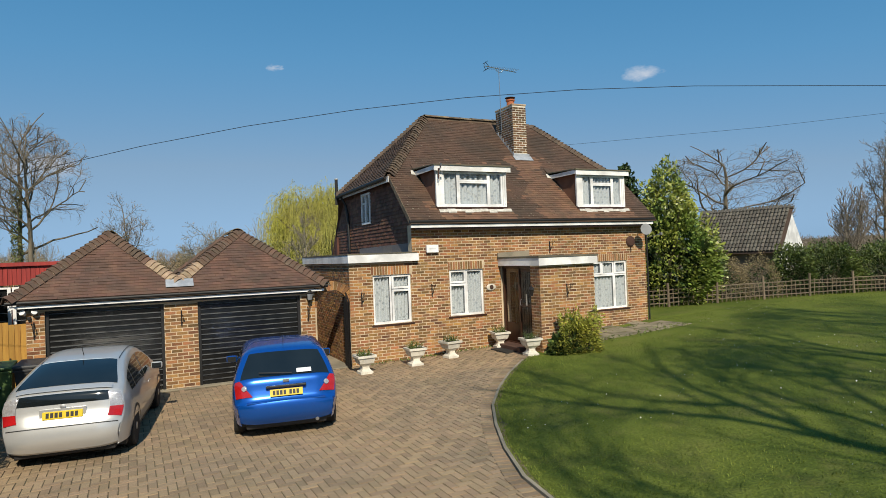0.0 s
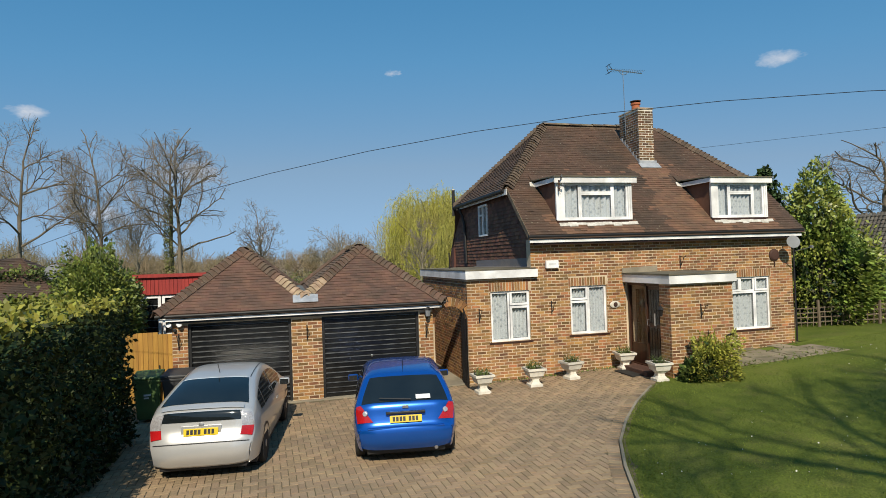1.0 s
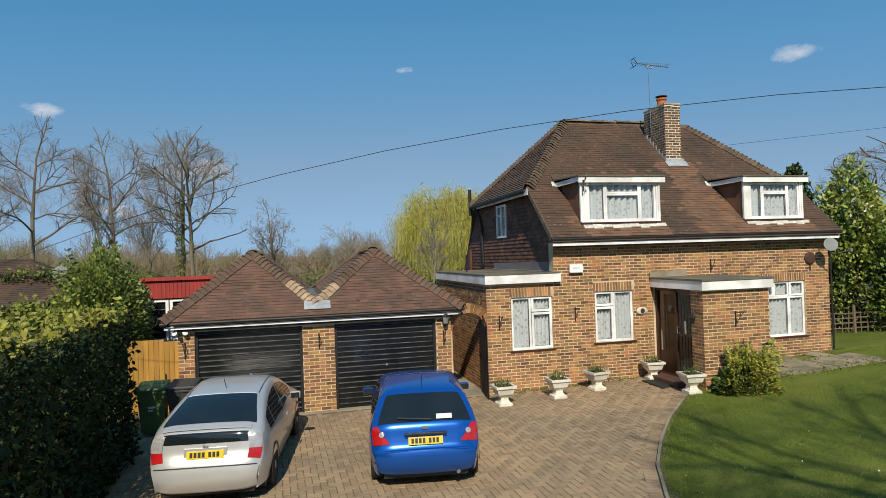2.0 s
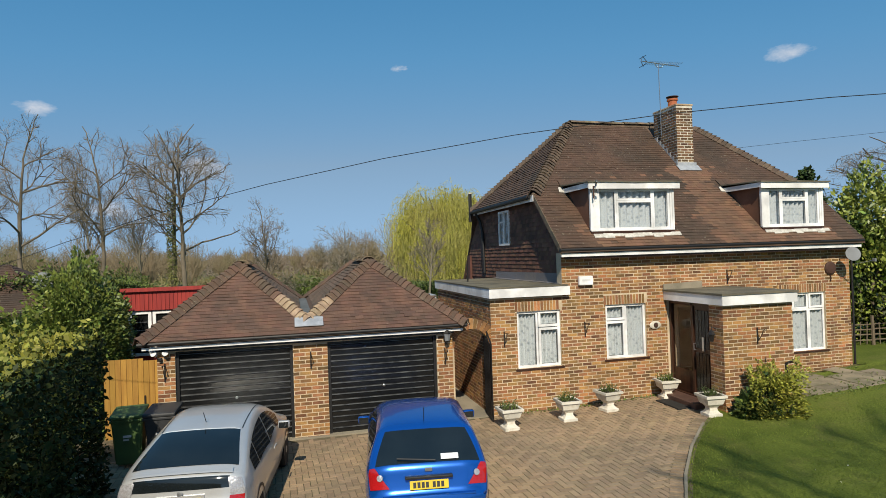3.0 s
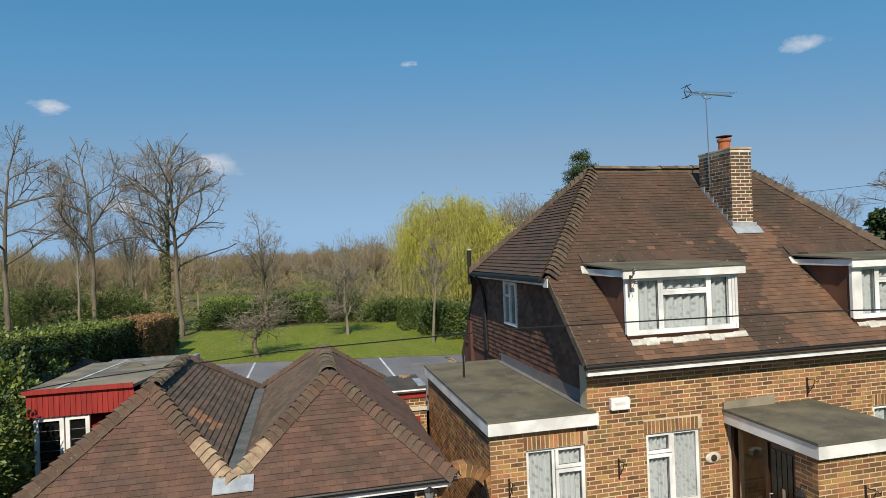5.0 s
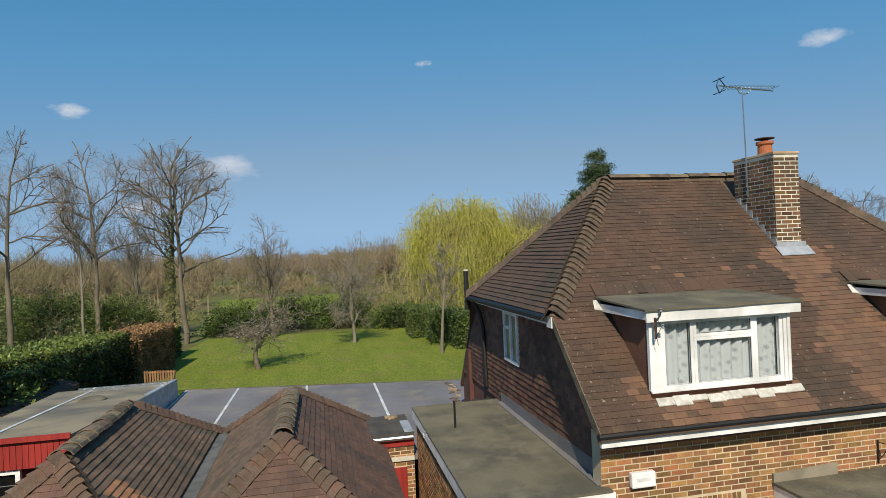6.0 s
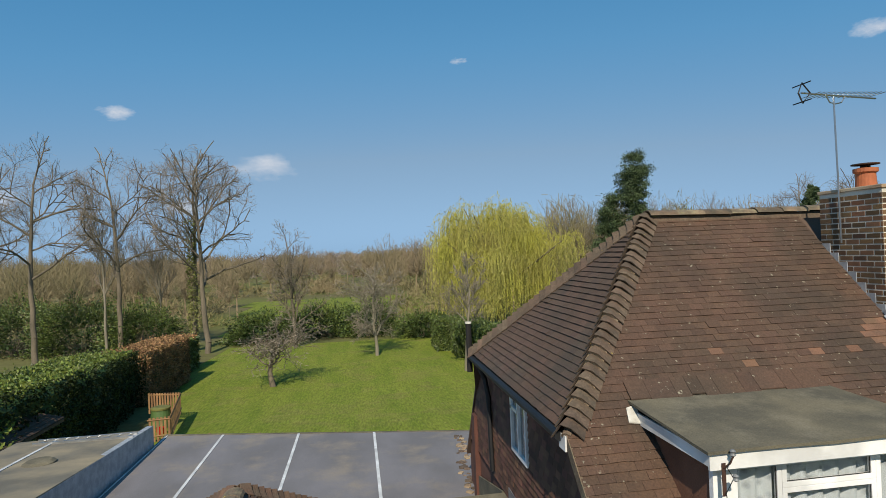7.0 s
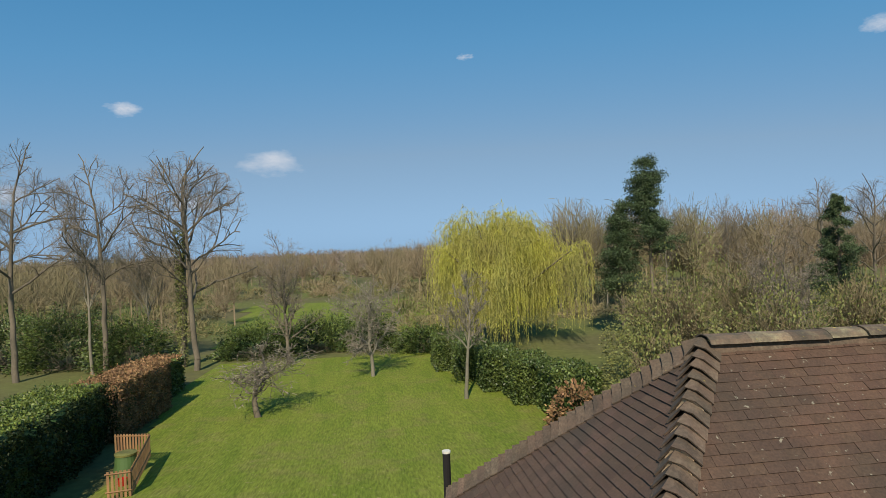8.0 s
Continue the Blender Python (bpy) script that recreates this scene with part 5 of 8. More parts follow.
rear = thing("rear_extension", "low flat-roofed rear extension with grey felt and white seams", "extension")
rear_y = lambda x: 30.35 - 0.245 * (x + 2.4)  # the rear eaves lie at a slant
rear_z = lambda y: 1.98 - 0.0151 * (y - 22.2)
part("wall", prism(bmesh.new(), [(-2.4, 22.25, -1.6), (8.3, 24.2, -1.6), (8.3, rear_y(8.3) - 0.15, -1.6), (-2.4, rear_y(-2.4) - 0.15, -1.6)], (0, 0, 3.25)), M["brick"], rear)
part("roof", prism(bmesh.new(), [(x, y, rear_z(y)) for x, y in ((-2.42, 22.2), (3.9, 22.2), (3.9, 21.25), (5.7, 21.25), (5.7, 24.1), (8.4, 24.1), (8.4, rear_y(8.4)), (-2.42, rear_y(-2.42)))], (0, 0, -0.12)), M["felt_blue"], rear, "smooth grey-blue felt roof, mottled brown")
for x, slant in ((-2.36, 0.0), (-0.70, 0.0), (1.52, 0.0), (3.68, 0.0)):
    w, yr = 0.07 if x > -2 else 0.03, rear_y(x) - 0.03
    bm = prism(bmesh.new(), [(x, 22.2, rear_z(22.2) + 0.004), (x + w, 22.2, rear_z(22.2) + 0.004), (x + slant * 8 + w, yr, rear_z(yr) + 0.004), (x + slant * 8, yr, rear_z(yr) + 0.004)], (0, 0, 0.008))
    part("seam", bm, M["white_line"], rear)
bm = prism(bmesh.new(), [(-2.42, rear_y(-2.42) - 0.05, 1.80), (8.4, rear_y(8.4) - 0.05, 1.83), (8.4, rear_y(8.4) + 0.05, 1.83), (-2.42, rear_y(-2.42) + 0.05, 1.80)], (0, 0, 0.075))
part("rear_kerb", bm, M["felt"], rear)
part("flashing", prism(bmesh.new(), [(5.70, 21.3, 1.99), (5.70, 23.4, 1.96), (5.70, 23.4, 2.45), (5.70, 21.3, 2.95)], (-0.03, 0, 0)), M["felt"], rear, "dark felt flashing against the house")
# crumbled mortar and moss lying along the foot of the house
rnd = random.Random(91)
for i in range(70):
    y = rnd.uniform(22.2, 27.9)
    x = 5.62 + (0.12 * (y - 24.4) if y > 24.4 else 0) + rnd.gauss(0, 0.07)
    r = rnd.uniform(0.015, 0.055)
    bm = boxed(-r, r, -r * 1.4, r * 1.4, 0, r * 0.7, bevel=r * 0.25)
    bmesh.ops.rotate(bm, verts=bm.verts, cent=(0, 0, 0), matrix=Matrix.Rotation(rnd.uniform(0, 3), 3, "Z"))
    bmesh.ops.translate(bm, verts=bm.verts, vec=(x, y, rear_z(y) - 0.004))
    part("rubble", bm, M["bonnet_pale"] if rnd.random() < 0.45 else M["bonnet"], rear)
# little brick lean-to between the garage and the extension
lean = thing("boiler_house", "small brick lean-to with a black felt roof behind the garage", "outbuilding")
part("wall", boxed(2.9, 3.84, 20.98, 22.2, -0.2, 2.42), M["mortar"], lean)
bricks(lean, (2.9, 20.98, 0), (1, 0, 0), (0, -1, 0), 0.94, 0.3, 2.26, [(0.3, 0.78, 0, 1.85)], M["brick"], 71)
part("roof", boxed(2.82, 3.85, 20.9, 22.3, 2.46, 2.54), M["felt_black"], lean, "black felt roof littered with crumbled mortar")
part("ledge", boxed(2.88, 3.84, 20.93, 20.975, 1.98, 2.06), M["stone_white"], lean)
part("gutter", tube(bmesh.new(), [(2.84, 20.87, 2.46), (3.82, 20.87, 2.46)], 0.045, 8), M["metal"], lean)
part("side_flashing", boxed(3.66, 3.84, 20.95, 21.75, 2.544, 2.56), M["lead"], lean)
part("fascia", boxed(2.86, 3.84, 20.93, 20.97, 2.28, 2.44), M["red_wood"], lean)
part("door", boxed(3.2, 3.68, 20.94, 20.97, 0.1, 1.85), M["red_wood"], lean, "dark red door")
for i in range(9):
    r = rnd.uniform(0.03, 0.065)
    bm = boxed(-r, r, -r, r, 0, r, bevel=r * 0.3)
    bmesh.ops.rotate(bm, verts=bm.verts, cent=(0, 0, 0), matrix=Matrix.Rotation(rnd.uniform(0, 3), 3, "Z"))
    bmesh.ops.translate(bm, verts=bm.verts, vec=(3.5 + rnd.gauss(0, 0.10), 22.05 + rnd.gauss(0, 0.08), 2.538))
    part("rubble", bm, M["bonnet_pale"], lean)

# ---- neighbouring houses ----
nb = thing("neighbour_house", "neighbour's bungalow with a grey concrete-tiled roof and a white gable", "house")
# ridge runs along u; the gable end is white
o = Vector((31.05, 24.0, 0.6))
u, v = Vector((0.3, -0.954, 0)).normalized(), Vector((0.954, 0.3, 0)).normalized()
P = lambda a, b, z: o + u * a + v * b + Vector((0, 0, z))
L, D, H, R = -5.2, 4.0, 2.0, 4.25
part("wall", prism(bmesh.new(), [P(L, 0, -1), P(-0.1, 0, -1), P(-0.1, D, -1), P(L, D, -1)], (0, 0, H + 1)), M["grey_wood"], nb)
part("gable", prism(bmesh.new(), [P(0, 0, -1), P(0, D, -1), P(0, D, H), P(0, D / 2, R - 0.12), P(0, 0, H)], u * -0.1), M["white"], nb, "white-painted gable wall")
part("roof", prism(bmesh.new(), [P(L, -0.35, H - 0.25), P(0.15, -0.35, H - 0.25), P(0.15, D / 2, R), P(L, D / 2, R)], (0, 0, -0.08)), M["tile_dark"], nb)
part("roof", prism(bmesh.new(), [P(L, D + 0.35, H - 0.25), P(-0.12, D + 0.35, H - 0.25), P(-0.12, D / 2, R), P(L, D / 2, R)], (0, 0, -0.08)), M["tile_dark"], nb)
M["concrete_tile"] = mat("concrete_tile", (0.115, 0.100, 0.082), 0.9, vary=0.3, fine=20, bump=0.4, island=0.3, stain=(0.13, 0.125, 0.10), stain_amt=0.6, stain_scale=1)
rise = Vector(P(0, D / 2, R) - P(0, -0.35, H - 0.25))
up_ = rise.normalized()
nrm = u.cross(up_)
nrm = nrm if nrm.z > 0 else -nrm
rv, rf, rnd = [], [], random.Random(81)
for r in range(int(rise.length / 0.30) + 1):
    for c in range(int((0.15 - L) / 0.20)):
        base_ = P(L, -0.35, H - 0.22) + u * (0.20 * c + rnd.uniform(-0.008, 0.008)) + up_ * (0.30 * r)
        k0 = len(rv)
        for t, lift in ((0, 0.055 + rnd.uniform(0, 0.012)), (0.34, 0.012)):
            for i in range(6):
                g = math.pi * i / 5
                rv.append(base_ + u * (0.10 - 0.075 * math.cos(g)) + up_ * t + nrm * (lift + 0.055 * math.sin(g)))
            rv.append(base_ + u * 0.20 + up_ * t + nrm * lift)
        rf += [(k0 + i, k0 + i + 1, k0 + i + 8, k0 + i + 7) for i in range(6)] + [tuple(k0 + i for i in range(5, -1, -1))]
tagged(mesh_ob("tiles", rv, rf, M["concrete_tile"], nb), kind="stuff")
part("ridge", tube(bmesh.new(), [P(L, D / 2, R), P(0.18, D / 2, R)], 0.12, 8), M["concrete_tile"], nb)
part("window", prism(bmesh.new(), [P(0.012, 1.2, 0.9), P(0.012, 2.2, 0.9), P(0.012, 2.2, 1.9), P(0.012, 1.2, 1.9)], u * 0.02), M["black_door"], nb)
nb2 = thing("neighbour_bungalow", "neighbour's hipped red-brown tiled roof rising behind the hedge", "house")
bx, by = -11.0, 26.5
part("wall", boxed(bx - 4, bx + 3.2, by, by + 8, -0.5, 1.65), M["brick"], nb2)
for i, (pts) in enumerate(([(bx - 4.5, by - 0.5, 1.5), (bx + 3.7, by - 0.5, 1.5), (bx + 0.2, by + 4, 3.85), (bx - 3.5, by + 4, 3.85)], [(bx + 3.7, by - 0.5, 1.5), (bx + 3.7, by + 8.5, 1.5), (bx + 0.2, by + 4, 3.85)], [(bx - 4.5, by + 8.5, 1.5), (bx + 3.7, by + 8.5, 1.5), (bx + 0.2, by + 4, 3.85), (bx - 3.5, by + 4, 3.85)])):
    part("roof_slope", prism(bmesh.new(), pts, (0, 0, -0.1)), M["tile"], nb2)
sl = math.hypot(4.5, 2.35)
tiles(nb2, (bx - 4.5, by - 0.5, 1.53), (1, 0, 0), (0, 4.5, 2.35), sl, lambda t: (1.0 * t / sl, 8.2 - 3.5 * t / sl), M["tile"], 82, gauge=0.14, wide=0.25)
hl = math.hypot(3.5, 2.35)
tiles(nb2, (bx + 3.7, by - 0.5, 1.53), (0, 1, 0), (-3.5, 0, 2.35), hl, lambda t: (4.5 * t / hl, 9.0 - 4.5 * t / hl), M["tile"], 83, gauge=0.14, wide=0.25)
dish = thing("satellite_dish", "small grey satellite dish on a pole by the neighbour's roof", "satellite dish", (bx + 1.9, by + 2.6, 0))
part("reflector", lathe(bmesh.new(), [(0.01, 0), (0.2, 0.02), (0.34, 0.08), (0.35, 0.09)], (0, 0, 0), 18), M["dish"], dish).matrix_local = pose(0, -0.1, 3.2, 70, 0, 20)
part("pole", tube(bmesh.new(), [(0, 0.05, 0), (0, 0.05, 3.2)], 0.03, 6), M["metal"], dish)

# ---- cars ----
def car_paint(name, col, metal, flake=0.15, rough=0.3):
    m = mat(name, col, rough, metal=metal, vary=flake, fine=300, coat=0.7, col2=[c * 0.92 for c in col], scale=1.0)
    m.node_tree.nodes["Principled BSDF"].inputs["Coat Roughness"].default_value = 0.04
    return m


M["silver"] = car_paint("silver_paint", (0.57, 0.575, 0.57), 0.45, rough=0.32)
M["blue"] = car_paint("blue_paint", (0.006, 0.10, 0.46), 0.55, rough=0.22)
M["tyre"] = mat("tyre", (0.018, 0.018, 0.018), 0.85, vary=0.2, fine=60)
M["rim"] = mat("rim", (0.45, 0.46, 0.47), 0.35, metal=0.8)
M["car_glass"] = mat("car_glass", (0.012, 0.016, 0.018), 0.06, vary=0.1, spec=0.8)
M["lamp_red"] = mat("lamp_red", (0.42, 0.012, 0.014), 0.12, vary=0.3, fine=70, coat=0.8)
M["lamp_clear"] = mat("lamp_clear", (0.62, 0.62, 0.64), 0.15, metal=0.5, vary=0.35, fine=70, coat=0.8, col2=(0.50, 0.48, 0.49), scale=30, bump=0.5)
M["plate_yellow"] = mat("plate_yellow", (0.80, 0.58, 0.012), 0.4, vary=0.03)
M["trim"] = mat("trim", (0.02, 0.02, 0.021), 0.5, vary=0.15)
M["paper"] = mat("paper", (0.75, 0.77, 0.78), 0.7, vary=0.03)


def smooth_curve(pts, n):
    """A rounded curve through points, evenly spaced along its length."""
    p = np.array(pts, float)
    p = np.vstack([2 * p[0] - p[1], p, 2 * p[-1] - p[-2]])
    out = []
    for i in range(1, len(p) - 2):
        for t in np.linspace(0, 1, 24, endpoint=False):
            a, b, c, d = p[i - 1], p[i], p[i + 1], p[i + 2]
            out.append(0.5 * (2 * b + (c - a) * t + (2 * a - 5 * b + 4 * c - d) * t * t + (3 * b - a - 3 * c + d) * t ** 3))
    out = np.array(out + [p[-2]])
    s = np.r_[0, np.cumsum(np.hypot(*np.diff(out, axis=0).T))]
    s /= s[-1]
    return lambda q: np.array([np.interp(q, s, out[:, k]) for k in range(out.shape[1])])


class Shell:
    """A car's skin: a strip over the middle, from the rear bumper over the roof to the nose, and two sides below its edges."""

    def __init__(self, profile, half, length, belt, tumble, rear_round=0.16, nose_round=0.3, edge=0.085):
        self.curve, self.half, self.length, self.belt, self.tumble = smooth_curve(profile, 0), half, length, belt, tumble
        self.rear_round, self.nose_round, self.edge = rear_round, nose_round, edge

    def width(self, y, z):
        w = self.half
        t = min(max((z - self.belt) / 0.5, 0), 1)
        w -= self.tumble * (t ** 1.1)
        w -= 0.05 * max(0, (0.55 - z) / 0.4)
        k = max(0.0, 1 - y / 0.55)
        w -= self.rear_round * k ** 2.2
        k = max(0.0, 1 - (self.length - y) / 0.8)
        w -= self.nose_round * k ** 2.2
        return w

    def strip(self, s, f):
        y, z = self.curve(s)
        y2, z2 = self.curve(min(s + 0.004, 1))
        y1, z1 = self.curve(max(s - 0.004, 0))
        n = np.array([-(z2 - z1), y2 - y1])
        n /= np.linalg.norm(n) + 1e-9
        f0 = 0.62
        g = max(0.0, (abs(f) - f0) / (1 - f0))
        drop = self.edge * (1 - math.sqrt(max(0, 1 - g * g * 0.98))) + 0.02 * f * f
        y, z = y - n[0] * drop, z - n[1] * drop
        return Vector((f * self.width(y, z), y, z))

    def side(self, s, t, sign, sill):
        e = self.strip(s, sign)
        z = e.z + (sill - e.z) * t
        y = e.y
        bulge = 0.018 * math.sin(math.pi * min(max((z - sill) / (self.belt - sill), 0), 1))
        if t == 0:
            return e
        return Vector((sign * (self.width(y, z) + bulge), y, z))

    def grid(self, fn, a, b, c, d, n, m, off=0.0):
        vs = [fn(a + (b - a) * i / n, c + (d - c) * j / m) for j in range(m + 1) for i in range(n + 1)]
        return vs, [(j * (n + 1) + i, j * (n + 1) + i + 1, (j + 1) * (n + 1) + i + 1, (j + 1) * (n + 1) + i) for j in range(m) for i in range(n)]

    def body(self, parent, material, sill):
        vs, fs = self.grid(self.strip, 0, 1, -1, 1, 120, 36)
        for sign in (-1, 1):
            v2, f2 = self.grid(lambda s, t: self.side(s, t, sign, sill), 0, 1, 0, 1, 120, 12)
            fs += [tuple(len(vs) + i for i in f) for f in f2]
            vs += v2
        bm = bmesh.new()
        bv = [bm.verts.new(v) for v in vs]
        for f in fs:
            try:
                bm.faces.new([bv[i] for i in f])
            except ValueError:
                pass
        bmesh.ops.remove_doubles(bm, verts=bm.verts, dist=0.002)
        return part("body", bm, material, parent, smooth=True)

    def patch(self, name, parent, material, corners, label="", off=0.006, n=14, m=14, side=0, sill=0.25):
        """A panel lying on the skin. corners: four (s, f) pairs in turn; side: on the flank, where f runs from the edge down."""
        c = [np.array(p, float) for p in corners]
        fn = self.strip if not side else (lambda s, t: self.side(s, t, side, sill))

        def at(i, j):
            p, q = i / n, j / m
            s, f = (c[0] * (1 - p) + c[1] * p) * (1 - q) + (c[3] * (1 - p) + c[2] * p) * q
            e = 0.004
            here = fn(s, f)
            du, dv = fn(min(s + e, 1), f) - fn(max(s - e, 0), f), fn(s, f + e) - fn(s, f - e)
            nn = du.cross(dv)
            nn.normalize()
            mid = Vector((0, self.length / 2, 0.6))
            if nn.dot(here - mid) < 0:
                nn = -nn
            return here + nn * off

        vs = [at(i, j) for j in range(m + 1) for i in range(n + 1)]
        fs = [(j * (n + 1) + i, j * (n + 1) + i + 1, (j + 1) * (n + 1) + i + 1, (j + 1) * (n + 1) + i) for j in range(m) for i in range(n)]
        return mesh_ob(name, vs, fs, material, parent, label, smooth=True)

    def s_at(self, y=None, z=None, lo=0.0, hi=1.0):
        best = min((lo + (hi - lo) * i / 400 for i in range(401)), key=lambda q: abs(self.curve(q)[0] - y) if y is not None else abs(self.curve(q)[1] - z))
        return best


def wheel(parent, x, y, r=0.31, w=0.19):
    sign = 1 if x > 0 else -1
    prof = [(r - 0.1, -w / 2), (r - 0.02, -w / 2), (r, -w / 2 + 0.03), (r, w / 2 - 0.03), (r - 0.02, w / 2), (r - 0.1, w / 2)]
    turn = pose(x - sign * w / 2, y, r, 0, 90 * sign, 0)
    tyre = part("wheel", lathe(bmesh.new(), prof, sides=28), M["tyre"], parent, "black tyre on an alloy rim")
    tyre.matrix_local = turn
    bm = lathe(bmesh.new(), [(r - 0.09, w / 2 - 0.02), (r - 0.1, w / 2 - 0.005), (0.07, w / 2 - 0.015), (0.06, w / 2 + 0.004), (0.01, w / 2 + 0.006)], sides=20)
    part("rim", bm, M["rim"], tyre)
    vs, fs = [], []
    n = 22
    for i in range(n + 1):
        a = math.pi * i / n
        for q in (r + 0.015, r + 0.06):
            vs.append((x + sign * 0.012, y + q * math.cos(a), r * 0.98 + q * math.sin(a)))
    fs = [(2 * i, 2 * i + 1, 2 * i + 3, 2 * i + 2) for i in range(n)]
    mesh_ob("wheel_arch", vs, fs, M["trim"], parent)


def plate(parent, y, z, tilt, name="number_plate"):
    p = part(name, boxed(-0.26, 0.26, -0.008, 0.004, -0.056, 0.056, bevel=0.003), M["plate_yellow"], parent, "yellow rear number plate with dark bars")
    p.matrix_local = pose(0, y, z, tilt, 0, 0)
    x = -0.215
    for i in range(7):
        if i == 4:
            x += 0.035
        part("bar", boxed(x, x + 0.04, -0.0115, -0.0085, -0.036, 0.036), M["black"], p)
        x += 0.0565
    return p


def mirror(parent, x, y, z, material):
    sign = 1 if x > 0 else -1
    bm = boxed(-0.1, 0.1, -0.05, 0.06, -0.06, 0.07, bevel=0.035)
    bmesh.ops.translate(bm, verts=bm.verts, vec=(x + sign * 0.1, y, z))
    mm = part("mirror", bm, material, parent, smooth=True)
    part("mirror_glass", boxed(x + sign * 0.1 - 0.08, x + sign * 0.1 + 0.08, y - 0.056, y - 0.051, z - 0.045, z + 0.055), M["car_glass"], mm)


# silver hatchback
silver = thing("silver_car", "silver fastback hatchback parked facing the garage door", "car", (-1.55, 11.55, 0.18), -7.0)
silver.scale = (0.92, 0.92, 0.92)
sh = Shell([(0.10, 0.22), (0.0, 0.42), (0.02, 0.62), (0.10, 0.78), (0.14, 0.98), (0.20, 1.08), (0.30, 1.125), (0.75, 1.29), (1.25, 1.42), (1.8, 1.487), (2.3, 1.48), (2.75, 1.37), (3.35, 1.06), (3.6, 0.99), (4.1, 0.86), (4.38, 0.66), (4.44, 0.42), (4.36, 0.22)], 0.845, 4.44, 0.88, 0.20)
sh.body(silver, M["silver"], 0.24)
s1, s2 = sh.s_at(y=0.36, hi=0.5), sh.s_at(y=1.16, hi=0.6)
sh.patch("rear_window", silver, M["car_glass"], [(s1, -0.90), (s2, -0.84), (s2, 0.84), (s1, 0.90)], "dark rear window")
sh.patch("window_edge", silver, M["paper"], [(s2, -0.82), (s2 + 0.004, -0.82), (s2 + 0.004, 0.82), (s2, 0.82)], off=0.008)
bz, bt = sh.s_at(z=0.27, hi=0.2), sh.s_at(z=0.60, hi=0.2)
sh.patch("bumper", silver, M["silver"], [(bz, -0.97), (bt, -0.99), (bt, 0.99), (bz, 0.97)], "silver rear bumper", off=0.034, n=12, m=40)
sh.patch("bumper_seam", silver, M["trim"], [(bt, -0.98), (bt + 0.003, -0.98), (bt + 0.003, 0.98), (bt, 0.98)], off=0.004, n=3, m=40)
z1_, z2_ = sh.s_at(z=0.915, hi=0.2), sh.s_at(z=1.06, hi=0.2)
sh.patch("lower_rear_window", silver, M["car_glass"], [(z1_, -0.79), (z2_, -0.82), (z2_, 0.82), (z1_, 0.79)], "dark lower rear window")
a0, a1 = sh.s_at(y=0.21, hi=0.5), sh.s_at(y=0.30, hi=0.5)
sh.patch("spoiler", silver, M["silver"], [(a0, -0.86), (a1, -0.84), (a1, 0.84), (a0, 0.86)], off=0.022)
for f0, f1 in ((-0.995, -0.80), (0.80, 0.995)):
    p, q, r_ = sh.s_at(z=0.70, hi=0.2), sh.s_at(z=0.82, hi=0.2), sh.s_at(z=1.04, hi=0.2)
    sh.patch("tail_lamp", silver, M["lamp_red"], [(p, f0), (q, f0), (q, f1), (p, f1)], "red tail lamp", off=0.012)
    sh.patch("tail_lamp", silver, M["lamp_clear"], [(q, f0), (r_, f0), (r_, f1 * 0.985), (q, f1)], "clear upper tail lamp", off=0.012)
for sg in (-1, 1):
    for (ya_, yb2) in ((0.62, 0.98), (1.02, 1.95), (2.0, 3.0)):
        def low(yy):
            top = sh.strip(sh.s_at(y=yy, lo=0.18, hi=0.75), 1).z
            return (top - 0.93) / max(0.2, top - 0.24)
        sh.patch("side_window", silver, M["car_glass"], [(sh.s_at(y=ya_, lo=0.18, hi=0.75), 0.05), (sh.s_at(y=yb2, lo=0.18, hi=0.75), 0.05), (sh.s_at(y=yb2, lo=0.18, hi=0.75), max(0.08, low(yb2))), (sh.s_at(y=ya_, lo=0.18, hi=0.75), max(0.08, low(ya_)))], "dark side window", side=sg, sill=0.24)
    mirror(silver, sg * 0.84, 2.75, 0.98, M["silver"])
    for yy in (0.85, 3.55):
        wheel(silver, sg * 0.855, yy)
    part("door_handle", boxed(sg * 0.885 - 0.012, sg * 0.885 + 0.012, 2.0, 2.2, 0.80, 0.83, bevel=0.008), M["silver"], silver)
    sh.patch("roof_moulding", silver, M["trim"], [(sh.s_at(y=1.2, lo=0.18, hi=0.7), sg * 0.86), (sh.s_at(y=2.6, lo=0.18, hi=0.7), sg * 0.86), (sh.s_at(y=2.6, lo=0.18, hi=0.7), sg * 0.88), (sh.s_at(y=1.2, lo=0.18, hi=0.7), sg * 0.88)])
w0, w1 = sh.s_at(y=2.52, lo=0.4), sh.s_at(y=3.3, lo=0.4)
sh.patch("windscreen", silver, M["car_glass"], [(w0, -0.80), (w1, -0.86), (w1, 0.86), (w0, 0.80)])
plate(silver, 0.075, 0.77, -13)
part("plate_recess", boxed(-0.30, 0.30, 0.085, 0.14, 0.69, 0.86), M["silver"], silver)
part("badge", lathe(bmesh.new(), [(0.034, 0), (0.036, 0.004), (0.014, 0.006)], sides=16), M["metal"], silver).matrix_local = pose(0, 0.095, 0.885, 80, 0, 0)
part("lower_skirt", boxed(-0.66, 0.66, 0.16, 0.4, 0.16, 0.245, bevel=0.02), M["trim"], silver)
part("underbody", boxed(-0.78, 0.78, 0.35, 4.1, 0.16, 0.3), M["trim"], silver)
part("aerial", tube(bmesh.new(), [(0, 1.42, 1.44), (-0.0, 1.28, 1.62)], 0.006, 6), M["trim"], silver)

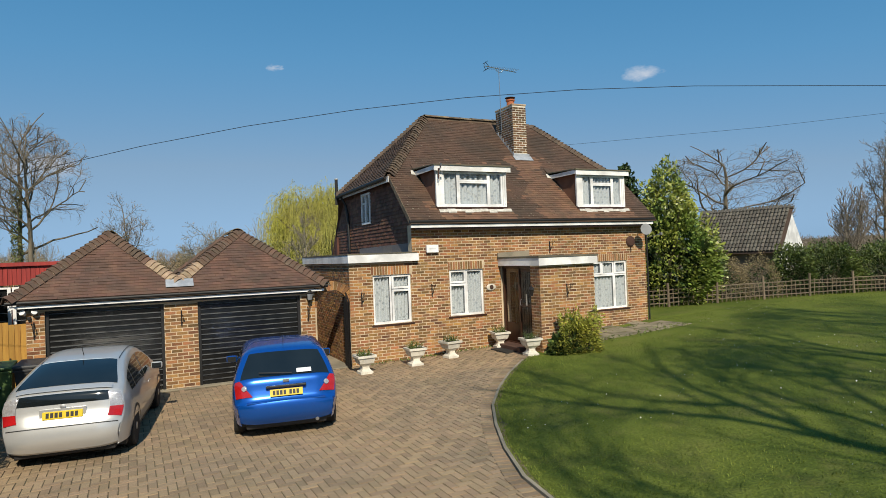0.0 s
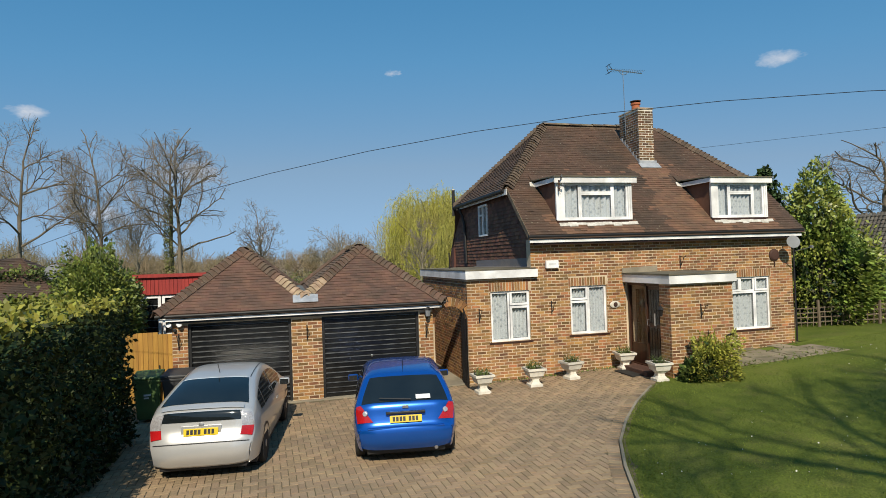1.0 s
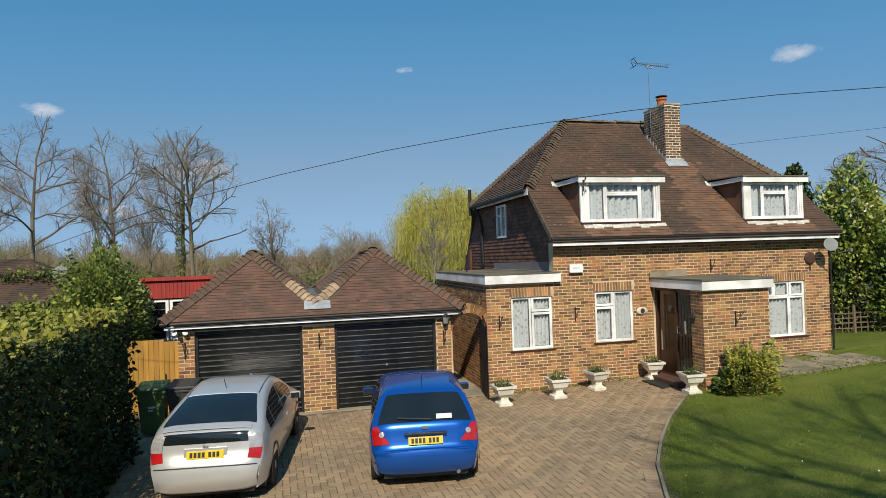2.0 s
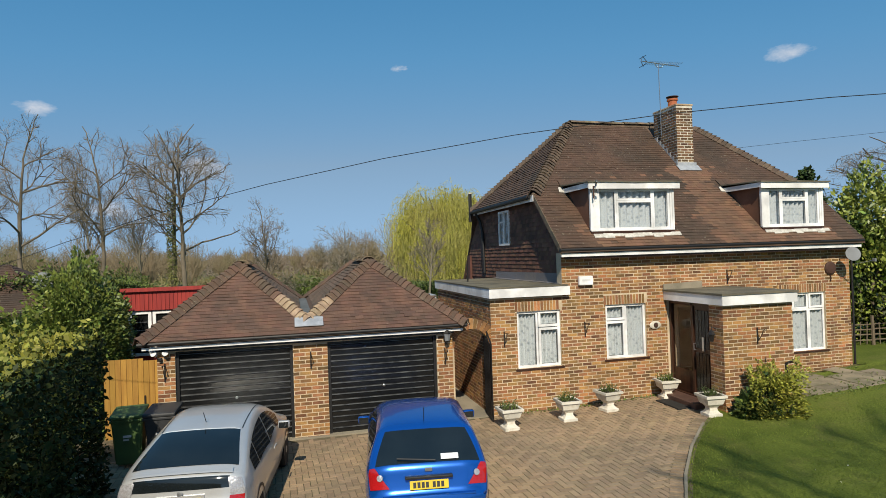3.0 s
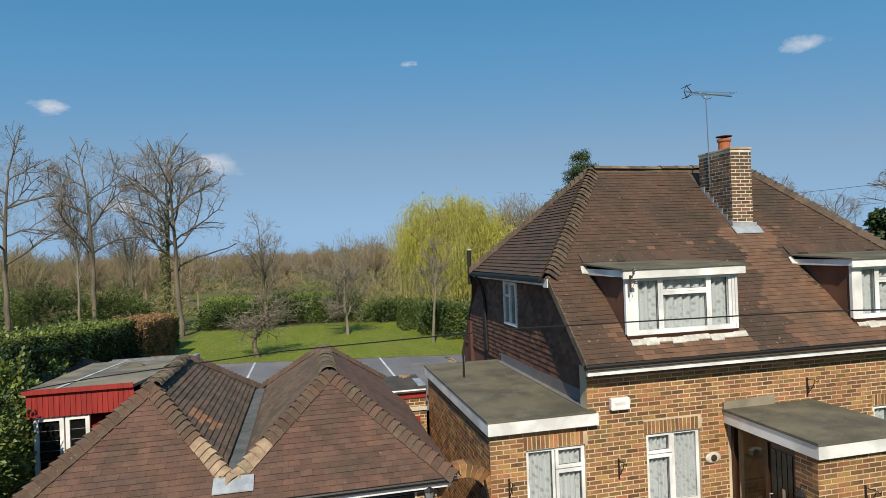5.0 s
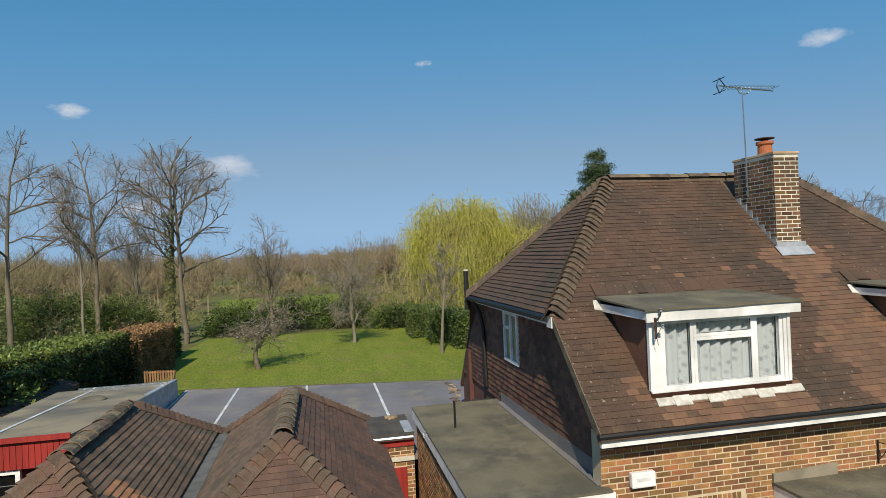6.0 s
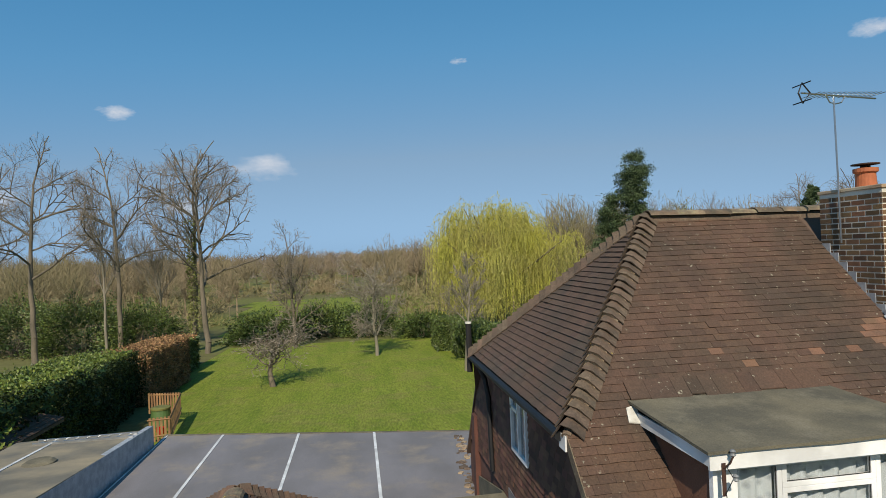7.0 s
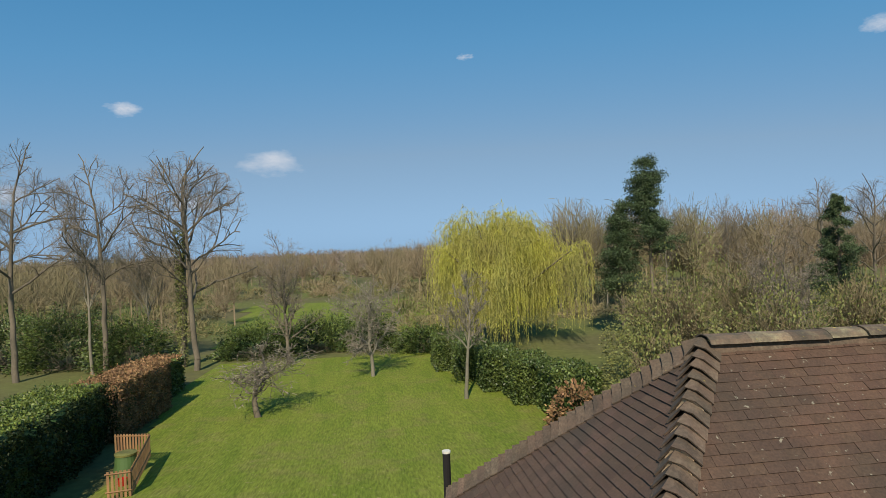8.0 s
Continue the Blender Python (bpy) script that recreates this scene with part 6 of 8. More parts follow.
# blue hatchback
blue = thing("blue_car", "metallic blue three-door hatchback parked before the garage", "car", (1.38, 11.25, 0.18), -8.0)
blue.scale = (0.93, 0.93, 0.93)
sb = Shell([(0.10, 0.24), (0.0, 0.40), (0.0, 0.58), (0.06, 0.64), (0.12, 0.80), (0.17, 0.95), (0.30, 1.08), (0.52, 1.30), (0.68, 1.39), (1.1, 1.435), (1.7, 1.45), (2.15, 1.40), (2.6, 1.22), (3.1, 1.0), (3.35, 0.95), (3.95, 0.82), (4.2, 0.62), (4.25, 0.42), (4.18, 0.24)], 0.845, 4.25, 0.86, 0.19, rear_round=0.14)
sb.body(blue, M["blue"], 0.25)
s1, s2 = sb.s_at(z=0.985, hi=0.3), sb.s_at(z=1.335, hi=0.3)
bz, bt = sb.s_at(z=0.27, hi=0.3), sb.s_at(z=0.60, hi=0.3)
sb.patch("bumper", blue, M["blue"], [(bz, -0.97), (bt, -0.99), (bt, 0.99), (bz, 0.97)], "blue rear bumper", off=0.034, n=12, m=40)
sb.patch("rear_window", blue, M["car_glass"], [(s1, -0.92), (s2, -0.84), (s2, 0.84), (s1, 0.92)], "dark rear window")
for sg in (-1, 1):
    p, q, r_ = sb.s_at(z=0.70, hi=0.3), sb.s_at(z=0.84, hi=0.3), sb.s_at(z=0.97, hi=0.3)
    sb.patch("tail_lamp", blue, M["lamp_red"], [(p, sg * 0.70), (r_, sg * 0.93), (r_, sg * 0.995), (p, sg * 0.995)], "red tail lamp", off=0.012)
    lens = part("reversing_lens", lathe(bmesh.new(), [(0.045, 0), (0.04, 0.012), (0.01, 0.016)], sides=14), M["lamp_clear"], blue)
    lens.matrix_local = Matrix.Translation(sb.strip(q, sg * 0.84) + Vector((0, -0.02, 0))) @ pose(0, 0, 0, 70, 0, sg * 20)
    for ya_, yb2 in ((0.72, 1.50), (1.55, 2.75)):
        def low2(yy):
            top = sb.strip(sb.s_at(y=yy, lo=0.2, hi=0.75), 1).z
            return (top - 0.92) / max(0.2, top - 0.25)
        S = lambda yy: sb.s_at(y=yy, lo=0.2, hi=0.75)
        sb.patch("side_window", blue, M["car_glass"], [(S(ya_), 0.06), (S(yb2), 0.07), (S(yb2), max(0.09, low2(yb2))), (S(ya_), max(0.09, low2(ya_)))], "dark side window", side=sg, sill=0.25)
    mirror(blue, sg * 0.82, 2.62, 0.96, M["blue"])
    for yy in (0.72, 3.35):
        wheel(blue, sg * 0.84, yy)
w0, w1 = sb.s_at(y=2.25, lo=0.4), sb.s_at(y=3.05, lo=0.4)
sb.patch("windscreen", blue, M["car_glass"], [(w0, -0.78), (w1, -0.86), (w1, 0.86), (w0, 0.78)])
plate(blue, 0.065, 0.735, -18)
part("plate_garnish", boxed(-0.32, 0.32, 0.045, 0.11, 0.815, 0.855, bevel=0.012), M["trim"], blue)
part("wiper", tube(bmesh.new(), [(0.1, 0.17, 1.02), (-0.05, 0.175, 1.03), (-0.42, 0.215, 1.05)], 0.012, 6), M["trim"], blue)
part("sticker", boxed(-0.12, 0.12, -0.003, 0.0, -0.04, 0.04), M["paper"], blue, "white notice in the rear window").matrix_local = pose(0.30, 0.225, 1.045, -42, 0, 0)
part("bumper_strip", boxed(-0.62, 0.62, -0.018, 0.05, 0.60, 0.625, bevel=0.008), M["blue"], blue)
part("lower_skirt", boxed(-0.64, 0.64, 0.16, 0.4, 0.16, 0.255, bevel=0.02), M["trim"], blue)
part("exhaust", tube(bmesh.new(), [(0.48, 0.04, 0.25), (0.48, 0.3, 0.25)], 0.03, 10), M["metal"], blue)
part("underbody", boxed(-0.76, 0.76, 0.35, 3.95, 0.17, 0.3), M["trim"], blue)
part("aerial", tube(bmesh.new(), [(0, 0.78, 1.41), (0, 0.70, 1.60)], 0.006, 6), M["trim"], blue)
part("badge", boxed(-0.05, 0.05, 0.118, 0.13, 0.89, 0.94, bevel=0.006), M["metal"], blue)

# ---- plants ----
def leaf_mesh(name, pts, size, material, parent, seed=1, droop=0.0, aspect=1.8, normals=None):
    """Many small folded leaves at the points, as one mesh."""
    rng = np.random.default_rng(seed)
    p = np.asarray(pts, float)
    n = len(p)
    d = rng.normal(size=(n, 3))
    if normals is not None:
        d = d * 0.75 + np.asarray(normals) * 0.6
    d[:, 2] -= droop
    d /= np.linalg.norm(d, axis=1)[:, None] + 1e-9
    r = np.cross(d, rng.normal(size=(n, 3)))
    r /= np.linalg.norm(r, axis=1)[:, None] + 1e-9
    s = size * rng.uniform(0.6, 1.4, (n, 1))
    up = np.cross(r, d)
    v = np.stack([p, p + d * s * 0.5 * aspect + r * s * 0.5 + up * s * 0.12, p + d * s * aspect, p + d * s * 0.5 * aspect - r * s * 0.5 + up * s * 0.12], 1).reshape(-1, 3)
    me = bpy.data.meshes.new(name)
    me.vertices.add(4 * n)
    me.vertices.foreach_set("co", v.ravel())
    me.loops.add(4 * n)
    me.loops.foreach_set("vertex_index", np.arange(4 * n))
    me.polygons.add(n)
    me.polygons.foreach_set("loop_start", np.arange(0, 4 * n, 4))
    me.polygons.foreach_set("loop_total", np.full(n, 4))
    me.update()
    me.materials.append(material)
    ob = new(name, me)
    ob.parent = parent
    return ob


def stick_mesh(name, segs, sides, material, parent=None):
    """Tapered sticks (p0, p1, r0, r1) as one mesh."""
    s = np.array(segs, float)
    a, b, r0, r1 = s[:, :3], s[:, 3:6], s[:, 6:7], s[:, 7:8]
    d = b - a
    d /= np.linalg.norm(d, axis=1)[:, None] + 1e-9
    u = np.cross(d, np.where(np.abs(d[:, 2:]) < 0.9, [[0, 0, 1.0]], [[1.0, 0, 0]]))
    u /= np.linalg.norm(u, axis=1)[:, None] + 1e-9
    w = np.cross(d, u)
    n = len(s)
    if sides == 2:  # slivers, each turned its own way
        g = np.random.default_rng(n).uniform(0, np.pi, (n, 1))
        u, w = np.cos(g) * u + np.sin(g) * w, np.cos(g) * w - np.sin(g) * u
    ang = 2 * np.pi * np.arange(sides) / sides
    ring = np.cos(ang)[None, :, None] * u[:, None] + np.sin(ang)[None, :, None] * w[:, None]
    v = np.concatenate([a[:, None] + ring * r0[:, None], b[:, None] + ring * r1[:, None]], 1).reshape(-1, 3)
    k = np.arange(sides) if sides > 2 else np.arange(1)  # the finest twigs are flat slivers
    q = np.stack([k, (k + 1) % sides, (k + 1) % sides + sides, k + sides], 1)
    f = (q[None] + (np.arange(n) * 2 * sides)[:, None, None]).reshape(-1)
    me = bpy.data.meshes.new(name)
    me.vertices.add(len(v))
    me.vertices.foreach_set("co", v.ravel())
    me.loops.add(len(f))
    me.loops.foreach_set("vertex_index", f)
    me.polygons.add(len(f) // 4)
    me.polygons.foreach_set("loop_start", np.arange(0, len(f), 4))
    me.polygons.foreach_set("loop_total", np.full(len(f) // 4, 4))
    me.update()
    me.materials.append(material)
    ob = new(name, me)
    ob.parent = parent
    return ob


def grow(seed, height, trunk_r, levels=4, spread=0.6, lean=0.0, fork=2, up=0.06, shrink=0.62, crook=0.16, stems=1, minr=0.012, clear=0.5, full=0.72):
    """The sticks of a leafless tree, by level: a trunk that carries limbs above its bare foot, and ever finer forks."""
    rnd = random.Random(seed)
    out = [[] for _ in range(levels + 1)]

    def limb(p, d, length, r, lv):
        n = 6 if lv == 0 else 4 if lv < 3 else 3 if lv < 4 else 2
        for i in range(n):
            j = Vector((rnd.gauss(0, 1), rnd.gauss(0, 1), rnd.gauss(0, 1))) * crook * (1 if lv else 0.3)
            d = (d + j + Vector((0, 0, up if lv else 0.03))).normalized()
            q = p + d * (length / n)
            r2 = max(r * (0.86 if lv else 0.88), minr)
            out[lv].append((*p, *q, r, r2))
            p, r = q, r2
            if lv < levels and (lv > 0 or (i + 1) / n > clear):
                k = fork if lv else fork + 1
                a0 = rnd.uniform(0, 6.28)
                for m in range(k):
                    if rnd.random() < (0.72 if lv < 2 else full) or lv == 0:
                        side_ = d.orthogonal().normalized()
                        side_.rotate(Matrix.Rotation(a0 + 6.28 * m / k + rnd.uniform(-.5, .5), 3, d).to_quaternion())
                        sp = spread * rnd.uniform(0.7, 1.2)
                        nd = (d * (1 - sp * 0.55) + side_ * sp + Vector((0, 0, up))).normalized()
                        limb(p, nd, length * shrink * rnd.uniform(0.6, 1.0) * (0.85 if lv == 0 else 1.0), max(r * rnd.uniform(0.46, 0.66), minr), lv + 1)
        if lv < levels:
            limb(p, d, length * shrink * 0.8, r * 0.85, lv + 1)

    for k in range(stems):
        d0 = Vector((lean + rnd.uniform(-0.2, 0.2) * (stems > 1), rnd.uniform(-0.08, 0.08), 1)).normalized()
        limb(Vector((k * trunk_r * 1.6, 0, -0.2)), d0, height * 0.62, trunk_r, 0)
    return out


def bare_tree(name, sticks, label, bark, at, category="tree", group="", rz=0.0, scale=1.0):
    t = thing(name, label, category, group=group)
    stick_mesh("trunk", [s for lv in sticks[:2] for s in lv], 8, bark, t)
    tagged(stick_mesh("crown_frame", [s for lv in sticks[2:4] for s in lv], 4, bark, t), kind="stuff")
    if any(sticks[4:]):
        tagged(stick_mesh("crown", [s for lv in sticks[4:] for s in lv], 2, M["twig"], t), kind="stuff")
    at = garden(*at) if at[1] > 45 else at
    t.matrix_world = pose(at[0], at[1], ground_z(*at) - 0.1, 0, 0, rz) @ Matrix.Scale(scale, 4)
    return t


def place(x, y, rz=0.0, s=1.0):
    x, y = garden(x, y) if y > 45 else (x, y)
    return pose(x, y, ground_z(x, y) - 0.1, 0, 0, rz) @ Matrix.Scale(s, 4)


def tallness(sticks, h):
    """The scale that gives a tree this height."""
    return h / max(s[5] for lv in sticks for s in lv)


def field_oak(seed, h, r, fork=0.42, wide=0.25, lean=0.0):
    """The sticks of a tall old tree, by level: a clean trunk, crooked limbs that rise and fan out to a dome, and ever finer twigs to its rim."""
    rnd = random.Random(seed)
    out = [[] for _ in range(6)]
    long = (0, 0.34, 0.17, 0.095, 0.055, 0.034)
    thick = (0, 0.40, 0.050, 0.020, 0.012, 0.010)
    zc, hz, hr = 0.66 * h, 0.345 * h, wide * h

    def inside(p):
        d = Vector(((p.x - lean * p.z) / hr, p.y / hr, (p.z - zc) / hz))
        return d.length < 0.94 + 0.22 * noise.noise(d * 1.9 + Vector((seed, 0, 0)))

    def branch(p, d, lv, share):
        n = (0, 7, 5, 4, 3, 2)[lv]
        ln = long[lv] * h * share
        ra = thick[1] * r * share if lv == 1 else thick[lv]
        turn = rnd.uniform(0, 6.28)
        for i in range(n):
            d = (d + Vector((rnd.gauss(0, .17), rnd.gauss(0, .17), rnd.gauss(0.0, .16)))).normalized()
            q = p + d * ln / n
            if lv > 1 and not inside(q):
                return
            r1 = ra * (1 - (i + 1) / n * 0.62) + 0.002
            out[lv].append((*p, *q, ra * (1 - i / n * 0.62) + 0.002, r1))
            p = q
            if lv < 5 and (i > 0 or lv > 1):
                for m in range(2 if i == n - 1 or lv > 2 else 1):
                    if lv > 1 and rnd.random() < 0.20:
                        continue
                    turn += 2.4 + rnd.uniform(-.5, .5)
                    side_ = d.orthogonal().normalized()
                    side_.rotate(Matrix.Rotation(turn, 3, d).to_quaternion())
                    sp = rnd.uniform(0.5, 0.95)
                    branch(p, (d + side_ * sp + Vector((0, 0, 0.03))).normalized(), lv + 1, rnd.uniform(0.65, 1.15))

    p = Vector((0, 0, -0.2))
    d = Vector((lean, 0, 1))
    first = 0
    for i in range(12):
        f = (i + 1) / 12
        q = p + (d + Vector((rnd.gauss(0, .05), rnd.gauss(0, .05), 0))).normalized() * h * 0.76 / 12
        out[0].append((*p, *q, r * (1 - 0.66 * i / 12), r * (1 - 0.66 * f)))
        p = q
        if f * 0.76 > fork:
            for _ in range(1 if i % 3 else 2):
                az = 2.4 * first + rnd.uniform(-0.4, 0.4)
                first += 1
                up = 0.6 + 1.2 * (f * 0.76 - fork)
                branch(p, Vector((math.cos(az), math.sin(az), up)).normalized(), 1, rnd.uniform(0.75, 1.15) * (1.12 - 0.35 * f))
    branch(p, d.normalized(), 1, 0.8)
    return out


oak = field_oak(11, 21.5, 0.30, fork=0.36)
OA = tallness(oak, 21.2)
oak_a = bare_tree("oak_tree", oak, "tall leafless oak with a fine twiggy crown", M["bark"], (-31.36, 78.2), group="tall trees at the garden's end", scale=OA)
copy_thing(oak_a, place(-23.7, 79.9, 130, OA * 0.98))
oak2 = field_oak(24, 21.0, 0.30, fork=0.28, wide=0.26)
OB = tallness(oak2, 20.8)
oak_b = bare_tree("oak_tree", oak2, "tall leafless oak, its trunk wrapped in ivy", M["bark"], (-16.75, 81.9), group="tall trees at the garden's end", scale=OB)
copy_thing(oak_b, place(-14.6, 79.1, 95, OB * 0.95))
copy_thing(oak_b, place(-43.5, 91, 210, OB))
rng = np.random.default_rng(5)
ox, oy = garden(-16.75, 81.9)
iv = [(ox + math.cos(a) * r, oy + math.sin(a) * r, ground_z(ox, oy) + z) for a, r, z in zip(rng.uniform(0, 6.28, 2600), rng.uniform(0.2, 0.5, 2600), rng.uniform(0, 13, 2600))]
ivy = thing("ivy", "ivy climbing the oak's trunk", "climber", (0, 0, 0))
leaf_mesh("leaves", iv, 0.11, M["ivy"], ivy, 9)
thin = grow(31, 15, 0.17, 4, 0.5, fork=2, up=0.1, clear=0.55)
thin_a = bare_tree("ash_tree", thin, "slender leafless tree at the garden's end", M["bark_pale"], (-25.2, 80.3), group="tall trees at the garden's end")
copy_thing(thin_a, place(-20.5, 83, 100, 0.8))
mid_t = grow(47, 12, 0.2, 5, 0.75, fork=2, up=0.06, shrink=0.54, clear=0.3, minr=0.011, full=0.52)
mid_a = bare_tree("field_tree", mid_t, "leafless tree at the end of the lawn", M["bark"], (-5.35, 79.3))
apple = grow(53, 4.2, 0.16, 4, 1.0, fork=2, up=0.02, shrink=0.74, crook=0.25, clear=0.55, minr=0.012, full=0.5)
apple_a = bare_tree("apple_tree", apple, "small spreading leafless apple tree on the lawn", M["bark"], (-4.05, 57.3))
apple_a.scale = (1.45, 1.45, 0.95)
pear = grow(59, 9.0, 0.17, 4, 0.85, fork=2, up=0.03, crook=0.22, clear=0.25, shrink=0.58, minr=0.014)
bare_tree("pear_tree", pear, "leafless fruit tree with a pale lichened trunk", M["bark_pale"], (3.5, 69.6))
birch = grow(61, 8.5, 0.15, 4, 0.6, fork=2, up=0.08, clear=0.55, shrink=0.52)
bare_tree("young_tree", birch, "slim pale-trunked young tree on the lawn", M["bark_pale"], (10.5, 58.6))
old = bare_tree("old_oak", oak2, "broad leafless oak behind the neighbour's roof", M["bark"], (44.4, 38), rz=150)
old.scale = (1.18 * OB, 1.18 * OB, 0.58 * OB)
copy_thing(mid_a, place(31, 52, 50, 0.8))
copy_thing(mid_a, place(56, 32, 150, 0.95))
copy_thing(mid_a, place(36, 60, 250, 0.9))
copy_thing(thin_a, place(58, 30, 30, 0.8))
copy_thing(oak_a, place(64.5, 91.7, 30, OA * 0.84))
copy_thing(oak_b, place(72.2, 92, 200, OB * 0.83))
for i in range(9):
    copy_thing(thin_a, place(37 + 3.9 * i, 124 + 3 * math.sin(i * 2.1), 70 * i, 0.92 + 0.12 * math.sin(i * 1.7)))
copy_thing(oak_b, place(88, 96, 300, OB * 0.72))
# trees by the road behind the viewer, whose branches shade the lawn
copy_thing(oak_b, place(4.5, -6.5, 20, OB * 0.80))
copy_thing(oak_a, place(9.5, -5.5, 80, OA * 0.8))
copy_thing(oak_b, place(14.5, -3.5, 140, OB * 0.78))
copy_thing(oak_a, place(19.5, -5.0, 200, OA * 0.8))
copy_thing(oak_b, place(25, -3, 260, OB * 0.75))
copy_thing(oak_b, place(12.8, -9.5, 310, OB * 0.82))
copy_thing(oak_a, place(18.2, -10.0, 20, OA * 0.82))


# weeping willow
def willow(at):
    t = thing("weeping_willow", "weeping willow in fresh yellow-green leaf", "tree", (*at, ground_z(*at) - 0.1))
    rnd = random.Random(7)
    limbs, strands, leaves = [], [], []
    H, R = 14.2, 9.9
    limbs.append((0, 0, 0, 0.2, 0, 3.2, 0.55, 0.45))
    heads = []
    for i in range(34):
        a = 2 * math.pi * i / 34 + rnd.uniform(-0.1, 0.1)
        rr = R * rnd.uniform(0.15, 0.85)
        top = H * math.sqrt(max(0.05, 1 - (rr / R) ** 2 * 0.88)) * rnd.uniform(0.82, 1.0)
        p = Vector((0.2, 0, 3.0))
        q = Vector((math.cos(a) * rr * 0.35, math.sin(a) * rr * 0.35, top * 0.65))
        e = Vector((math.cos(a) * rr, math.sin(a) * rr, top))
        limbs += [(*p, *q, 0.2, 0.12), (*q, *e, 0.12, 0.05)]
        heads += [q.lerp(e, k) for k in (0.3, 0.5, 0.7, 0.85, 1.0)]
    for h in heads:
        reach = rnd.uniform(4.0, 10.0)
        for _ in range(18):
            a = rnd.uniform(0, 6.28)
            out_ = Vector((h.x, h.y, 0))
            out_ = out_.normalized() if out_.length > 0.3 else Vector((math.cos(a), math.sin(a), 0))
            p = h + Vector((rnd.gauss(0, 0.5), rnd.gauss(0, 0.5), rnd.gauss(0.25, 0.4)))
            v = (out_ * rnd.uniform(0.2, 0.7) + Vector((rnd.gauss(0, .35), rnd.gauss(0, .35), rnd.uniform(0.0, 0.5))))
            length = reach * rnd.uniform(0.6, 1.1)
            n = 10
            for i in range(n):
                v = (v * 0.62 + Vector((0, 0, -0.62))) if i else v
                q = p + v.normalized() * length / n
                if q.z < 0.3 + rnd.random():
                    break
                strands.append((*p, *q, 0.013, 0.010))
                for _k in range(4):
                    leaves.append(p.lerp(q, rnd.random()) + Vector((rnd.gauss(0, .07), rnd.gauss(0, .07), rnd.gauss(0, .05))))
                p = q
    stick_mesh("limb_frame", limbs, 7, M["bark"], t)
    stick_mesh("weeping_foliage", strands, 2, M["willow"], t)
    leaf_mesh("leaves", leaves, 0.05, M["willow"], t, 3, droop=2.6, aspect=5.0)
    return t


willow(garden(18.6, 85))


def lump_points(n, cx, cy, rx, ry, h, z0, seed, low=0.0, rough=0.25):
    """Points over an uneven rounded bush."""
    rng_ = np.random.default_rng(seed)
    d = rng_.normal(size=(n, 3))
    d[:, 2] = np.abs(d[:, 2]) - low
    d /= np.linalg.norm(d, axis=1)[:, None]
    r = np.array([1 + rough * (noise.noise(Vector(v) * 2.3 + Vector((seed, 0, 0))) + 0.6 * noise.noise(Vector(v) * 5.1 + Vector((0, seed, 0)))) for v in d])
    r *= rng_.uniform(0.78, 1.03, n)
    p = d * r[:, None] * [rx, ry, h]
    return p + [cx, cy, z0], d


def bush(name, label, category, cx, cy, rx, ry, h, n, size, material, seed, core=True, z0=None, group="", rough=0.25, low=0.0):
    t = thing(name, label, category, group=group)
    cx, cy = garden(cx, cy) if cy > 40 else (cx, cy)
    z = ground_z(cx, cy) if z0 is None else z0
    p, d = lump_points(n, cx, cy, rx, ry, h, z, seed, low, rough)
    p[:, 2] = np.maximum(p[:, 2], z + 0.02)
    leaf_mesh("leaves", p, size, material, t, seed, normals=d)
    if core:
        q, _ = lump_points(500, cx, cy, rx * 0.72, ry * 0.72, h * 0.78, z, seed, 0.2, rough)
        rnd = random.Random(seed)
        stick_mesh("stem_cluster", [(cx + rnd.uniform(-.1, .1) * rx, cy + rnd.uniform(-.1, .1) * ry, z - 0.1, *v, 0.03, 0.008) for v in q[:90]], 4, M["bark"], t)
        # darker leaves inside: the bush's inner shade painted as colour
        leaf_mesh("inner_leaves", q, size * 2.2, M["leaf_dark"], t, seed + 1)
    return t


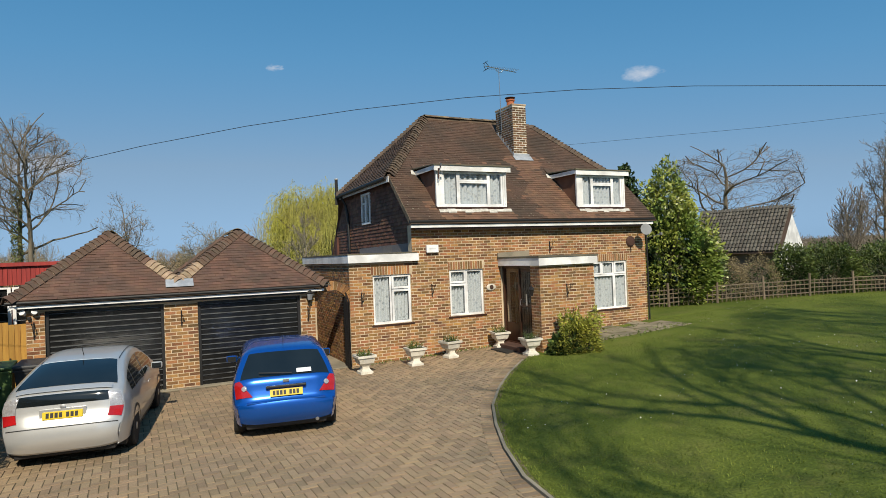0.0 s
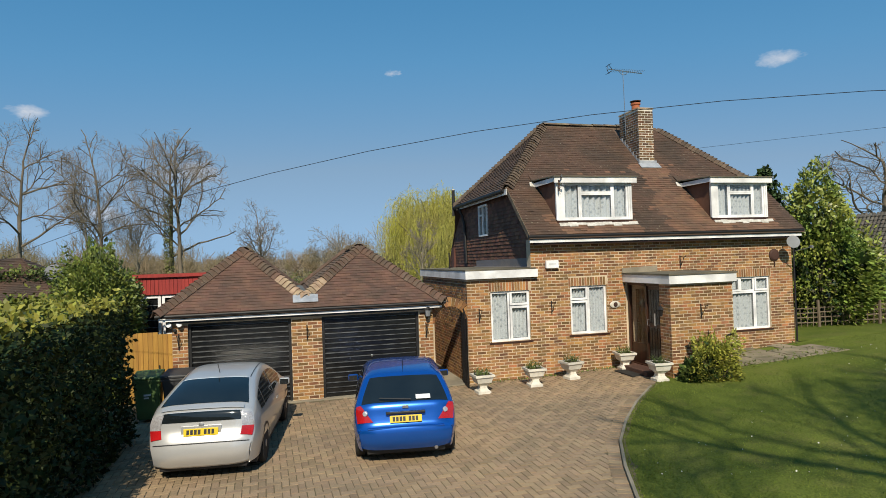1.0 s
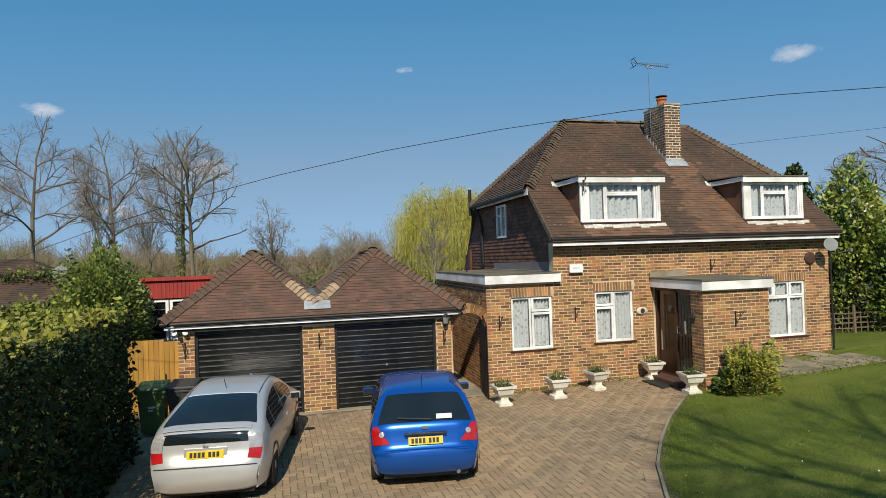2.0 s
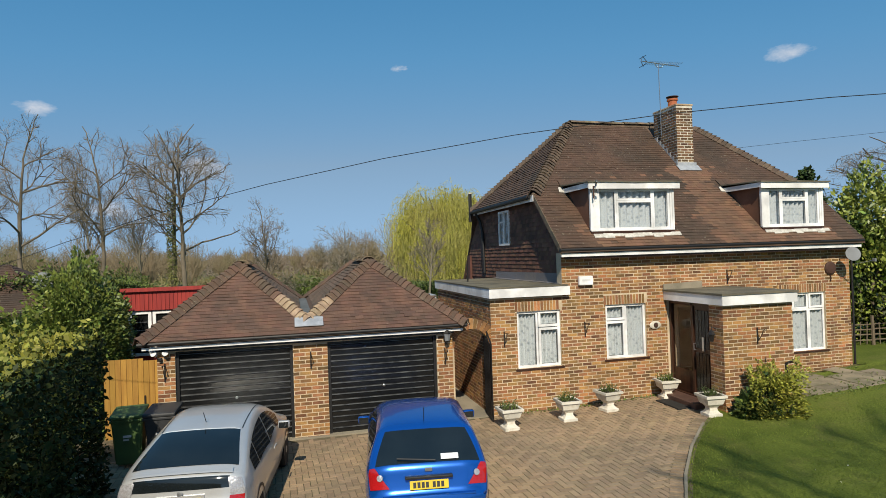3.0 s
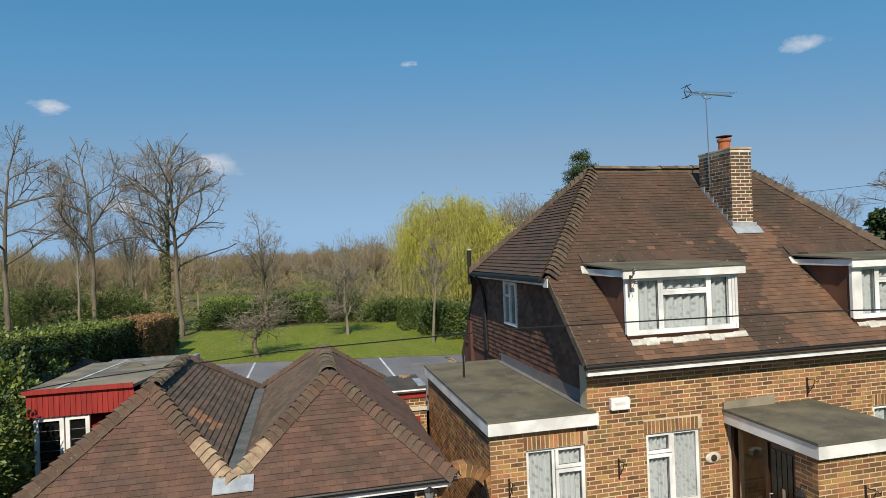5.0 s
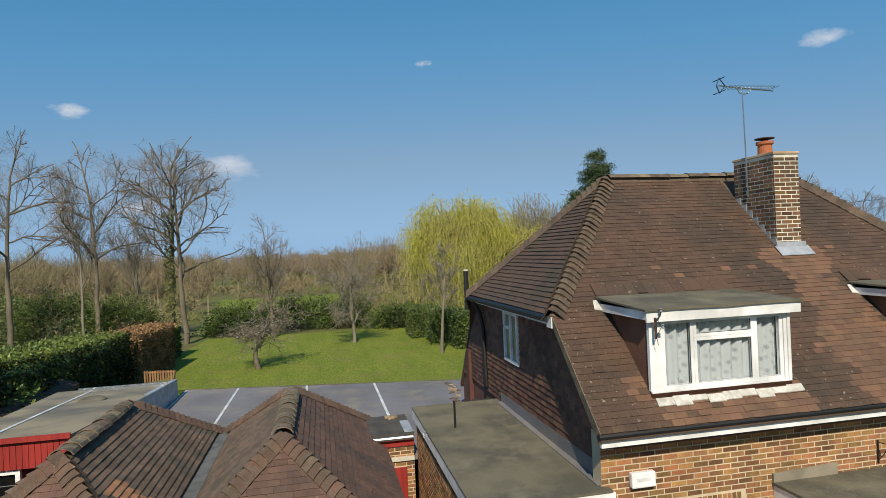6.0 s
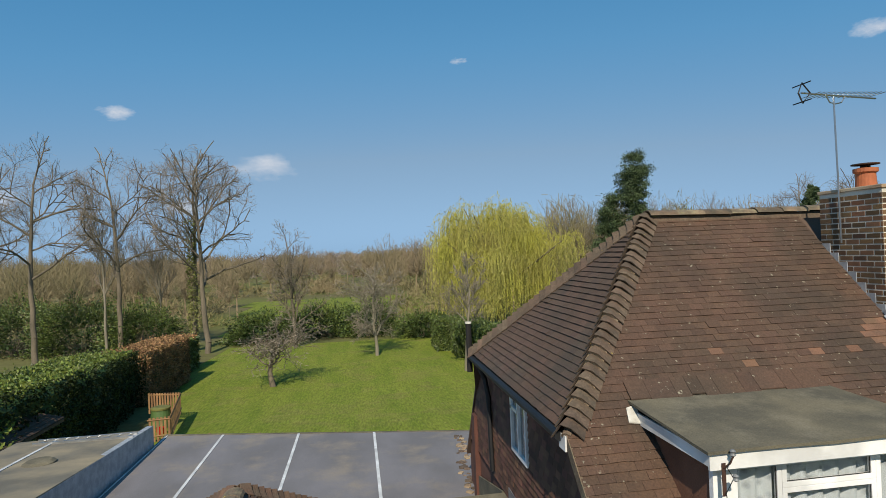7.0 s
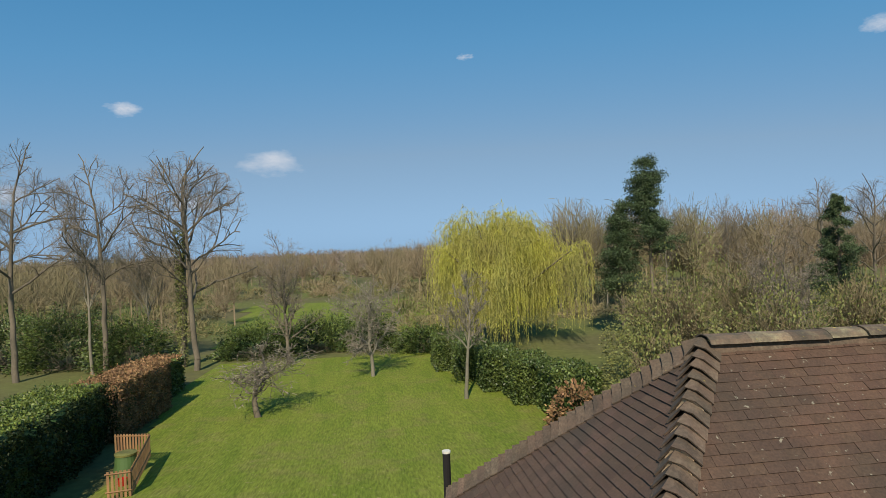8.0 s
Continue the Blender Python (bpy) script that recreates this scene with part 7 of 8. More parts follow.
def hedge(name, label, x0, x1, y0, y1, h, n, size, material, seed, top_material=None, z0=None, wander=0.25, bend=None):
    """A clipped hedge along y: a dense core with leaves all over its top and sides."""
    t = thing(name, label, "hedge")
    rng_ = np.random.default_rng(seed)
    lie = garden if y0 > 29 else lambda x, y: (x, y)
    gz = lambda x, y: ground_z(*lie(x, y)) if z0 is None else z0
    wob = lambda y, z, k: wander * noise.noise(Vector((y * 0.55, z * 0.9, seed + k))) + 0.4 * wander * noise.noise(Vector((y * 1.9, z * 2.2, seed + k)))
    vs, fs = [], []
    ny = max(6, int((y1 - y0) / 0.5))
    prof = [(0.12, 0.0), (0.04, 0.5), (0.06, 0.86), (0.25, 0.93), (0.75, 0.93), (0.94, 0.86), (0.96, 0.5), (0.88, 0.0)]
    for j in range(ny + 1):
        y = y0 + 0.2 + (y1 - y0 - 0.4) * j / ny
        for k, (u, w_) in enumerate(prof):
            x = x0 + 0.12 + (x1 - x0 - 0.24) * u
            vs.append((x + wob(y, w_ * h, 0) * (0.6 if k > 3 else -0.6), y, gz(x, y) - 0.05 + w_ * (h + 0.6 * wob(y, 0, 5))))
    m = len(prof)
    for j in range(ny):
        for k in range(m - 1):
            fs.append((j * m + k, j * m + k + 1, (j + 1) * m + k + 1, (j + 1) * m + k))
    fs += [tuple(range(m)), tuple(ny * m + k for k in range(m))[::-1]]
    bend = bend or (lambda y: 0.0)
    vs = [(*lie(x + bend(y), y), z) for x, y, z in vs]
    # dark core, coloured for the shade between the hedge's leaves
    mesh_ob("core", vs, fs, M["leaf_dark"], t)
    areas = np.array([(y1 - y0) * h, (y1 - y0) * h, (y1 - y0) * (x1 - x0), (x1 - x0) * h, (x1 - x0) * h])
    pick = rng_.choice(5, n, p=areas / areas.sum())
    low_pts, top_pts = [], []
    for f in pick:
        y, z, x = rng_.uniform(y0, y1), h * rng_.uniform(0.02, 1.0), rng_.uniform(x0, x1)
        inn = abs(rng_.normal(0, 0.07))
        hh = h + 0.6 * wob(y, 0, 5)
        if f == 0:
            p = (x0 - wob(y, z, 0) * 0.6 + inn, y, z)
        elif f == 1:
            p = (x1 + wob(y, z, 0) * 0.6 - inn, y, z)
        elif f == 2:
            p = (x, y, hh + 0.12 * noise.noise(Vector((x * 1.3, y * 1.3, seed))) - inn + (rng_.exponential(0.06)))
        else:
            p = (x, (y0 if f == 3 else y1) + rng_.normal(0, 0.08), z)
        p = (*lie(p[0] + bend(p[1]), p[1]), p[2] + gz(p[0], p[1]))
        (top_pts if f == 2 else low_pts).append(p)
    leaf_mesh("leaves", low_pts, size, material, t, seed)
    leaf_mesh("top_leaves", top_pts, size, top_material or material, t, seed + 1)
    return t


# light top leaves over near-black sides: sun and shade painted into the leaf colours
hedge("drive_hedge", "tall clipped evergreen hedge along the driveway, golden top leaves, sides coloured as shaded", -7.2, -3.0, 1.0, 14.2, 2.45, 66000, 0.05, M["leaf_shaded"], 3, M["leaf_gold"])
bush("bay_laurel", "large glossy laurel behind the hedge", "shrub", -4.95, 19.3, 1.1, 1.8, 3.45, 24000, 0.05, M["leaf_laurel"], 11)
bush("bay_laurel", "large glossy laurel behind the hedge", "shrub", -5.8, 22.8, 1.0, 1.6, 3.5, 14000, 0.065, M["leaf_laurel"], 12)
bush("bay_laurel", "bushy evergreen beside the annexe", "shrub", -8.0, 25.6, 1.6, 2.6, 2.3, 9000, 0.09, M["leaf_laurel"], 13)
bush("bay_laurel", "bushy evergreen beside the annexe", "shrub", -8.9, 30.5, 2.2, 3.2, 2.6, 9000, 0.09, M["leaf_laurel"], 14)
# here too the sides' shade is in the leaf colour, under a lighter top
hedge("garden_hedge", "clipped hedge along the rear garden, its sides coloured as shaded", -13.0, -9.4, 30.5, 52.5, 3.3, 44000, 0.07, M["leaf_shaded"], 15, M["leaf_laurel"], wander=0.7, bend=lambda y: -0.16 * max(0.0, y - 38))
hedge("beech_hedge", "clipped beech hedge still holding its brown leaves", -14.2, -11.3, 53.2, 62, 3.1, 26000, 0.07, M["leaf_brown"], 16, M["leaf_brown"])
hedge("end_hedge", "clipped green and brown hedge at the garden's far corner", -15.4, -12.6, 62.5, 69, 2.6, 9000, 0.11, M["leaf"], 17, M["leaf_brown"])
# laurel hedge along the garden's other side, in lengths that follow the boundary
for i in range(5):
    y = 50.5 + i * 4.8
    x = 14.9 - i * 1.42
    hedge("laurel_hedge", "clipped dark green laurel hedge bounding the lawn", x, x + 3.0, y, y + 5.2, 2.55, 14000, 0.085, M["leaf"], 21 + i)
bush("dry_shrub", "dry brown shrub at the hedge's end", "shrub", 15.4, 48.3, 1.3, 1.3, 2.3, 1800, 0.12, M["leaf_brown"], 27)
for i, (x, y, rx, h) in enumerate(((20, 47, 2.5, 5.0), (23.5, 52, 3.2, 8.0), (18.6, 43.5, 1.8, 3.5), (27, 47, 3, 7.0), (30, 56, 4, 9), (36, 52, 4, 7.5), (25, 60, 3, 7), (42, 60, 5, 7), (19.5, 38, 2.2, 4.2))):
    x, y, h = *garden(x, y), h * 0.88
    sc = thing("scrub_tree", "twiggy scrub tree coming into olive leaf", "shrub", group="scrub beside the garden")
    p, d = lump_points(6000, x, y, rx, rx, h, ground_z(x, y), 40 + i, 0.0, 0.5)
    leaf_mesh("leaves", p, 0.085, M["ivy"], sc, 40 + i)
    tw = grow(140 + i, h * 0.95, 0.10, 3, 0.6, fork=2, up=0.08, stems=4, clear=0.1, minr=0.016)
    ob = stick_mesh("stem_cluster", [s for lv in tw for s in lv], 2, M["twig_brown"], sc)
    ob.matrix_local = pose(x, y, ground_z(x, y))


def conifer(name, label, x, y, h, r, n, size, seed, material, bare_=0.12):
    """A conifer: tiers of drooping boughs on a straight trunk."""
    rnd = random.Random(seed)
    t = thing(name, label, "tree", (x, y, ground_z(x, y) - 0.1))
    stick_mesh("trunk", [(0, 0, 0, 0, 0, h * 0.6, h * 0.018, h * 0.01), (0, 0, h * 0.6, 0, 0, h, h * 0.01, 0.01)], 7, M["bark"], t)
    boughs, pts = [], []
    count = int(h * 7)
    for i in range(count):
        f = rnd.random() ** 0.9
        z = h * (bare_ + (1 - bare_) * f)
        a = rnd.uniform(0, 6.28)
        ln = r * (1 - f) ** 0.75 * rnd.uniform(0.6, 1.15) + 0.15
        e = Vector((math.cos(a) * ln, math.sin(a) * ln, z - ln * rnd.uniform(-0.15, 0.3)))
        boughs.append((0, 0, z, *e, 0.05, 0.012))
        for _ in range(n // count):
            k = rnd.uniform(0.2, 1.05)
            q = Vector((0, 0, z)).lerp(e, k) + Vector((rnd.gauss(0, .13), rnd.gauss(0, .13), rnd.gauss(-0.02, .16))) * (0.4 + ln * 0.45)
            pts.append(q)
    stick_mesh("bough_frame", boughs, 4, M["bark"], t)
    leaf_mesh("foliage", pts, size, material, t, seed, droop=0.4)
    return t


def pine(label, x, y, h, r, seed, clear, material):
    """A pine: a bare lower trunk and ragged plates of needles with sky between them."""
    rnd = random.Random(seed)
    t = thing("scots_pine", label, "tree", (x, y, ground_z(x, y) - 0.1))
    lean = Vector((rnd.uniform(-0.05, 0.05), 0, 1))
    stick_mesh("trunk", [(*(lean * h * i / 6), *(lean * h * (i + 1) / 6), 0.28 * (1 - i / 6.5), 0.28 * (1 - (i + 1) / 6.5)) for i in range(6)], 7, M["bark"], t)
    boughs, pts = [], []
    for i in range(int(h * 4.6)):
        f = rnd.random()
        z = h * (clear + (1 - clear) * f)
        a = rnd.uniform(0, 6.28)
        ln = r * (0.16 + 0.84 * (1 - f) ** 0.7) * rnd.uniform(0.5, 1.15)
        p = lean * z
        e = p + Vector((math.cos(a) * ln, math.sin(a) * ln, ln * rnd.uniform(0.0, 0.45)))
        boughs.append((*p, *e, 0.06, 0.02))
        for c in range(4):
            m = p.lerp(e, 0.45 + 0.2 * c) + Vector((rnd.gauss(0, .3), rnd.gauss(0, .3), rnd.gauss(0.1, .15)))
            for _ in range(85):
                pts.append(m + Vector((rnd.gauss(0, .30), rnd.gauss(0, .30), rnd.gauss(0, .20))))
    stick_mesh("bough_frame", boughs, 4, M["bark"], t)
    leaf_mesh("foliage", pts, 0.075, material, t, seed, aspect=3.6)
    return t


M["needle"] = mat("needle", (0.075, 0.105, 0.042), 0.6, vary=0.3, fine=3, col2=(0.048, 0.072, 0.030), scale=0.8, island=0.45, spec=0.3)
pine("tall dark pine with an open ragged crown", 35.2, 75, 18.6, 3.0, 3, 0.46, M["needle"])
pine("smaller dark pine leaning beside the tall one", 32.2, 76, 14.4, 2.2, 4, 0.30, M["needle"])
conifer("spruce", "narrow green spruce among leafless trees", 46.0, 62, 13.4, 3.7, 60000, 0.075, 5, M["needle"], 0.03)
conifer("spruce", "dark conifer behind the evergreen magnolia", 17.6, 21.4, 5.6, 1.0, 6000, 0.10, 6, M["leaf_dark"], 0.05)
# evergreen magnolia beside the house
mg = thing("magnolia_tree", "bushy evergreen tree with large glossy light-green leaves", "tree")
p1, d1 = lump_points(11500, 17.6, 19.0, 1.75, 1.6, 2.5, 2.0, 51, 0.75, 0.3)
p2, d2 = lump_points(4200, 17.3, 19.0, 1.05, 1.0, 2.4, 3.4, 52, 0.1, 0.3)
leaf_mesh("leaves", np.vstack([p1, p2]), 0.078, M["leaf_light"], mg, 51, normals=np.vstack([d1, d2]), aspect=2.2)
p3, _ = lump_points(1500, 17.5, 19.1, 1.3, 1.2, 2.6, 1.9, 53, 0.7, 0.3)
# dark filling leaves carry the crown's inner shade in their colour
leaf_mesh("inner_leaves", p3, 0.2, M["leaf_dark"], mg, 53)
stick_mesh("trunk", [(17.5, 19.0, 0.6, 17.5, 19.0, 3.6, 0.11, 0.07)] + [(17.5, 19.0, 1.2 + 0.15 * i, 17.5 + 1.2 * math.cos(i * 2.1), 19 + 1.1 * math.sin(i * 2.1), 2.2 + 0.17 * i, 0.05, 0.02) for i in range(14)], 6, M["bark"], mg)
# shrubs behind the lattice fence
for i, (x, y, rx, h, m_, n) in enumerate(((19.2, 18.2, 1.2, 1.7, "leaf_brown", 3200), (20.6, 17.6, 0.9, 1.6, "leaf_brown", 1500), (22.3, 17.4, 1.0, 1.9, "leaf", 3500), (24.0, 17.0, 1.5, 2.0, "leaf", 5000), (26.4, 16.2, 1.8, 1.9, "leaf", 6000), (29.5, 15.0, 2.2, 1.9, "leaf", 6000), (14.6, 21.5, 1.2, 1.2, "leaf_dark", 3000), (15.2, 19.0, 0.9, 0.8, "leaf", 2500), (33, 14, 2.4, 2.2, "leaf", 5000))):
    bush("border_shrub", "dry twiggy shrub by the fence" if m_ == "leaf_brown" else "dark green shrub behind the lattice fence", "shrub", x, y, rx, rx * 0.8, h, n * 3 if m_ == "leaf_brown" else n * 2, 0.026 if m_ == "leaf_brown" else 0.05, M["twig_brown"] if m_ == "leaf_brown" else M[m_], 60 + i, group="shrubs along the fence")
for i, (x, y, rx, h) in enumerate(((48, 30, 3, 5.5), (52, 27, 3.5, 6.5), (43, 33, 3, 5), (57, 24, 3, 6))):
    tw = grow(160 + i, h * 1.1, 0.14, 3, 0.5, fork=2, up=0.12, stems=2, clear=0.15, minr=0.014)
    bare_tree("thicket_tree", tw, "leafless reddish thicket beyond the neighbour's garden", M["twig"], (x, y), group="thicket beyond the neighbour")

# woodland beyond the gardens: one mass of leafless trees
rng = np.random.default_rng(77)
base = []
for k in range(5):
    hw, n = 12.0, 430
    d = rng.normal(size=(n, 3))
    d /= np.linalg.norm(d, axis=1)[:, None]
    lump = np.array([0.88 + 0.35 * noise.noise(Vector(v * 1.7) + Vector((k * 9, 0, 0))) for v in d])[:, None]
    tip = d * lump * rng.uniform(0.35, 1, (n, 1)) ** 0.6 * [0.30 * hw, 0.30 * hw, 0.36 * hw] + [0, 0, 0.62 * hw]
    way = tip - [0, 0, 0.40 * hw]
    way /= np.linalg.norm(way, axis=1)[:, None]
    way += rng.normal(0, 0.45, (n, 3))
    foot = tip - way * rng.uniform(0.5, 1.5, (n, 1))
    twigs = np.hstack([foot, tip, np.full((n, 1), 0.026), np.full((n, 1), 0.016)])
    boughs = np.hstack([np.tile([0, 0, 0.34 * hw], (26, 1)) + rng.normal(0, 0.25, (26, 3)), tip[:26], np.full((26, 1), 0.055), np.full((26, 1), 0.025)])
    base.append(np.vstack([twigs, boughs, [[0, 0, -0.3, 0, 0, 0.6 * hw, 0.15, 0.08]]]))
chunks = []
for i in range(460):
    y = 100 + 190 * rng.random() ** 1.4
    x = rng.uniform(-0.62, 0.95) * y
    if -0.14 * y < x < 0.06 * y and y < 165:
        continue
    b = base[i % 5].copy()
    s = rng.uniform(0.7, 1.15) * (1.0 + 0.45 * smoothstep((x / y - 0.08) / 0.2))
    a = rng.uniform(0, 6.28)
    R = np.array([[math.cos(a), -math.sin(a), 0], [math.sin(a), math.cos(a), 0], [0, 0, 1]]) * s
    b[:, :3], b[:, 3:6] = b[:, :3] @ R.T + [x, y, ground_z(x, y)], b[:, 3:6] @ R.T + [x, y, ground_z(x, y)]
    b[:, 6:] *= s * (0.8 + (y - 100) / 200)
    chunks.append(b)
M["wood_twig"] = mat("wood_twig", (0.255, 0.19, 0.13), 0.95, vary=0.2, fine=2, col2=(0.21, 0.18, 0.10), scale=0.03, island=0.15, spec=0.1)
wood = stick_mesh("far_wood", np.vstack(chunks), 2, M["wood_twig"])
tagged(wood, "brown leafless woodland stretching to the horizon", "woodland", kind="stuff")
# undergrowth of the wood
M["brush"] = mat("brush", (0.25, 0.195, 0.115), 0.95, vary=0.15, fine=2, col2=(0.19, 0.18, 0.075), scale=0.05, island=0.12, spec=0.1)
pts = []
for i in range(330):
    y = 88 + 180 * rng.random() ** 1.3
    x = rng.uniform(-0.65, 0.95) * y
    if -0.16 * y < x < 0.09 * y and y < 150:
        continue
    n = 280
    r, h = rng.uniform(2, 5), rng.uniform(1.2, 4.0)
    d = rng.normal(size=(n, 3))
    d[:, 2] = np.abs(d[:, 2])
    d /= np.linalg.norm(d, axis=1)[:, None]
    p = d * rng.uniform(0.5, 1, (n, 1)) * [r, r, h] + [x, y, ground_z(x, y) - 0.2]
    q = p + (d + rng.normal(0, 0.6, (n, 3))) * rng.uniform(0.25, 0.7, (n, 1))
    w_ = rng.uniform(0.04, 0.09, (n, 1)) * y / 130
    pts.append(np.hstack([p, q, w_, w_ * 0.6]))
tagged(stick_mesh("undergrowth", np.vstack(pts), 2, M["brush"]), "brown and olive undergrowth below the woodland", "undergrowth", kind="stuff")
# far tree line: crowds of leafless tops
segs = []
for i in range(900):
    y = rng.uniform(250, 700)
    x = rng.uniform(-0.8, 1.9) * y
    n = 210
    r, hh = rng.uniform(8, 18), rng.uniform(6, 10.5)
    d = rng.normal(size=(n, 3))
    d[:, 2] = np.abs(d[:, 2])
    d /= np.linalg.norm(d, axis=1)[:, None]
    p = d * rng.uniform(0.45, 1, (n, 1)) * [r, r, hh] + [x, y, ground_z(x, y) + 0.008 * (y - 260)]
    q = p + (d * 0.8 + rng.normal(0, 0.7, (n, 3)) + [0, 0, 0.25]) * rng.uniform(0.6, 1.4, (n, 1))
    w_ = rng.uniform(0.10, 0.20, (n, 1)) * (0.5 + y / 600)
    segs.append(np.hstack([p, q, w_, w_ * 0.5]))
# greyed brown: the haze of distance is mixed into this colour
M["haze_brush"] = mat("haze_brush", (0.225, 0.178, 0.145), 0.95, vary=0.1, fine=2, col2=(0.20, 0.165, 0.125), scale=0.03, island=0.06, spec=0.1)
tagged(stick_mesh("far_tree_line", np.vstack(segs), 2, M["haze_brush"]), "brown tree line along the horizon", "woodland", kind="stuff")
for x, y, rx, h, n in ((-22, 79, 3.5, 4.8, 5000), (-30, 82, 5, 5.5, 6000), (-38, 84, 5, 5.5, 5000), (-10, 83, 4, 3.2, 4000), (-3.5, 86, 4, 3.4, 4000), (3, 84, 3, 3.6, 3500), (-47, 88, 6, 6, 5000), (9, 80, 3, 2.6, 3000)):
    bush("holly_thicket", "dark evergreen thicket under the tall trees", "shrub", x, y + 3, rx, 2.5, h, n * 2, 0.11, M["leaf"], int(abs(x) * 7 + y), group="thicket at the garden's end", rough=0.5)
meadow = sheet("meadow", -30, 22, 95, 165, 3.0, 0.0, M["lawn_rear"], "green meadow seen between the trees", "meadow", lambda x, y: -0.17 * y < x < 0.09 * y, lie=garden)

# ---- things about the house ----
def urn_planter(x, y, seed):
    """A square white stone planter on a waisted foot, with daffodil leaves."""
    z = ground_z(x, y)
    t = thing("stone_planter", "white square stone planter with sprouting green bulbs", "planter", (x, y, z - 0.01), random.Random(seed).uniform(-8, 8), group="planters along the front wall")
    bm = lathe(bmesh.new(), [(0.15, 0), (0.15, 0.06), (0.12, 0.075), (0.085, 0.12), (0.08, 0.17), (0.11, 0.21), (0.16, 0.25), (0.195, 0.37), (0.225, 0.38), (0.225, 0.43), (0.185, 0.43), (0.185, 0.40)], square=True)
    part("bowl", bm, M["stone_white"], t)
    part("soil", boxed(-0.185, 0.185, -0.185, 0.185, 0.395, 0.412), M["soil"], t)
    rnd = random.Random(seed)
    blades = []
    for i in range(46):
        p = Vector((rnd.uniform(-.15, .15), rnd.uniform(-.15, .15), 0.41))
        d = Vector((rnd.gauss(0, .35), rnd.gauss(0, .35), 1)).normalized()
        h = rnd.uniform(0.1, 0.26)
        q = p + d * h * 0.6
        e = q + (d + Vector((d.x, d.y, -0.5))).normalized() * h * 0.4
        blades += [(*p, *q, 0.007, 0.006), (*q, *e, 0.006, 0.002)]
    tagged(stick_mesh("leaves", blades, 3, M["leaf"], t), kind="stuff")
    part("plinth", boxed(-0.17, 0.17, -0.17, 0.17, -0.04, 0.0), M["brick"], t)
    return t


for i, (x, y) in enumerate(((3.92, 15.30), (5.22, 15.38), (6.30, 15.65), (7.92, 15.92), (7.88, 14.40))):
    urn_planter(x, y, 300 + i)

# hebe bush by the porch
bush("porch_bush", "yellow-green bush against the porch wall", "shrub", 9.0, 13.95, 0.60, 0.42, 0.92, 6000, 0.036, M["leaf_bush"], 310, rough=0.6)
bush("porch_bush", "low green tuft at the foot of the porch", "shrub", 8.5, 14.0, 0.3, 0.25, 0.42, 700, 0.05, M["leaf"], 311)

# stone slabs before the right-hand window
rnd = random.Random(9)
slabs = thing("slab_path", "mossy irregular stone slabs along the house wall", "path", kind="structure")
for i in range(7):
    for j in range(3):
        x, y = 10.12 + i * 0.47 + rnd.uniform(-.02, .02), 14.55 + j * 0.58 - i * 0.02
        if rnd.random() < 0.16:
            continue
        zs = [ground_z(x + a, y + b) for a, b in ((0, 0), (0.45, 0), (0.45, 0.57), (0, 0.57))]
        bm = prism(bmesh.new(), [(x + rnd.uniform(0, .02), y, zs[0]), (x + 0.45, y + rnd.uniform(0, .02), zs[1]), (x + 0.44, y + 0.57, zs[2]), (x, y + 0.56, zs[3])], (0, 0, 0.012 + rnd.uniform(0, .006)))
        part("slab", bm, M["slab"], slabs)

# alarm box, oval plaque, iron wall hooks
al = thing("alarm_box", "white plastic alarm box high on the brick wall", "alarm", (6.17, FRONT - 0.012, 3.03))
part("case", boxed(-0.17, 0.17, -0.09, 0.0, -0.10, 0.10, bevel=0.02), M["upvc"], al)
part("label", boxed(-0.10, 0.10, -0.094, -0.0905, -0.01, 0.03), M["white_line"], al)
pq = thing("wall_plaque", "oval stone plaque with a dark centre beside the porch", "plaque", (7.92, FRONT - 0.012, 1.93))
bm = lathe(bmesh.new(), [(0.14, 0), (0.15, 0.015), (0.115, 0.03), (0.05, 0.04)], sides=24)
ob = part("oval", bm, M["stone_white"], pq)
ob.matrix_local = pose(0, 0, 0, 90, 0, 0) @ Matrix.Diagonal((1, 0.62, 1, 1))
ob = part("centre", lathe(bmesh.new(), [(0.06, 0.04), (0.05, 0.055), (0.02, 0.06)], sides=16), M["rust"], pq)
ob.matrix_local = pose(0, 0, 0, 90, 0, 0)


def wall_hook(x, y, z, turn=0):
    t = thing("basket_bracket", "black wrought-iron hanging-basket bracket on the brickwork", "bracket", (x, y, z), turn, group="brackets on the walls")
    part("stay", boxed(-0.012, 0.012, -0.012, 0.0, -0.18, 0.16), M["iron"], t)
    part("arm", tube(bmesh.new(), [(0, -0.005, 0.12), (0.0, -0.16, 0.14), (0.0, -0.24, 0.12), (0, -0.25, 0.16)], 0.008, 6), M["iron"], t)
    part("scroll", tube(bmesh.new(), [(0, -0.005, -0.14), (0.0, -0.07, -0.06), (0.0, -0.14, 0.04), (0, -0.17, 0.12)], 0.007, 6), M["iron"], t)
    return t


for x, z in ((4.22, 1.85), (6.14, 1.95), (9.92, 2.98)):
    wall_hook(x, FRONT - 0.011, z)
wall_hook(9.05, PY0 - 0.011, 1.85)
wall_hook(0.12, GF - 0.011, 1.72)
wall_hook(-2.55, GF - 0.011, 1.68)
wall_hook(2.86, GF - 0.011, 1.60)

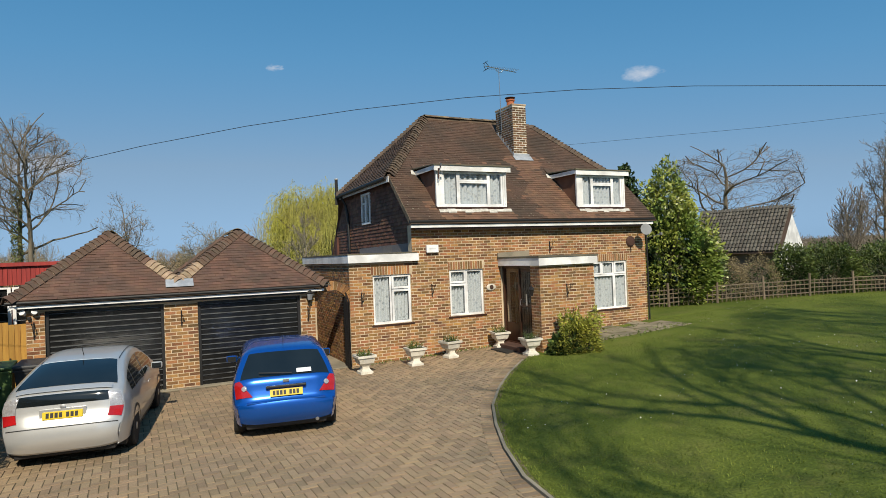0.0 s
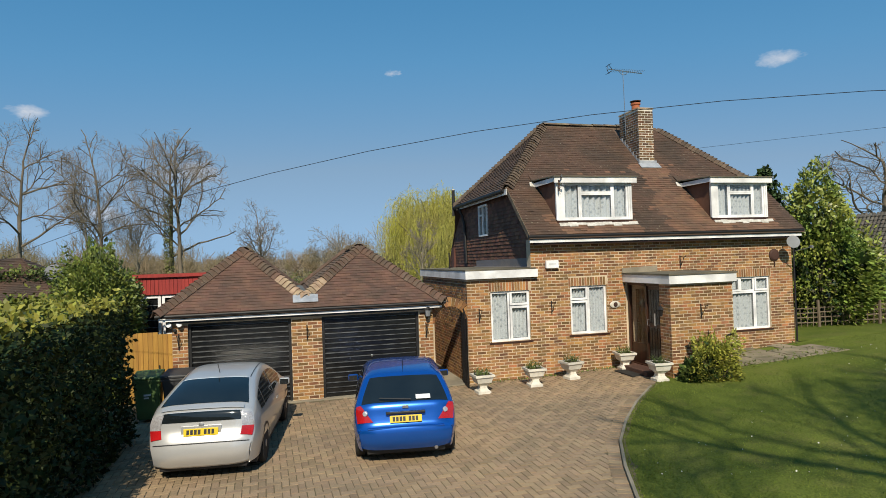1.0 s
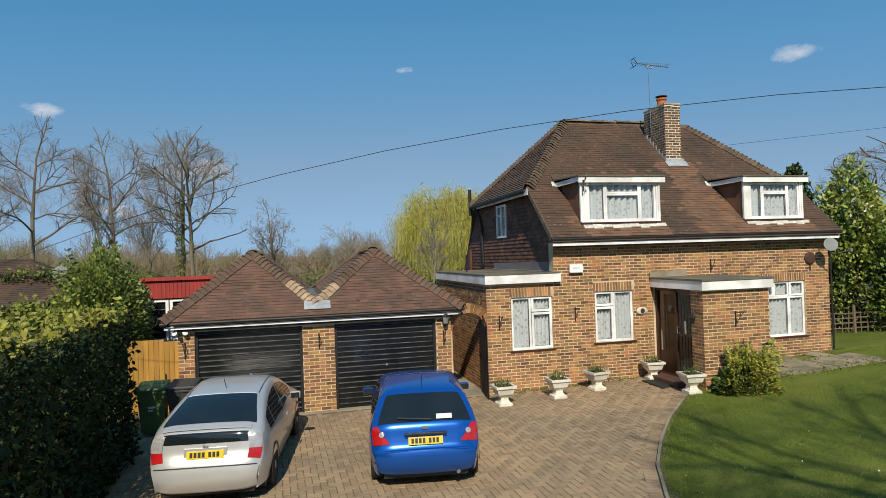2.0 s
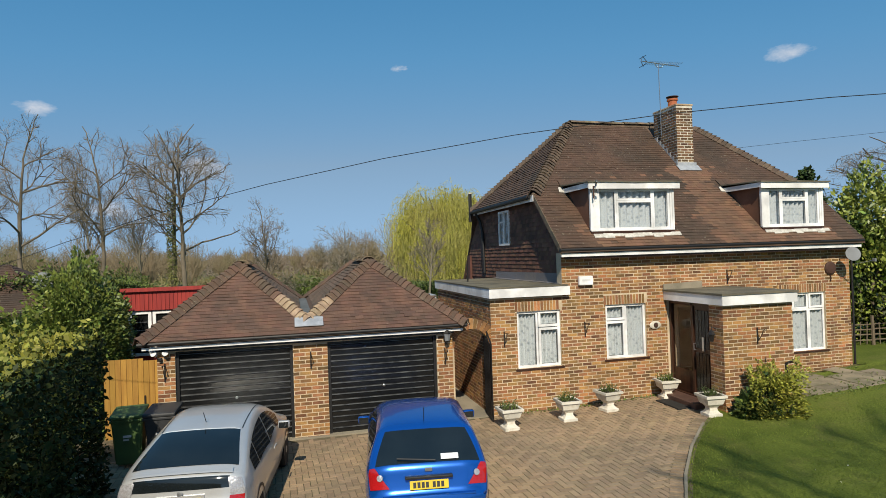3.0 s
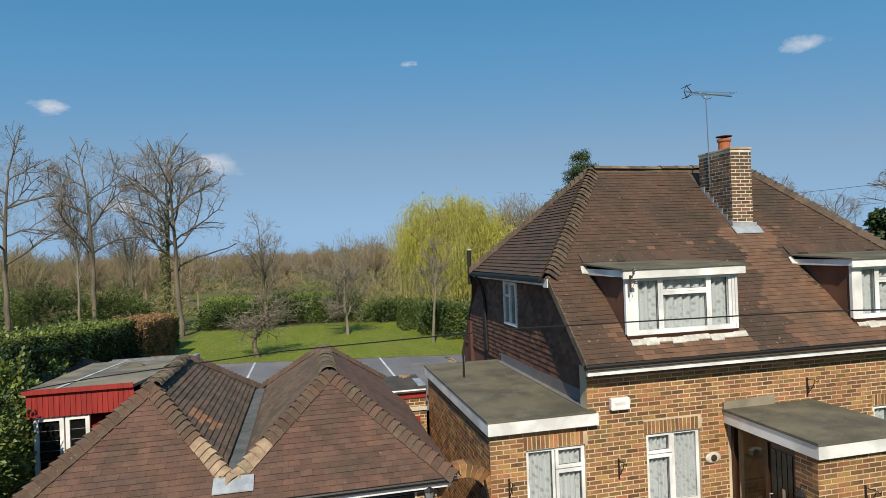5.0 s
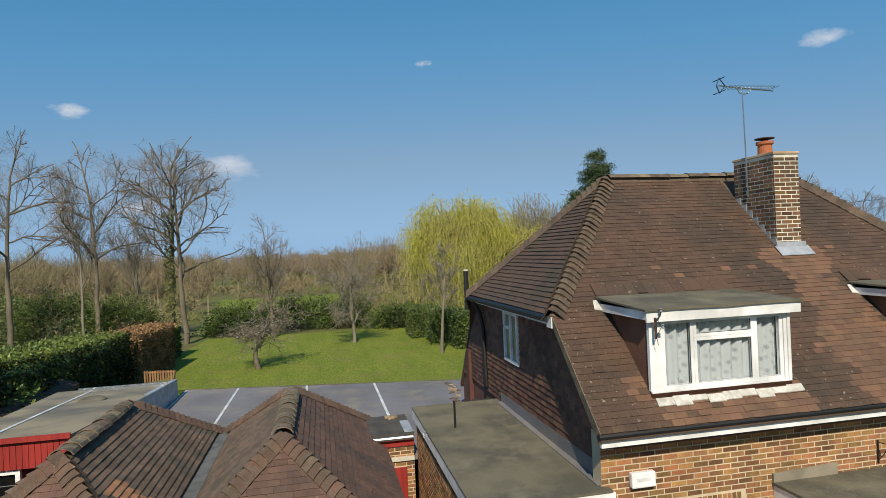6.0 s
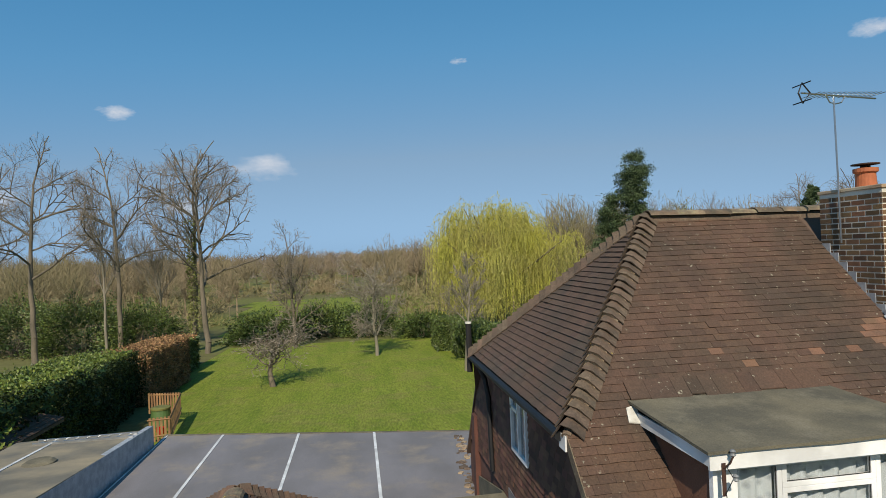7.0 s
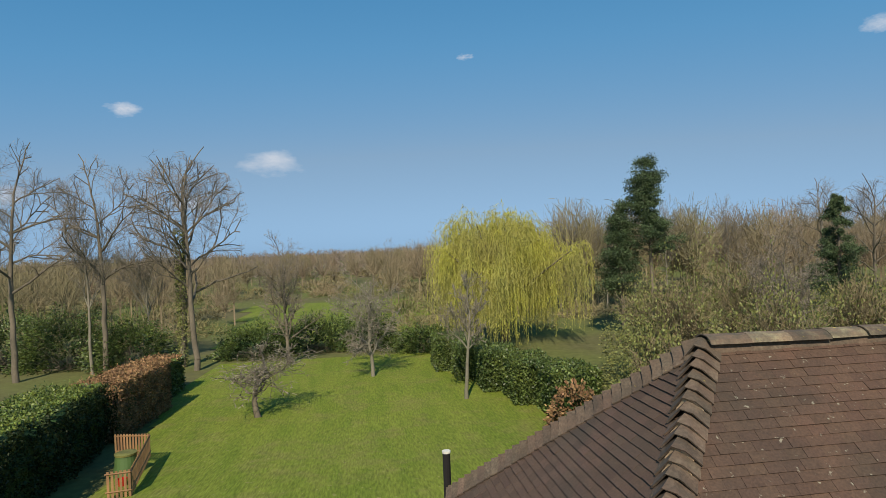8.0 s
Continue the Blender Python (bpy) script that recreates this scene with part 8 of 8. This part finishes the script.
# lantern by the garage, lantern and post light on the porch, floodlights at the garage corner
ln = thing("wall_lantern", "black coach lantern on the garage wall", "lamp", (2.88, GF - 0.011, 1.92))
part("bracket", tube(bmesh.new(), [(0, 0, -0.05), (0, -0.12, -0.07), (0, -0.14, 0.0)], 0.012, 6), M["iron"], ln)
part("cage", lathe(bmesh.new(), [(0.05, 0), (0.075, 0.16), (0.10, 0.17), (0.06, 0.22), (0.015, 0.26)], (0, -0.14, 0.0), 6), M["iron"], ln)
part("lantern_glass", lathe(bmesh.new(), [(0.052, 0.01), (0.074, 0.15)], (0, -0.14, 0.002), 6), M["dish"], ln)
ln2 = thing("wall_lantern", "dark lantern on the porch corner", "lamp", (PX0 - 0.011, PY0 + 0.2, 1.95), -90)
part("bracket", tube(bmesh.new(), [(0, 0, 0.05), (0, -0.1, 0.1), (0, -0.12, 0.03)], 0.01, 6), M["iron"], ln2)
part("cage", lathe(bmesh.new(), [(0.04, -0.2), (0.065, -0.06), (0.085, -0.05), (0.05, 0.0), (0.012, 0.04)], (0, -0.12, 0.0), 6), M["iron"], ln2)
fl = thing("floodlight", "pair of small white floodlights under the garage eaves", "lamp", (-2.62, GF - 0.011, 1.98))
for dx in (-0.07, 0.07):
    ob = part("head", lathe(bmesh.new(), [(0.03, 0), (0.04, 0.05), (0.055, 0.10), (0.05, 0.105)], sides=12), M["upvc"], fl)
    ob.matrix_local = pose(dx, -0.03, 0.02, 60, 0, dx * 300)
part("sensor", boxed(-0.03, 0.03, -0.06, 0.0, -0.09, -0.02, bevel=0.01), M["black"], fl)

# satellite dish and its old mounting plate
sd = thing("satellite_dish", "grey satellite dish on the house corner", "satellite dish", (13.28, FRONT - 0.2, 3.40))
ob = part("reflector", lathe(bmesh.new(), [(0.01, 0), (0.10, 0.01), (0.168, 0.032), (0.175, 0.04), (0.168, 0.041)], sides=24), M["dish"], sd, smooth=False)
ob.matrix_local = pose(-0.05, -0.22, 0, 78, 0, -22)
part("arm", tube(bmesh.new(), [(0, 0.2, -0.1), (0, -0.05, -0.1), (0, -0.2, 0.0)], 0.018, 6), M["metal"], sd)
part("feed_arm", tube(bmesh.new(), [(0.02, -0.2, -0.25), (0.2, -0.55, -0.16)], 0.01, 6), M["metal"], sd)
part("feed", boxed(0.17, 0.23, -0.62, -0.54, -0.19, -0.11, bevel=0.01), M["dish"], sd)
rp = thing("round_vent", "round rust-brown vent on the brick wall", "vent", (12.97, FRONT - 0.012, 3.06))
ob = part("disc", lathe(bmesh.new(), [(0.17, 0), (0.17, 0.02), (0.13, 0.05), (0.03, 0.06)], sides=22), M["rust"], rp)
ob.matrix_local = pose(0, 0, 0, 90, 0, 0)
part("tail", boxed(-0.01, 0.01, -0.02, 0.0, -0.33, -0.16), M["rust"], rp)

# television aerial
av = thing("tv_aerial", "metal television aerial on a mast by the chimney", "aerial", (CX0 - 0.08, 18.40, 0))
part("mast", tube(bmesh.new(), [(0.05, 0.55, 6.9), (0.02, 0.55, 8.95)], 0.013, 6), M["metal"], av)
part("boom", tube(bmesh.new(), [(-0.52, 0.50, 8.98), (0.75, 0.62, 8.93)], 0.012, 6), M["metal"], av)
for i in range(14):
    x = -0.3 + i * 0.078
    part("element", tube(bmesh.new(), [(x, 0.40, 8.97), (x, 0.74, 8.97)], 0.006, 4), M["metal"], av)
for dz_ in (-0.12, 0.12):
    part("reflector", tube(bmesh.new(), [(-0.5, 0.34, 8.98 + dz_), (-0.5, 0.68, 8.98 + dz_)], 0.01, 4), M["black"], av)
part("reflector_frame", tube(bmesh.new(), [(-0.5, 0.5, 8.84), (-0.38, 0.5, 8.98), (-0.5, 0.5, 9.12), (-0.56, 0.5, 8.98), (-0.5, 0.5, 8.84)], 0.012, 4), M["black"], av)
part("brace", tube(bmesh.new(), [(-0.12, 0.53, 8.96), (-0.04, 0.55, 8.86), (0.05, 0.55, 8.84), (0.14, 0.55, 8.86), (0.22, 0.57, 8.95)], 0.01, 4), M["metal"], av)

# overhead cables
def cable(pts, r, label):
    t = part("overhead_cable", tube(bmesh.new(), pts, r, 6), M["black"])
    return tagged(t, label, "cable")


cable([(x, 12.25 - 0.55 * x, 4.83 + 0.162 * x - 0.0150 * min(x, 7.5) ** 2 - (0.225 * (x - 7.5) if x > 7.5 else 0)) for x in [-14 + 1.5 * i for i in range(25)]], 0.0045, "thin black overhead cable crossing before the house")
cable([(12.4, 20.6, 6.72), (15.2, 19.6, 6.92), (19.5, 16.4, 7.02), (22, 14, 7.1), (34, 3, 7.8)], 0.005, "thin telephone wire from the house roof")


# wheeled bins
def wheelie_bin(x, y, rz, material, label):
    z = ground_z(x, y)
    t = thing("wheelie_bin", label, "bin", (x, y, z), rz, group="bins beside the garage")
    bm = bmesh.new()
    lo, hi = [(-0.22, -0.26, 0.06), (0.22, -0.26, 0.06), (0.22, 0.22, 0.06), (-0.22, 0.22, 0.06)], [(-0.28, -0.34, 0.95), (0.28, -0.34, 0.95), (0.28, 0.34, 0.95), (-0.28, 0.34, 0.95)]
    a, b = [bm.verts.new(p) for p in lo], [bm.verts.new(p) for p in hi]
    bm.faces.new(a[::-1])
    bm.faces.new(b)
    for i in range(4):
        bm.faces.new((a[i], a[(i + 1) % 4], b[(i + 1) % 4], b[i]))
    bmesh.ops.bevel(bm, geom=list(bm.edges), offset=0.03, segments=3, affect="EDGES")
    part("tub", bm, material, t, smooth=False)
    part("rim", boxed(-0.30, 0.30, -0.36, 0.34, 0.90, 0.95, bevel=0.012), material, t)
    bm = boxed(-0.30, 0.30, -0.38, 0.36, 0.955, 1.03, bevel=0.03)
    for v in bm.verts:
        v.co.z += 0.05 * (v.co.y + 0.38) / 0.74
    part("lid", bm, material, t)
    part("handle", tube(bmesh.new(), [(-0.2, 0.38, 1.02), (-0.2, 0.44, 1.0), (0.2, 0.44, 1.0), (0.2, 0.38, 1.02)], 0.016, 6), material, t)
    for sx in (-0.24, 0.24):
        ob = part("wheel", lathe(bmesh.new(), [(0.10, -0.025), (0.10, 0.025)], sides=16), M["tyre"], t)
        ob.matrix_local = pose(sx, 0.22, 0.10, 0, 90, 0)
    part("label", boxed(-0.07, 0.07, -0.326, -0.31, 0.60, 0.64), M["paper"], t)
    part("label", boxed(-0.07, 0.03, -0.322, -0.306, 0.54, 0.57), M["paper"], t)
    t.scale = (0.9, 0.9, 0.9)
    return t


M["bin_green"] = mat("bin_green", (0.075, 0.135, 0.04), 0.55, vary=0.12, fine=20)
M["bin_grey"] = mat("bin_grey", (0.045, 0.047, 0.05), 0.55, vary=0.12, fine=20)
wheelie_bin(-3.06, 15.75, 4, M["bin_green"], "green wheelie bin beside the garage")
wheelie_bin(-2.50, 15.72, -3, M["bin_grey"], "dark grey wheelie bin beside the garage")

# boarded side gate
sg = thing("side_gate", "orange-stained boarded gate between hedge and garage", "gate")
gx, n = -3.95, 12
for i in range(n):
    w_ = 1.27 / n
    top = 1.78 - 0.05 * (i > 6)
    part("board", boxed(gx + i * w_, gx + (i + 1) * w_ - 0.006, 17.5, 17.522, 0.16, top), M["fence_wood"], sg)
part("rail", boxed(gx, gx + 1.27, 17.525, 17.56, 0.4, 0.5), M["fence_wood"], sg)
part("rail", boxed(gx, gx + 1.27, 17.525, 17.56, 1.4, 1.5), M["fence_wood"], sg)
part("latch", boxed(gx + 0.75, gx + 0.775, 17.47, 17.5, 0.75, 1.02), M["iron"], sg)

# low timber balustrades behind the rear extension
def balustrade(a, b, top):
    """Posts, two rails and upright balusters from a to b on the grass."""
    a, b = Vector(a), Vector(b)
    d, ln = (b - a).normalized(), (b - a).length
    t = thing("garden_balustrade", "low reddish timber balustrade behind the extension", "balustrade", (a.x, a.y, 0), math.degrees(math.atan2(d.y, d.x)), group="balustrades behind the extension")
    foot = min(ground_z(a.x, a.y), ground_z(b.x, b.y)) - 0.1
    part("top_rail", boxed(0, ln, -0.05, 0.05, top - 0.045, top, bevel=0.008), M["bench_wood"], t)
    part("bottom_rail", boxed(0, ln, -0.02, 0.02, foot + 0.22, foot + 0.29), M["bench_wood"], t)
    n = max(2, round(ln / 1.6))
    for i in range(n + 1):
        x = ln * i / n
        part("post", boxed(x - 0.045, x + 0.045, -0.045, 0.045, foot, top + 0.05, bevel=0.008), M["bench_wood"], t)
    for i in range(1, int(ln / 0.14)):
        part("baluster", boxed(i * 0.14 - 0.016, i * 0.14 + 0.016, -0.016, 0.016, foot + 0.28, top - 0.04), M["bench_wood"], t)


balustrade((-1.85, 33.1, 0), (1.63, 32.25, 0), 1.0)
balustrade((2.77, 31.98, 0), (6.35, 31.2, 0), 1.0)

# lattice fence of split poles
fence = thing("lattice_fence", "low rustic lattice fence of split poles along the lawn", "fence")
fa, fb = Vector((14.3, 18.4, 0)), Vector((27.5, 14.6, 0))
fd = (fb - fa).normalized()
FL = (fb - fa).length
rnd = random.Random(4)
at_f = lambda s, z: fa + fd * s + Vector((0, 0, ground_z(*(fa + fd * s)[:2]) + z))
s = 0.0
k = 0
while s < FL:
    if k % 10 == 0:
        part("post", tube(bmesh.new(), [at_f(s, -0.1), at_f(s + rnd.uniform(-.03, .03), 0.85)], [0.05, 0.045], 7), M["grey_wood"], fence)
    else:
        part("pale", tube(bmesh.new(), [at_f(s, 0.02), at_f(s + rnd.uniform(-.04, .04), 0.62 + rnd.uniform(-.06, .08))], 0.017, 5), M["grey_wood"], fence)
    s += 0.19
    k += 1
for z in (0.14, 0.30, 0.46, 0.60):
    s = 0
    while s < FL:
        part("rail", tube(bmesh.new(), [at_f(s, z + rnd.uniform(-.02, .02)), at_f(min(s + 1.95, FL), z + rnd.uniform(-.02, .02))], 0.018, 5), M["grey_wood"], fence)
        s += 1.9

# compost corner in the rear garden
cb = thing("timber_screen", "low brown slatted timber screen round the compost corner", "screen")
corner = [garden(*p) for p in ((-9.6, 48.4), (-7.7, 48.1), (-6.5, 42.6), (-7.5, 42.4))]
z = ground_z(*corner[2])
for (x0, y0), (x1, y1) in zip(corner, corner[1:]):
    d = Vector((x1 - x0, y1 - y0, 0))
    n = int(d.length / 0.14)
    for i in range(n):
        p = Vector((x0, y0, z)) + d * (i / n)
        q = p + d.normalized() * 0.09
        part("slat", prism(bmesh.new(), [p, q, q + Vector((0, 0, 1.05)), p + Vector((0, 0, 1.05))], d.normalized().cross(Vector((0, 0, 1))) * 0.02), M["bench_wood"], cb)
    for h in (0.25, 0.95):
        part("rail", tube(bmesh.new(), [Vector((x0, y0, z + h)), Vector((x1, y1, z + h))], 0.035, 4), M["bench_wood"], cb)
cp = thing("compost_bin", "tapered green plastic compost bin inside the timber screen", "compost bin", (*garden(-8.2, 46.3), ground_z(*garden(-8.2, 46.3)) - 0.02))
part("tub", lathe(bmesh.new(), [(0.55, 0), (0.42, 0.9)], sides=20), M["bin_green"], cp)
part("lid", lathe(bmesh.new(), [(0.45, 0.9), (0.46, 0.98), (0.3, 1.03)], sides=20), M["ivy"], cp)
rb = thing("red_bucket", "small red plastic tub by the compost bin", "tub", (*garden(-7.6, 44.4), ground_z(*garden(-7.6, 44.4)) - 0.02))
part("tub", lathe(bmesh.new(), [(0.16, 0), (0.2, 0.32), (0.18, 0.32), (0.15, 0.05)], sides=14), M["lamp_red"], rb)
# ladder lying on the annexe roof's edge
ld = thing("ladder", "white aluminium ladder lying along the annexe roof", "ladder", (-4.9, 28.2, 2.52))
for dy in (-0.15, 0.15):
    part("stile", boxed(0.0, 2.4, dy - 0.02, dy + 0.02, -0.03, 0.04), M["metal"], ld)
for i in range(9):
    part("rung", tube(bmesh.new(), [(0.15 + i * 0.26, -0.15, 0), (0.15 + i * 0.26, 0.15, 0)], 0.014, 6), M["metal"], ld)

# downpipe stub and weeds at the porch's far corner, daisies on the lawn
pp_ = part("porch_pipe", tube(bmesh.new(), [(9.9, PY0 - 0.04, 1.28), (9.72, PY0 - 0.04, 1.24), (9.72, PY0 - 0.04, 0.36)], 0.022, 6), M["iron"])
tagged(pp_, "thin black waste pipe on the porch wall", "pipe")
rng = np.random.default_rng(21)
dp = []
for _ in range(700):
    x, y = rng.uniform(4, 22), rng.uniform(3, 17)
    if x > lawn_edge(y) + 0.3 and noise.noise(Vector((x * 0.35, y * 0.35, 2))) > -0.05 and not (8 < x < 13.6 and y > 13.6):
        dp.append((x, y, ground_z(x, y) + 0.03))
M["daisy"] = mat("daisy", (0.8, 0.8, 0.76), 0.8)
tagged(leaf_mesh("daisies", dp, 0.022, M["daisy"], None, 22, aspect=1.0, normals=[(0, 0, 1)] * len(dp)), "white daisies scattered over the lawn", "flowers", kind="stuff")
# grass blades along the lawn's edge and over its near part
gp = []
while len(gp) < 90000:
    y = 2 + 14 * rng.random() ** 1.2
    x = lawn_edge(y) + 0.05 + 16 * rng.random() ** 1.7
    if not (8 < x < 13.6 and y > 13.8):
        gp.append((x, y, ground_z(x, y) - 0.004))
M["blade"] = mat("blade", (0.105, 0.140, 0.020), 0.8, vary=0.3, fine=3, col2=(0.155, 0.185, 0.034), scale=0.6, island=0.25, spec=0.2)
gr = leaf_mesh("grass", gp, 0.009, M["blade"], None, 23, droop=-1.4, aspect=3.8)
tagged(gr, "short mown grass blades of the front lawn", "grass", kind="stuff")
gp = []
for _ in range(900):
    k = rng.integers(0, 3)
    x, y = ((rng.uniform(4.1, 8), 16.22 - abs(rng.normal(0, 0.07))), (rng.uniform(10.1, 13.3), rng.uniform(14.2, 16.2)), (rng.uniform(9.9, 13.4), 14.5 + rng.normal(0, 0.15)))[k]
    gp.append((x, y, ground_z(x, y) + 0.01))
tagged(leaf_mesh("weeds", gp, 0.028, M["leaf_laurel"], None, 24, droop=-0.6), "green weeds along the wall and between slabs", "weeds", kind="stuff")

# ---- a few small fair-weather clouds, far beyond everything ----
def cloud_mat(seed):
    m = bpy.data.materials.new("cloud")
    m.use_nodes = True
    n, l = m.node_tree.nodes, m.node_tree.links
    tc, nz, gr = n.new("ShaderNodeTexCoord"), n.new("ShaderNodeTexNoise"), n.new("ShaderNodeTexGradient")
    gr.gradient_type = "SPHERICAL"
    mp = n.new("ShaderNodeMapping")
    mp.inputs["Location"].default_value, mp.inputs["Scale"].default_value = (-1.0, -1.0, 0), (2, 2, 1)
    l.new(tc.outputs["Generated"], mp.inputs["Vector"])
    l.new(mp.outputs["Vector"], gr.inputs["Vector"])
    nz.noise_dimensions = "4D"
    nz.inputs["W"].default_value, nz.inputs["Scale"].default_value, nz.inputs["Detail"].default_value, nz.inputs["Roughness"].default_value = seed, 3.2, 8, 0.6
    l.new(tc.outputs["Generated"], nz.inputs["Vector"])
    ad, rr = n.new("ShaderNodeMath"), n.new("ShaderNodeMapRange")
    l.new(gr.outputs["Fac"], ad.inputs[0])
    l.new(nz.outputs["Fac"], ad.inputs[1])
    rr.inputs[1].default_value, rr.inputs[2].default_value, rr.inputs[4].default_value = 0.80, 1.2, 0.92
    l.new(ad.outputs[0], rr.inputs[0])
    em, tr, mx = n.new("ShaderNodeEmission"), n.new("ShaderNodeBsdfTransparent"), n.new("ShaderNodeMixShader")
    em.inputs["Color"].default_value, em.inputs["Strength"].default_value = (0.80, 0.84, 0.92, 1), 0.82
    l.new(rr.outputs[0], mx.inputs[0])
    l.new(tr.outputs[0], mx.inputs[1])
    l.new(em.outputs[0], mx.inputs[2])
    l.new(mx.outputs[0], n["Material Output"].inputs["Surface"])
    return m


for i, (yaw, up_, wide, high) in enumerate(((8.0, 8.2, 12.0, 5.0), (19.8, 12.6, 5.5, 2.6), (14.5, 4.6, 7.5, 4.0), (-44.5, 15.4, 6.0, 3.2), (-10.5, 17.5, 3.0, 1.2), (28.5, 5.2, 8.0, 4.0))):
    far = 3200.0
    c = Vector((-math.sin(radians(yaw)), math.cos(radians(yaw)), math.tan(radians(up_)))) * far
    me = bpy.data.meshes.new("cloud")
    w_, h_ = far * math.tan(radians(wide / 2)), far * math.tan(radians(high / 2))
    me.from_pydata([(-w_, -h_, 0), (w_, -h_, 0), (w_, h_, 0), (-w_, h_, 0)], [], [(0, 1, 2, 3)])
    me.materials.append(cloud_mat(i * 3.7 + 1))
    ob = new("cloud", me)
    ob.matrix_world = Matrix.Translation(c) @ (-c).to_track_quat("Z", "Y").to_matrix().to_4x4()
    ob.visible_shadow = False
    tagged(ob, "small white fair-weather cloud in the blue sky", "cloud", kind="structure")

# ---- block paving in herringbone, border course and kerb ----
rnd = random.Random(17)
U = 0.105
LAY_C, LAY_S = math.cos(radians(2)), math.sin(radians(2))  # the herringbone lies square to the garage
verts, faces = [], []
paver_mesh = {}
for kind_, (a, b) in (("h", (2 * U - 0.006, U - 0.006)), ("v", (U - 0.006, 2 * U - 0.006))):
    rot = lambda p, q: (LAY_C * p - LAY_S * q, LAY_S * p + LAY_C * q)
    me = bpy.data.meshes.new("paving_block")
    ps = [(0, 0), (a, 0), (a, b), (0, b)]
    e = 0.004
    qs = [(e, e), (a - e, e), (a - e, b - e), (e, b - e)]
    me.from_pydata([(*rot(*p), -0.03) for p in ps] + [(*rot(*q), 0.0) for q in qs], [], solid_faces(0))
    me.materials.append(M["paver"])
    paver_mesh[kind_] = (me, ps, qs)
made = 0
N = 170
for ix in range(-N, N):
    for iy in range(-N, N):
        c = (ix - iy) % 4
        if c not in (0, 3):
            continue
        kind_ = "h" if c == 0 else "v"
        px_, py_ = ix * U, iy * U
        wx_, wy_ = 1.6 + LAY_C * px_ - LAY_S * py_, 7.0 + LAY_S * px_ + LAY_C * py_
        if not (-5.1 < wx_ < lawn_edge(wy_) - 0.18 and -5.8 < wy_ < (15.95 if wx_ < 3.0 else 16.15)):
            continue
        if wx_ > 7.85 and wy_ > 14.3:
            continue
        gz_ = ground_z(wx_, wy_) + rnd.uniform(-0.004, 0.004)
        me, ps, qs = paver_mesh[kind_]
        if made < 300 and 0.4 < wx_ < 3.0 and 6.0 < wy_ < 8.4:
            PIECES.append(("paving_block", me, Matrix.Translation((wx_, wy_, gz_)), drive_bed))
            made += 1
            continue
        faces += solid_faces(len(verts))
        verts += [(wx_ + r_[0], wy_ + r_[1], gz_ - 0.03) for r_ in (rot(*p) for p in ps)] + [(wx_ + r_[0], wy_ + r_[1], gz_) for r_ in (rot(*q) for q in qs)]
tagged(mesh_ob("paving_blocks", verts, faces, M["paver"], drive_bed), kind="stuff")
# border of blocks set across, and a thin kerb beside the grass
verts, faces = [], []
kerb_v, kerb_f = [], []
y = -5.8
line = []
while y < 14.35:
    line.append(Vector((lawn_edge(y), y)))
    y += 0.02
walked, last, count = 0.0, line[0], 0
for p, q in zip(line, line[1:]):
    walked += (q - p).length
    if walked > 0.107:
        walked = 0
        d = (q - p).normalized()
        nrm = Vector((-d.y, d.x))
        a, b = p + d * 0.004, p + d * 0.101
        pts = [a + nrm * 0.005, b + nrm * 0.005, b + nrm * 0.205, a + nrm * 0.205]
        z0 = ground_z(p.x, p.y) + rnd.uniform(-0.003, 0.004)
        mid_ = sum(pts, Vector((0, 0))) / 4
        faces += solid_faces(len(verts))
        verts += [(v.x, v.y, z0 - 0.04) for v in pts] + [(*(v + (mid_ - v).normalized() * 0.008), z0 + 0.003) for v in pts]
tagged(mesh_ob("border_blocks", verts, faces, M["paver_edge"], drive_bed), kind="stuff")
kerb = thing("kerb", "thin pale concrete edging between drive and lawn", "kerb", kind="structure")
for i in range(0, len(line) - 45, 45):
    seg = line[i : i + 46]
    bm = bmesh.new()
    rows_ = []
    for j in range(0, len(seg), 5):
        p = seg[j]
        d = (seg[min(j + 1, len(seg) - 1)] - seg[max(j - 1, 0)]).normalized()
        nrm = Vector((-d.y, d.x))
        g_ = ground_z(p.x, p.y)
        rows_.append([bm.verts.new((*(p + nrm * o_), g_ + h_)) for o_, h_ in ((0.0, -0.05), (0.0, 0.032), (-0.045, 0.034), (-0.045, -0.05))])
    for a, b in zip(rows_, rows_[1:]):
        for k in range(3):
            bm.faces.new((a[k], a[k + 1], b[k + 1], b[k]))
    bm.faces.new(rows_[0])
    bm.faces.new(rows_[-1][::-1])
    part("kerb_stone", bm, M["concrete"], kerb)

# ---- pieces of walls and roofs, one by one ----
for name, mesh, m, parent in PIECES:
    ob = new(name, mesh)
    ob.parent = parent
    ob.matrix_local = m
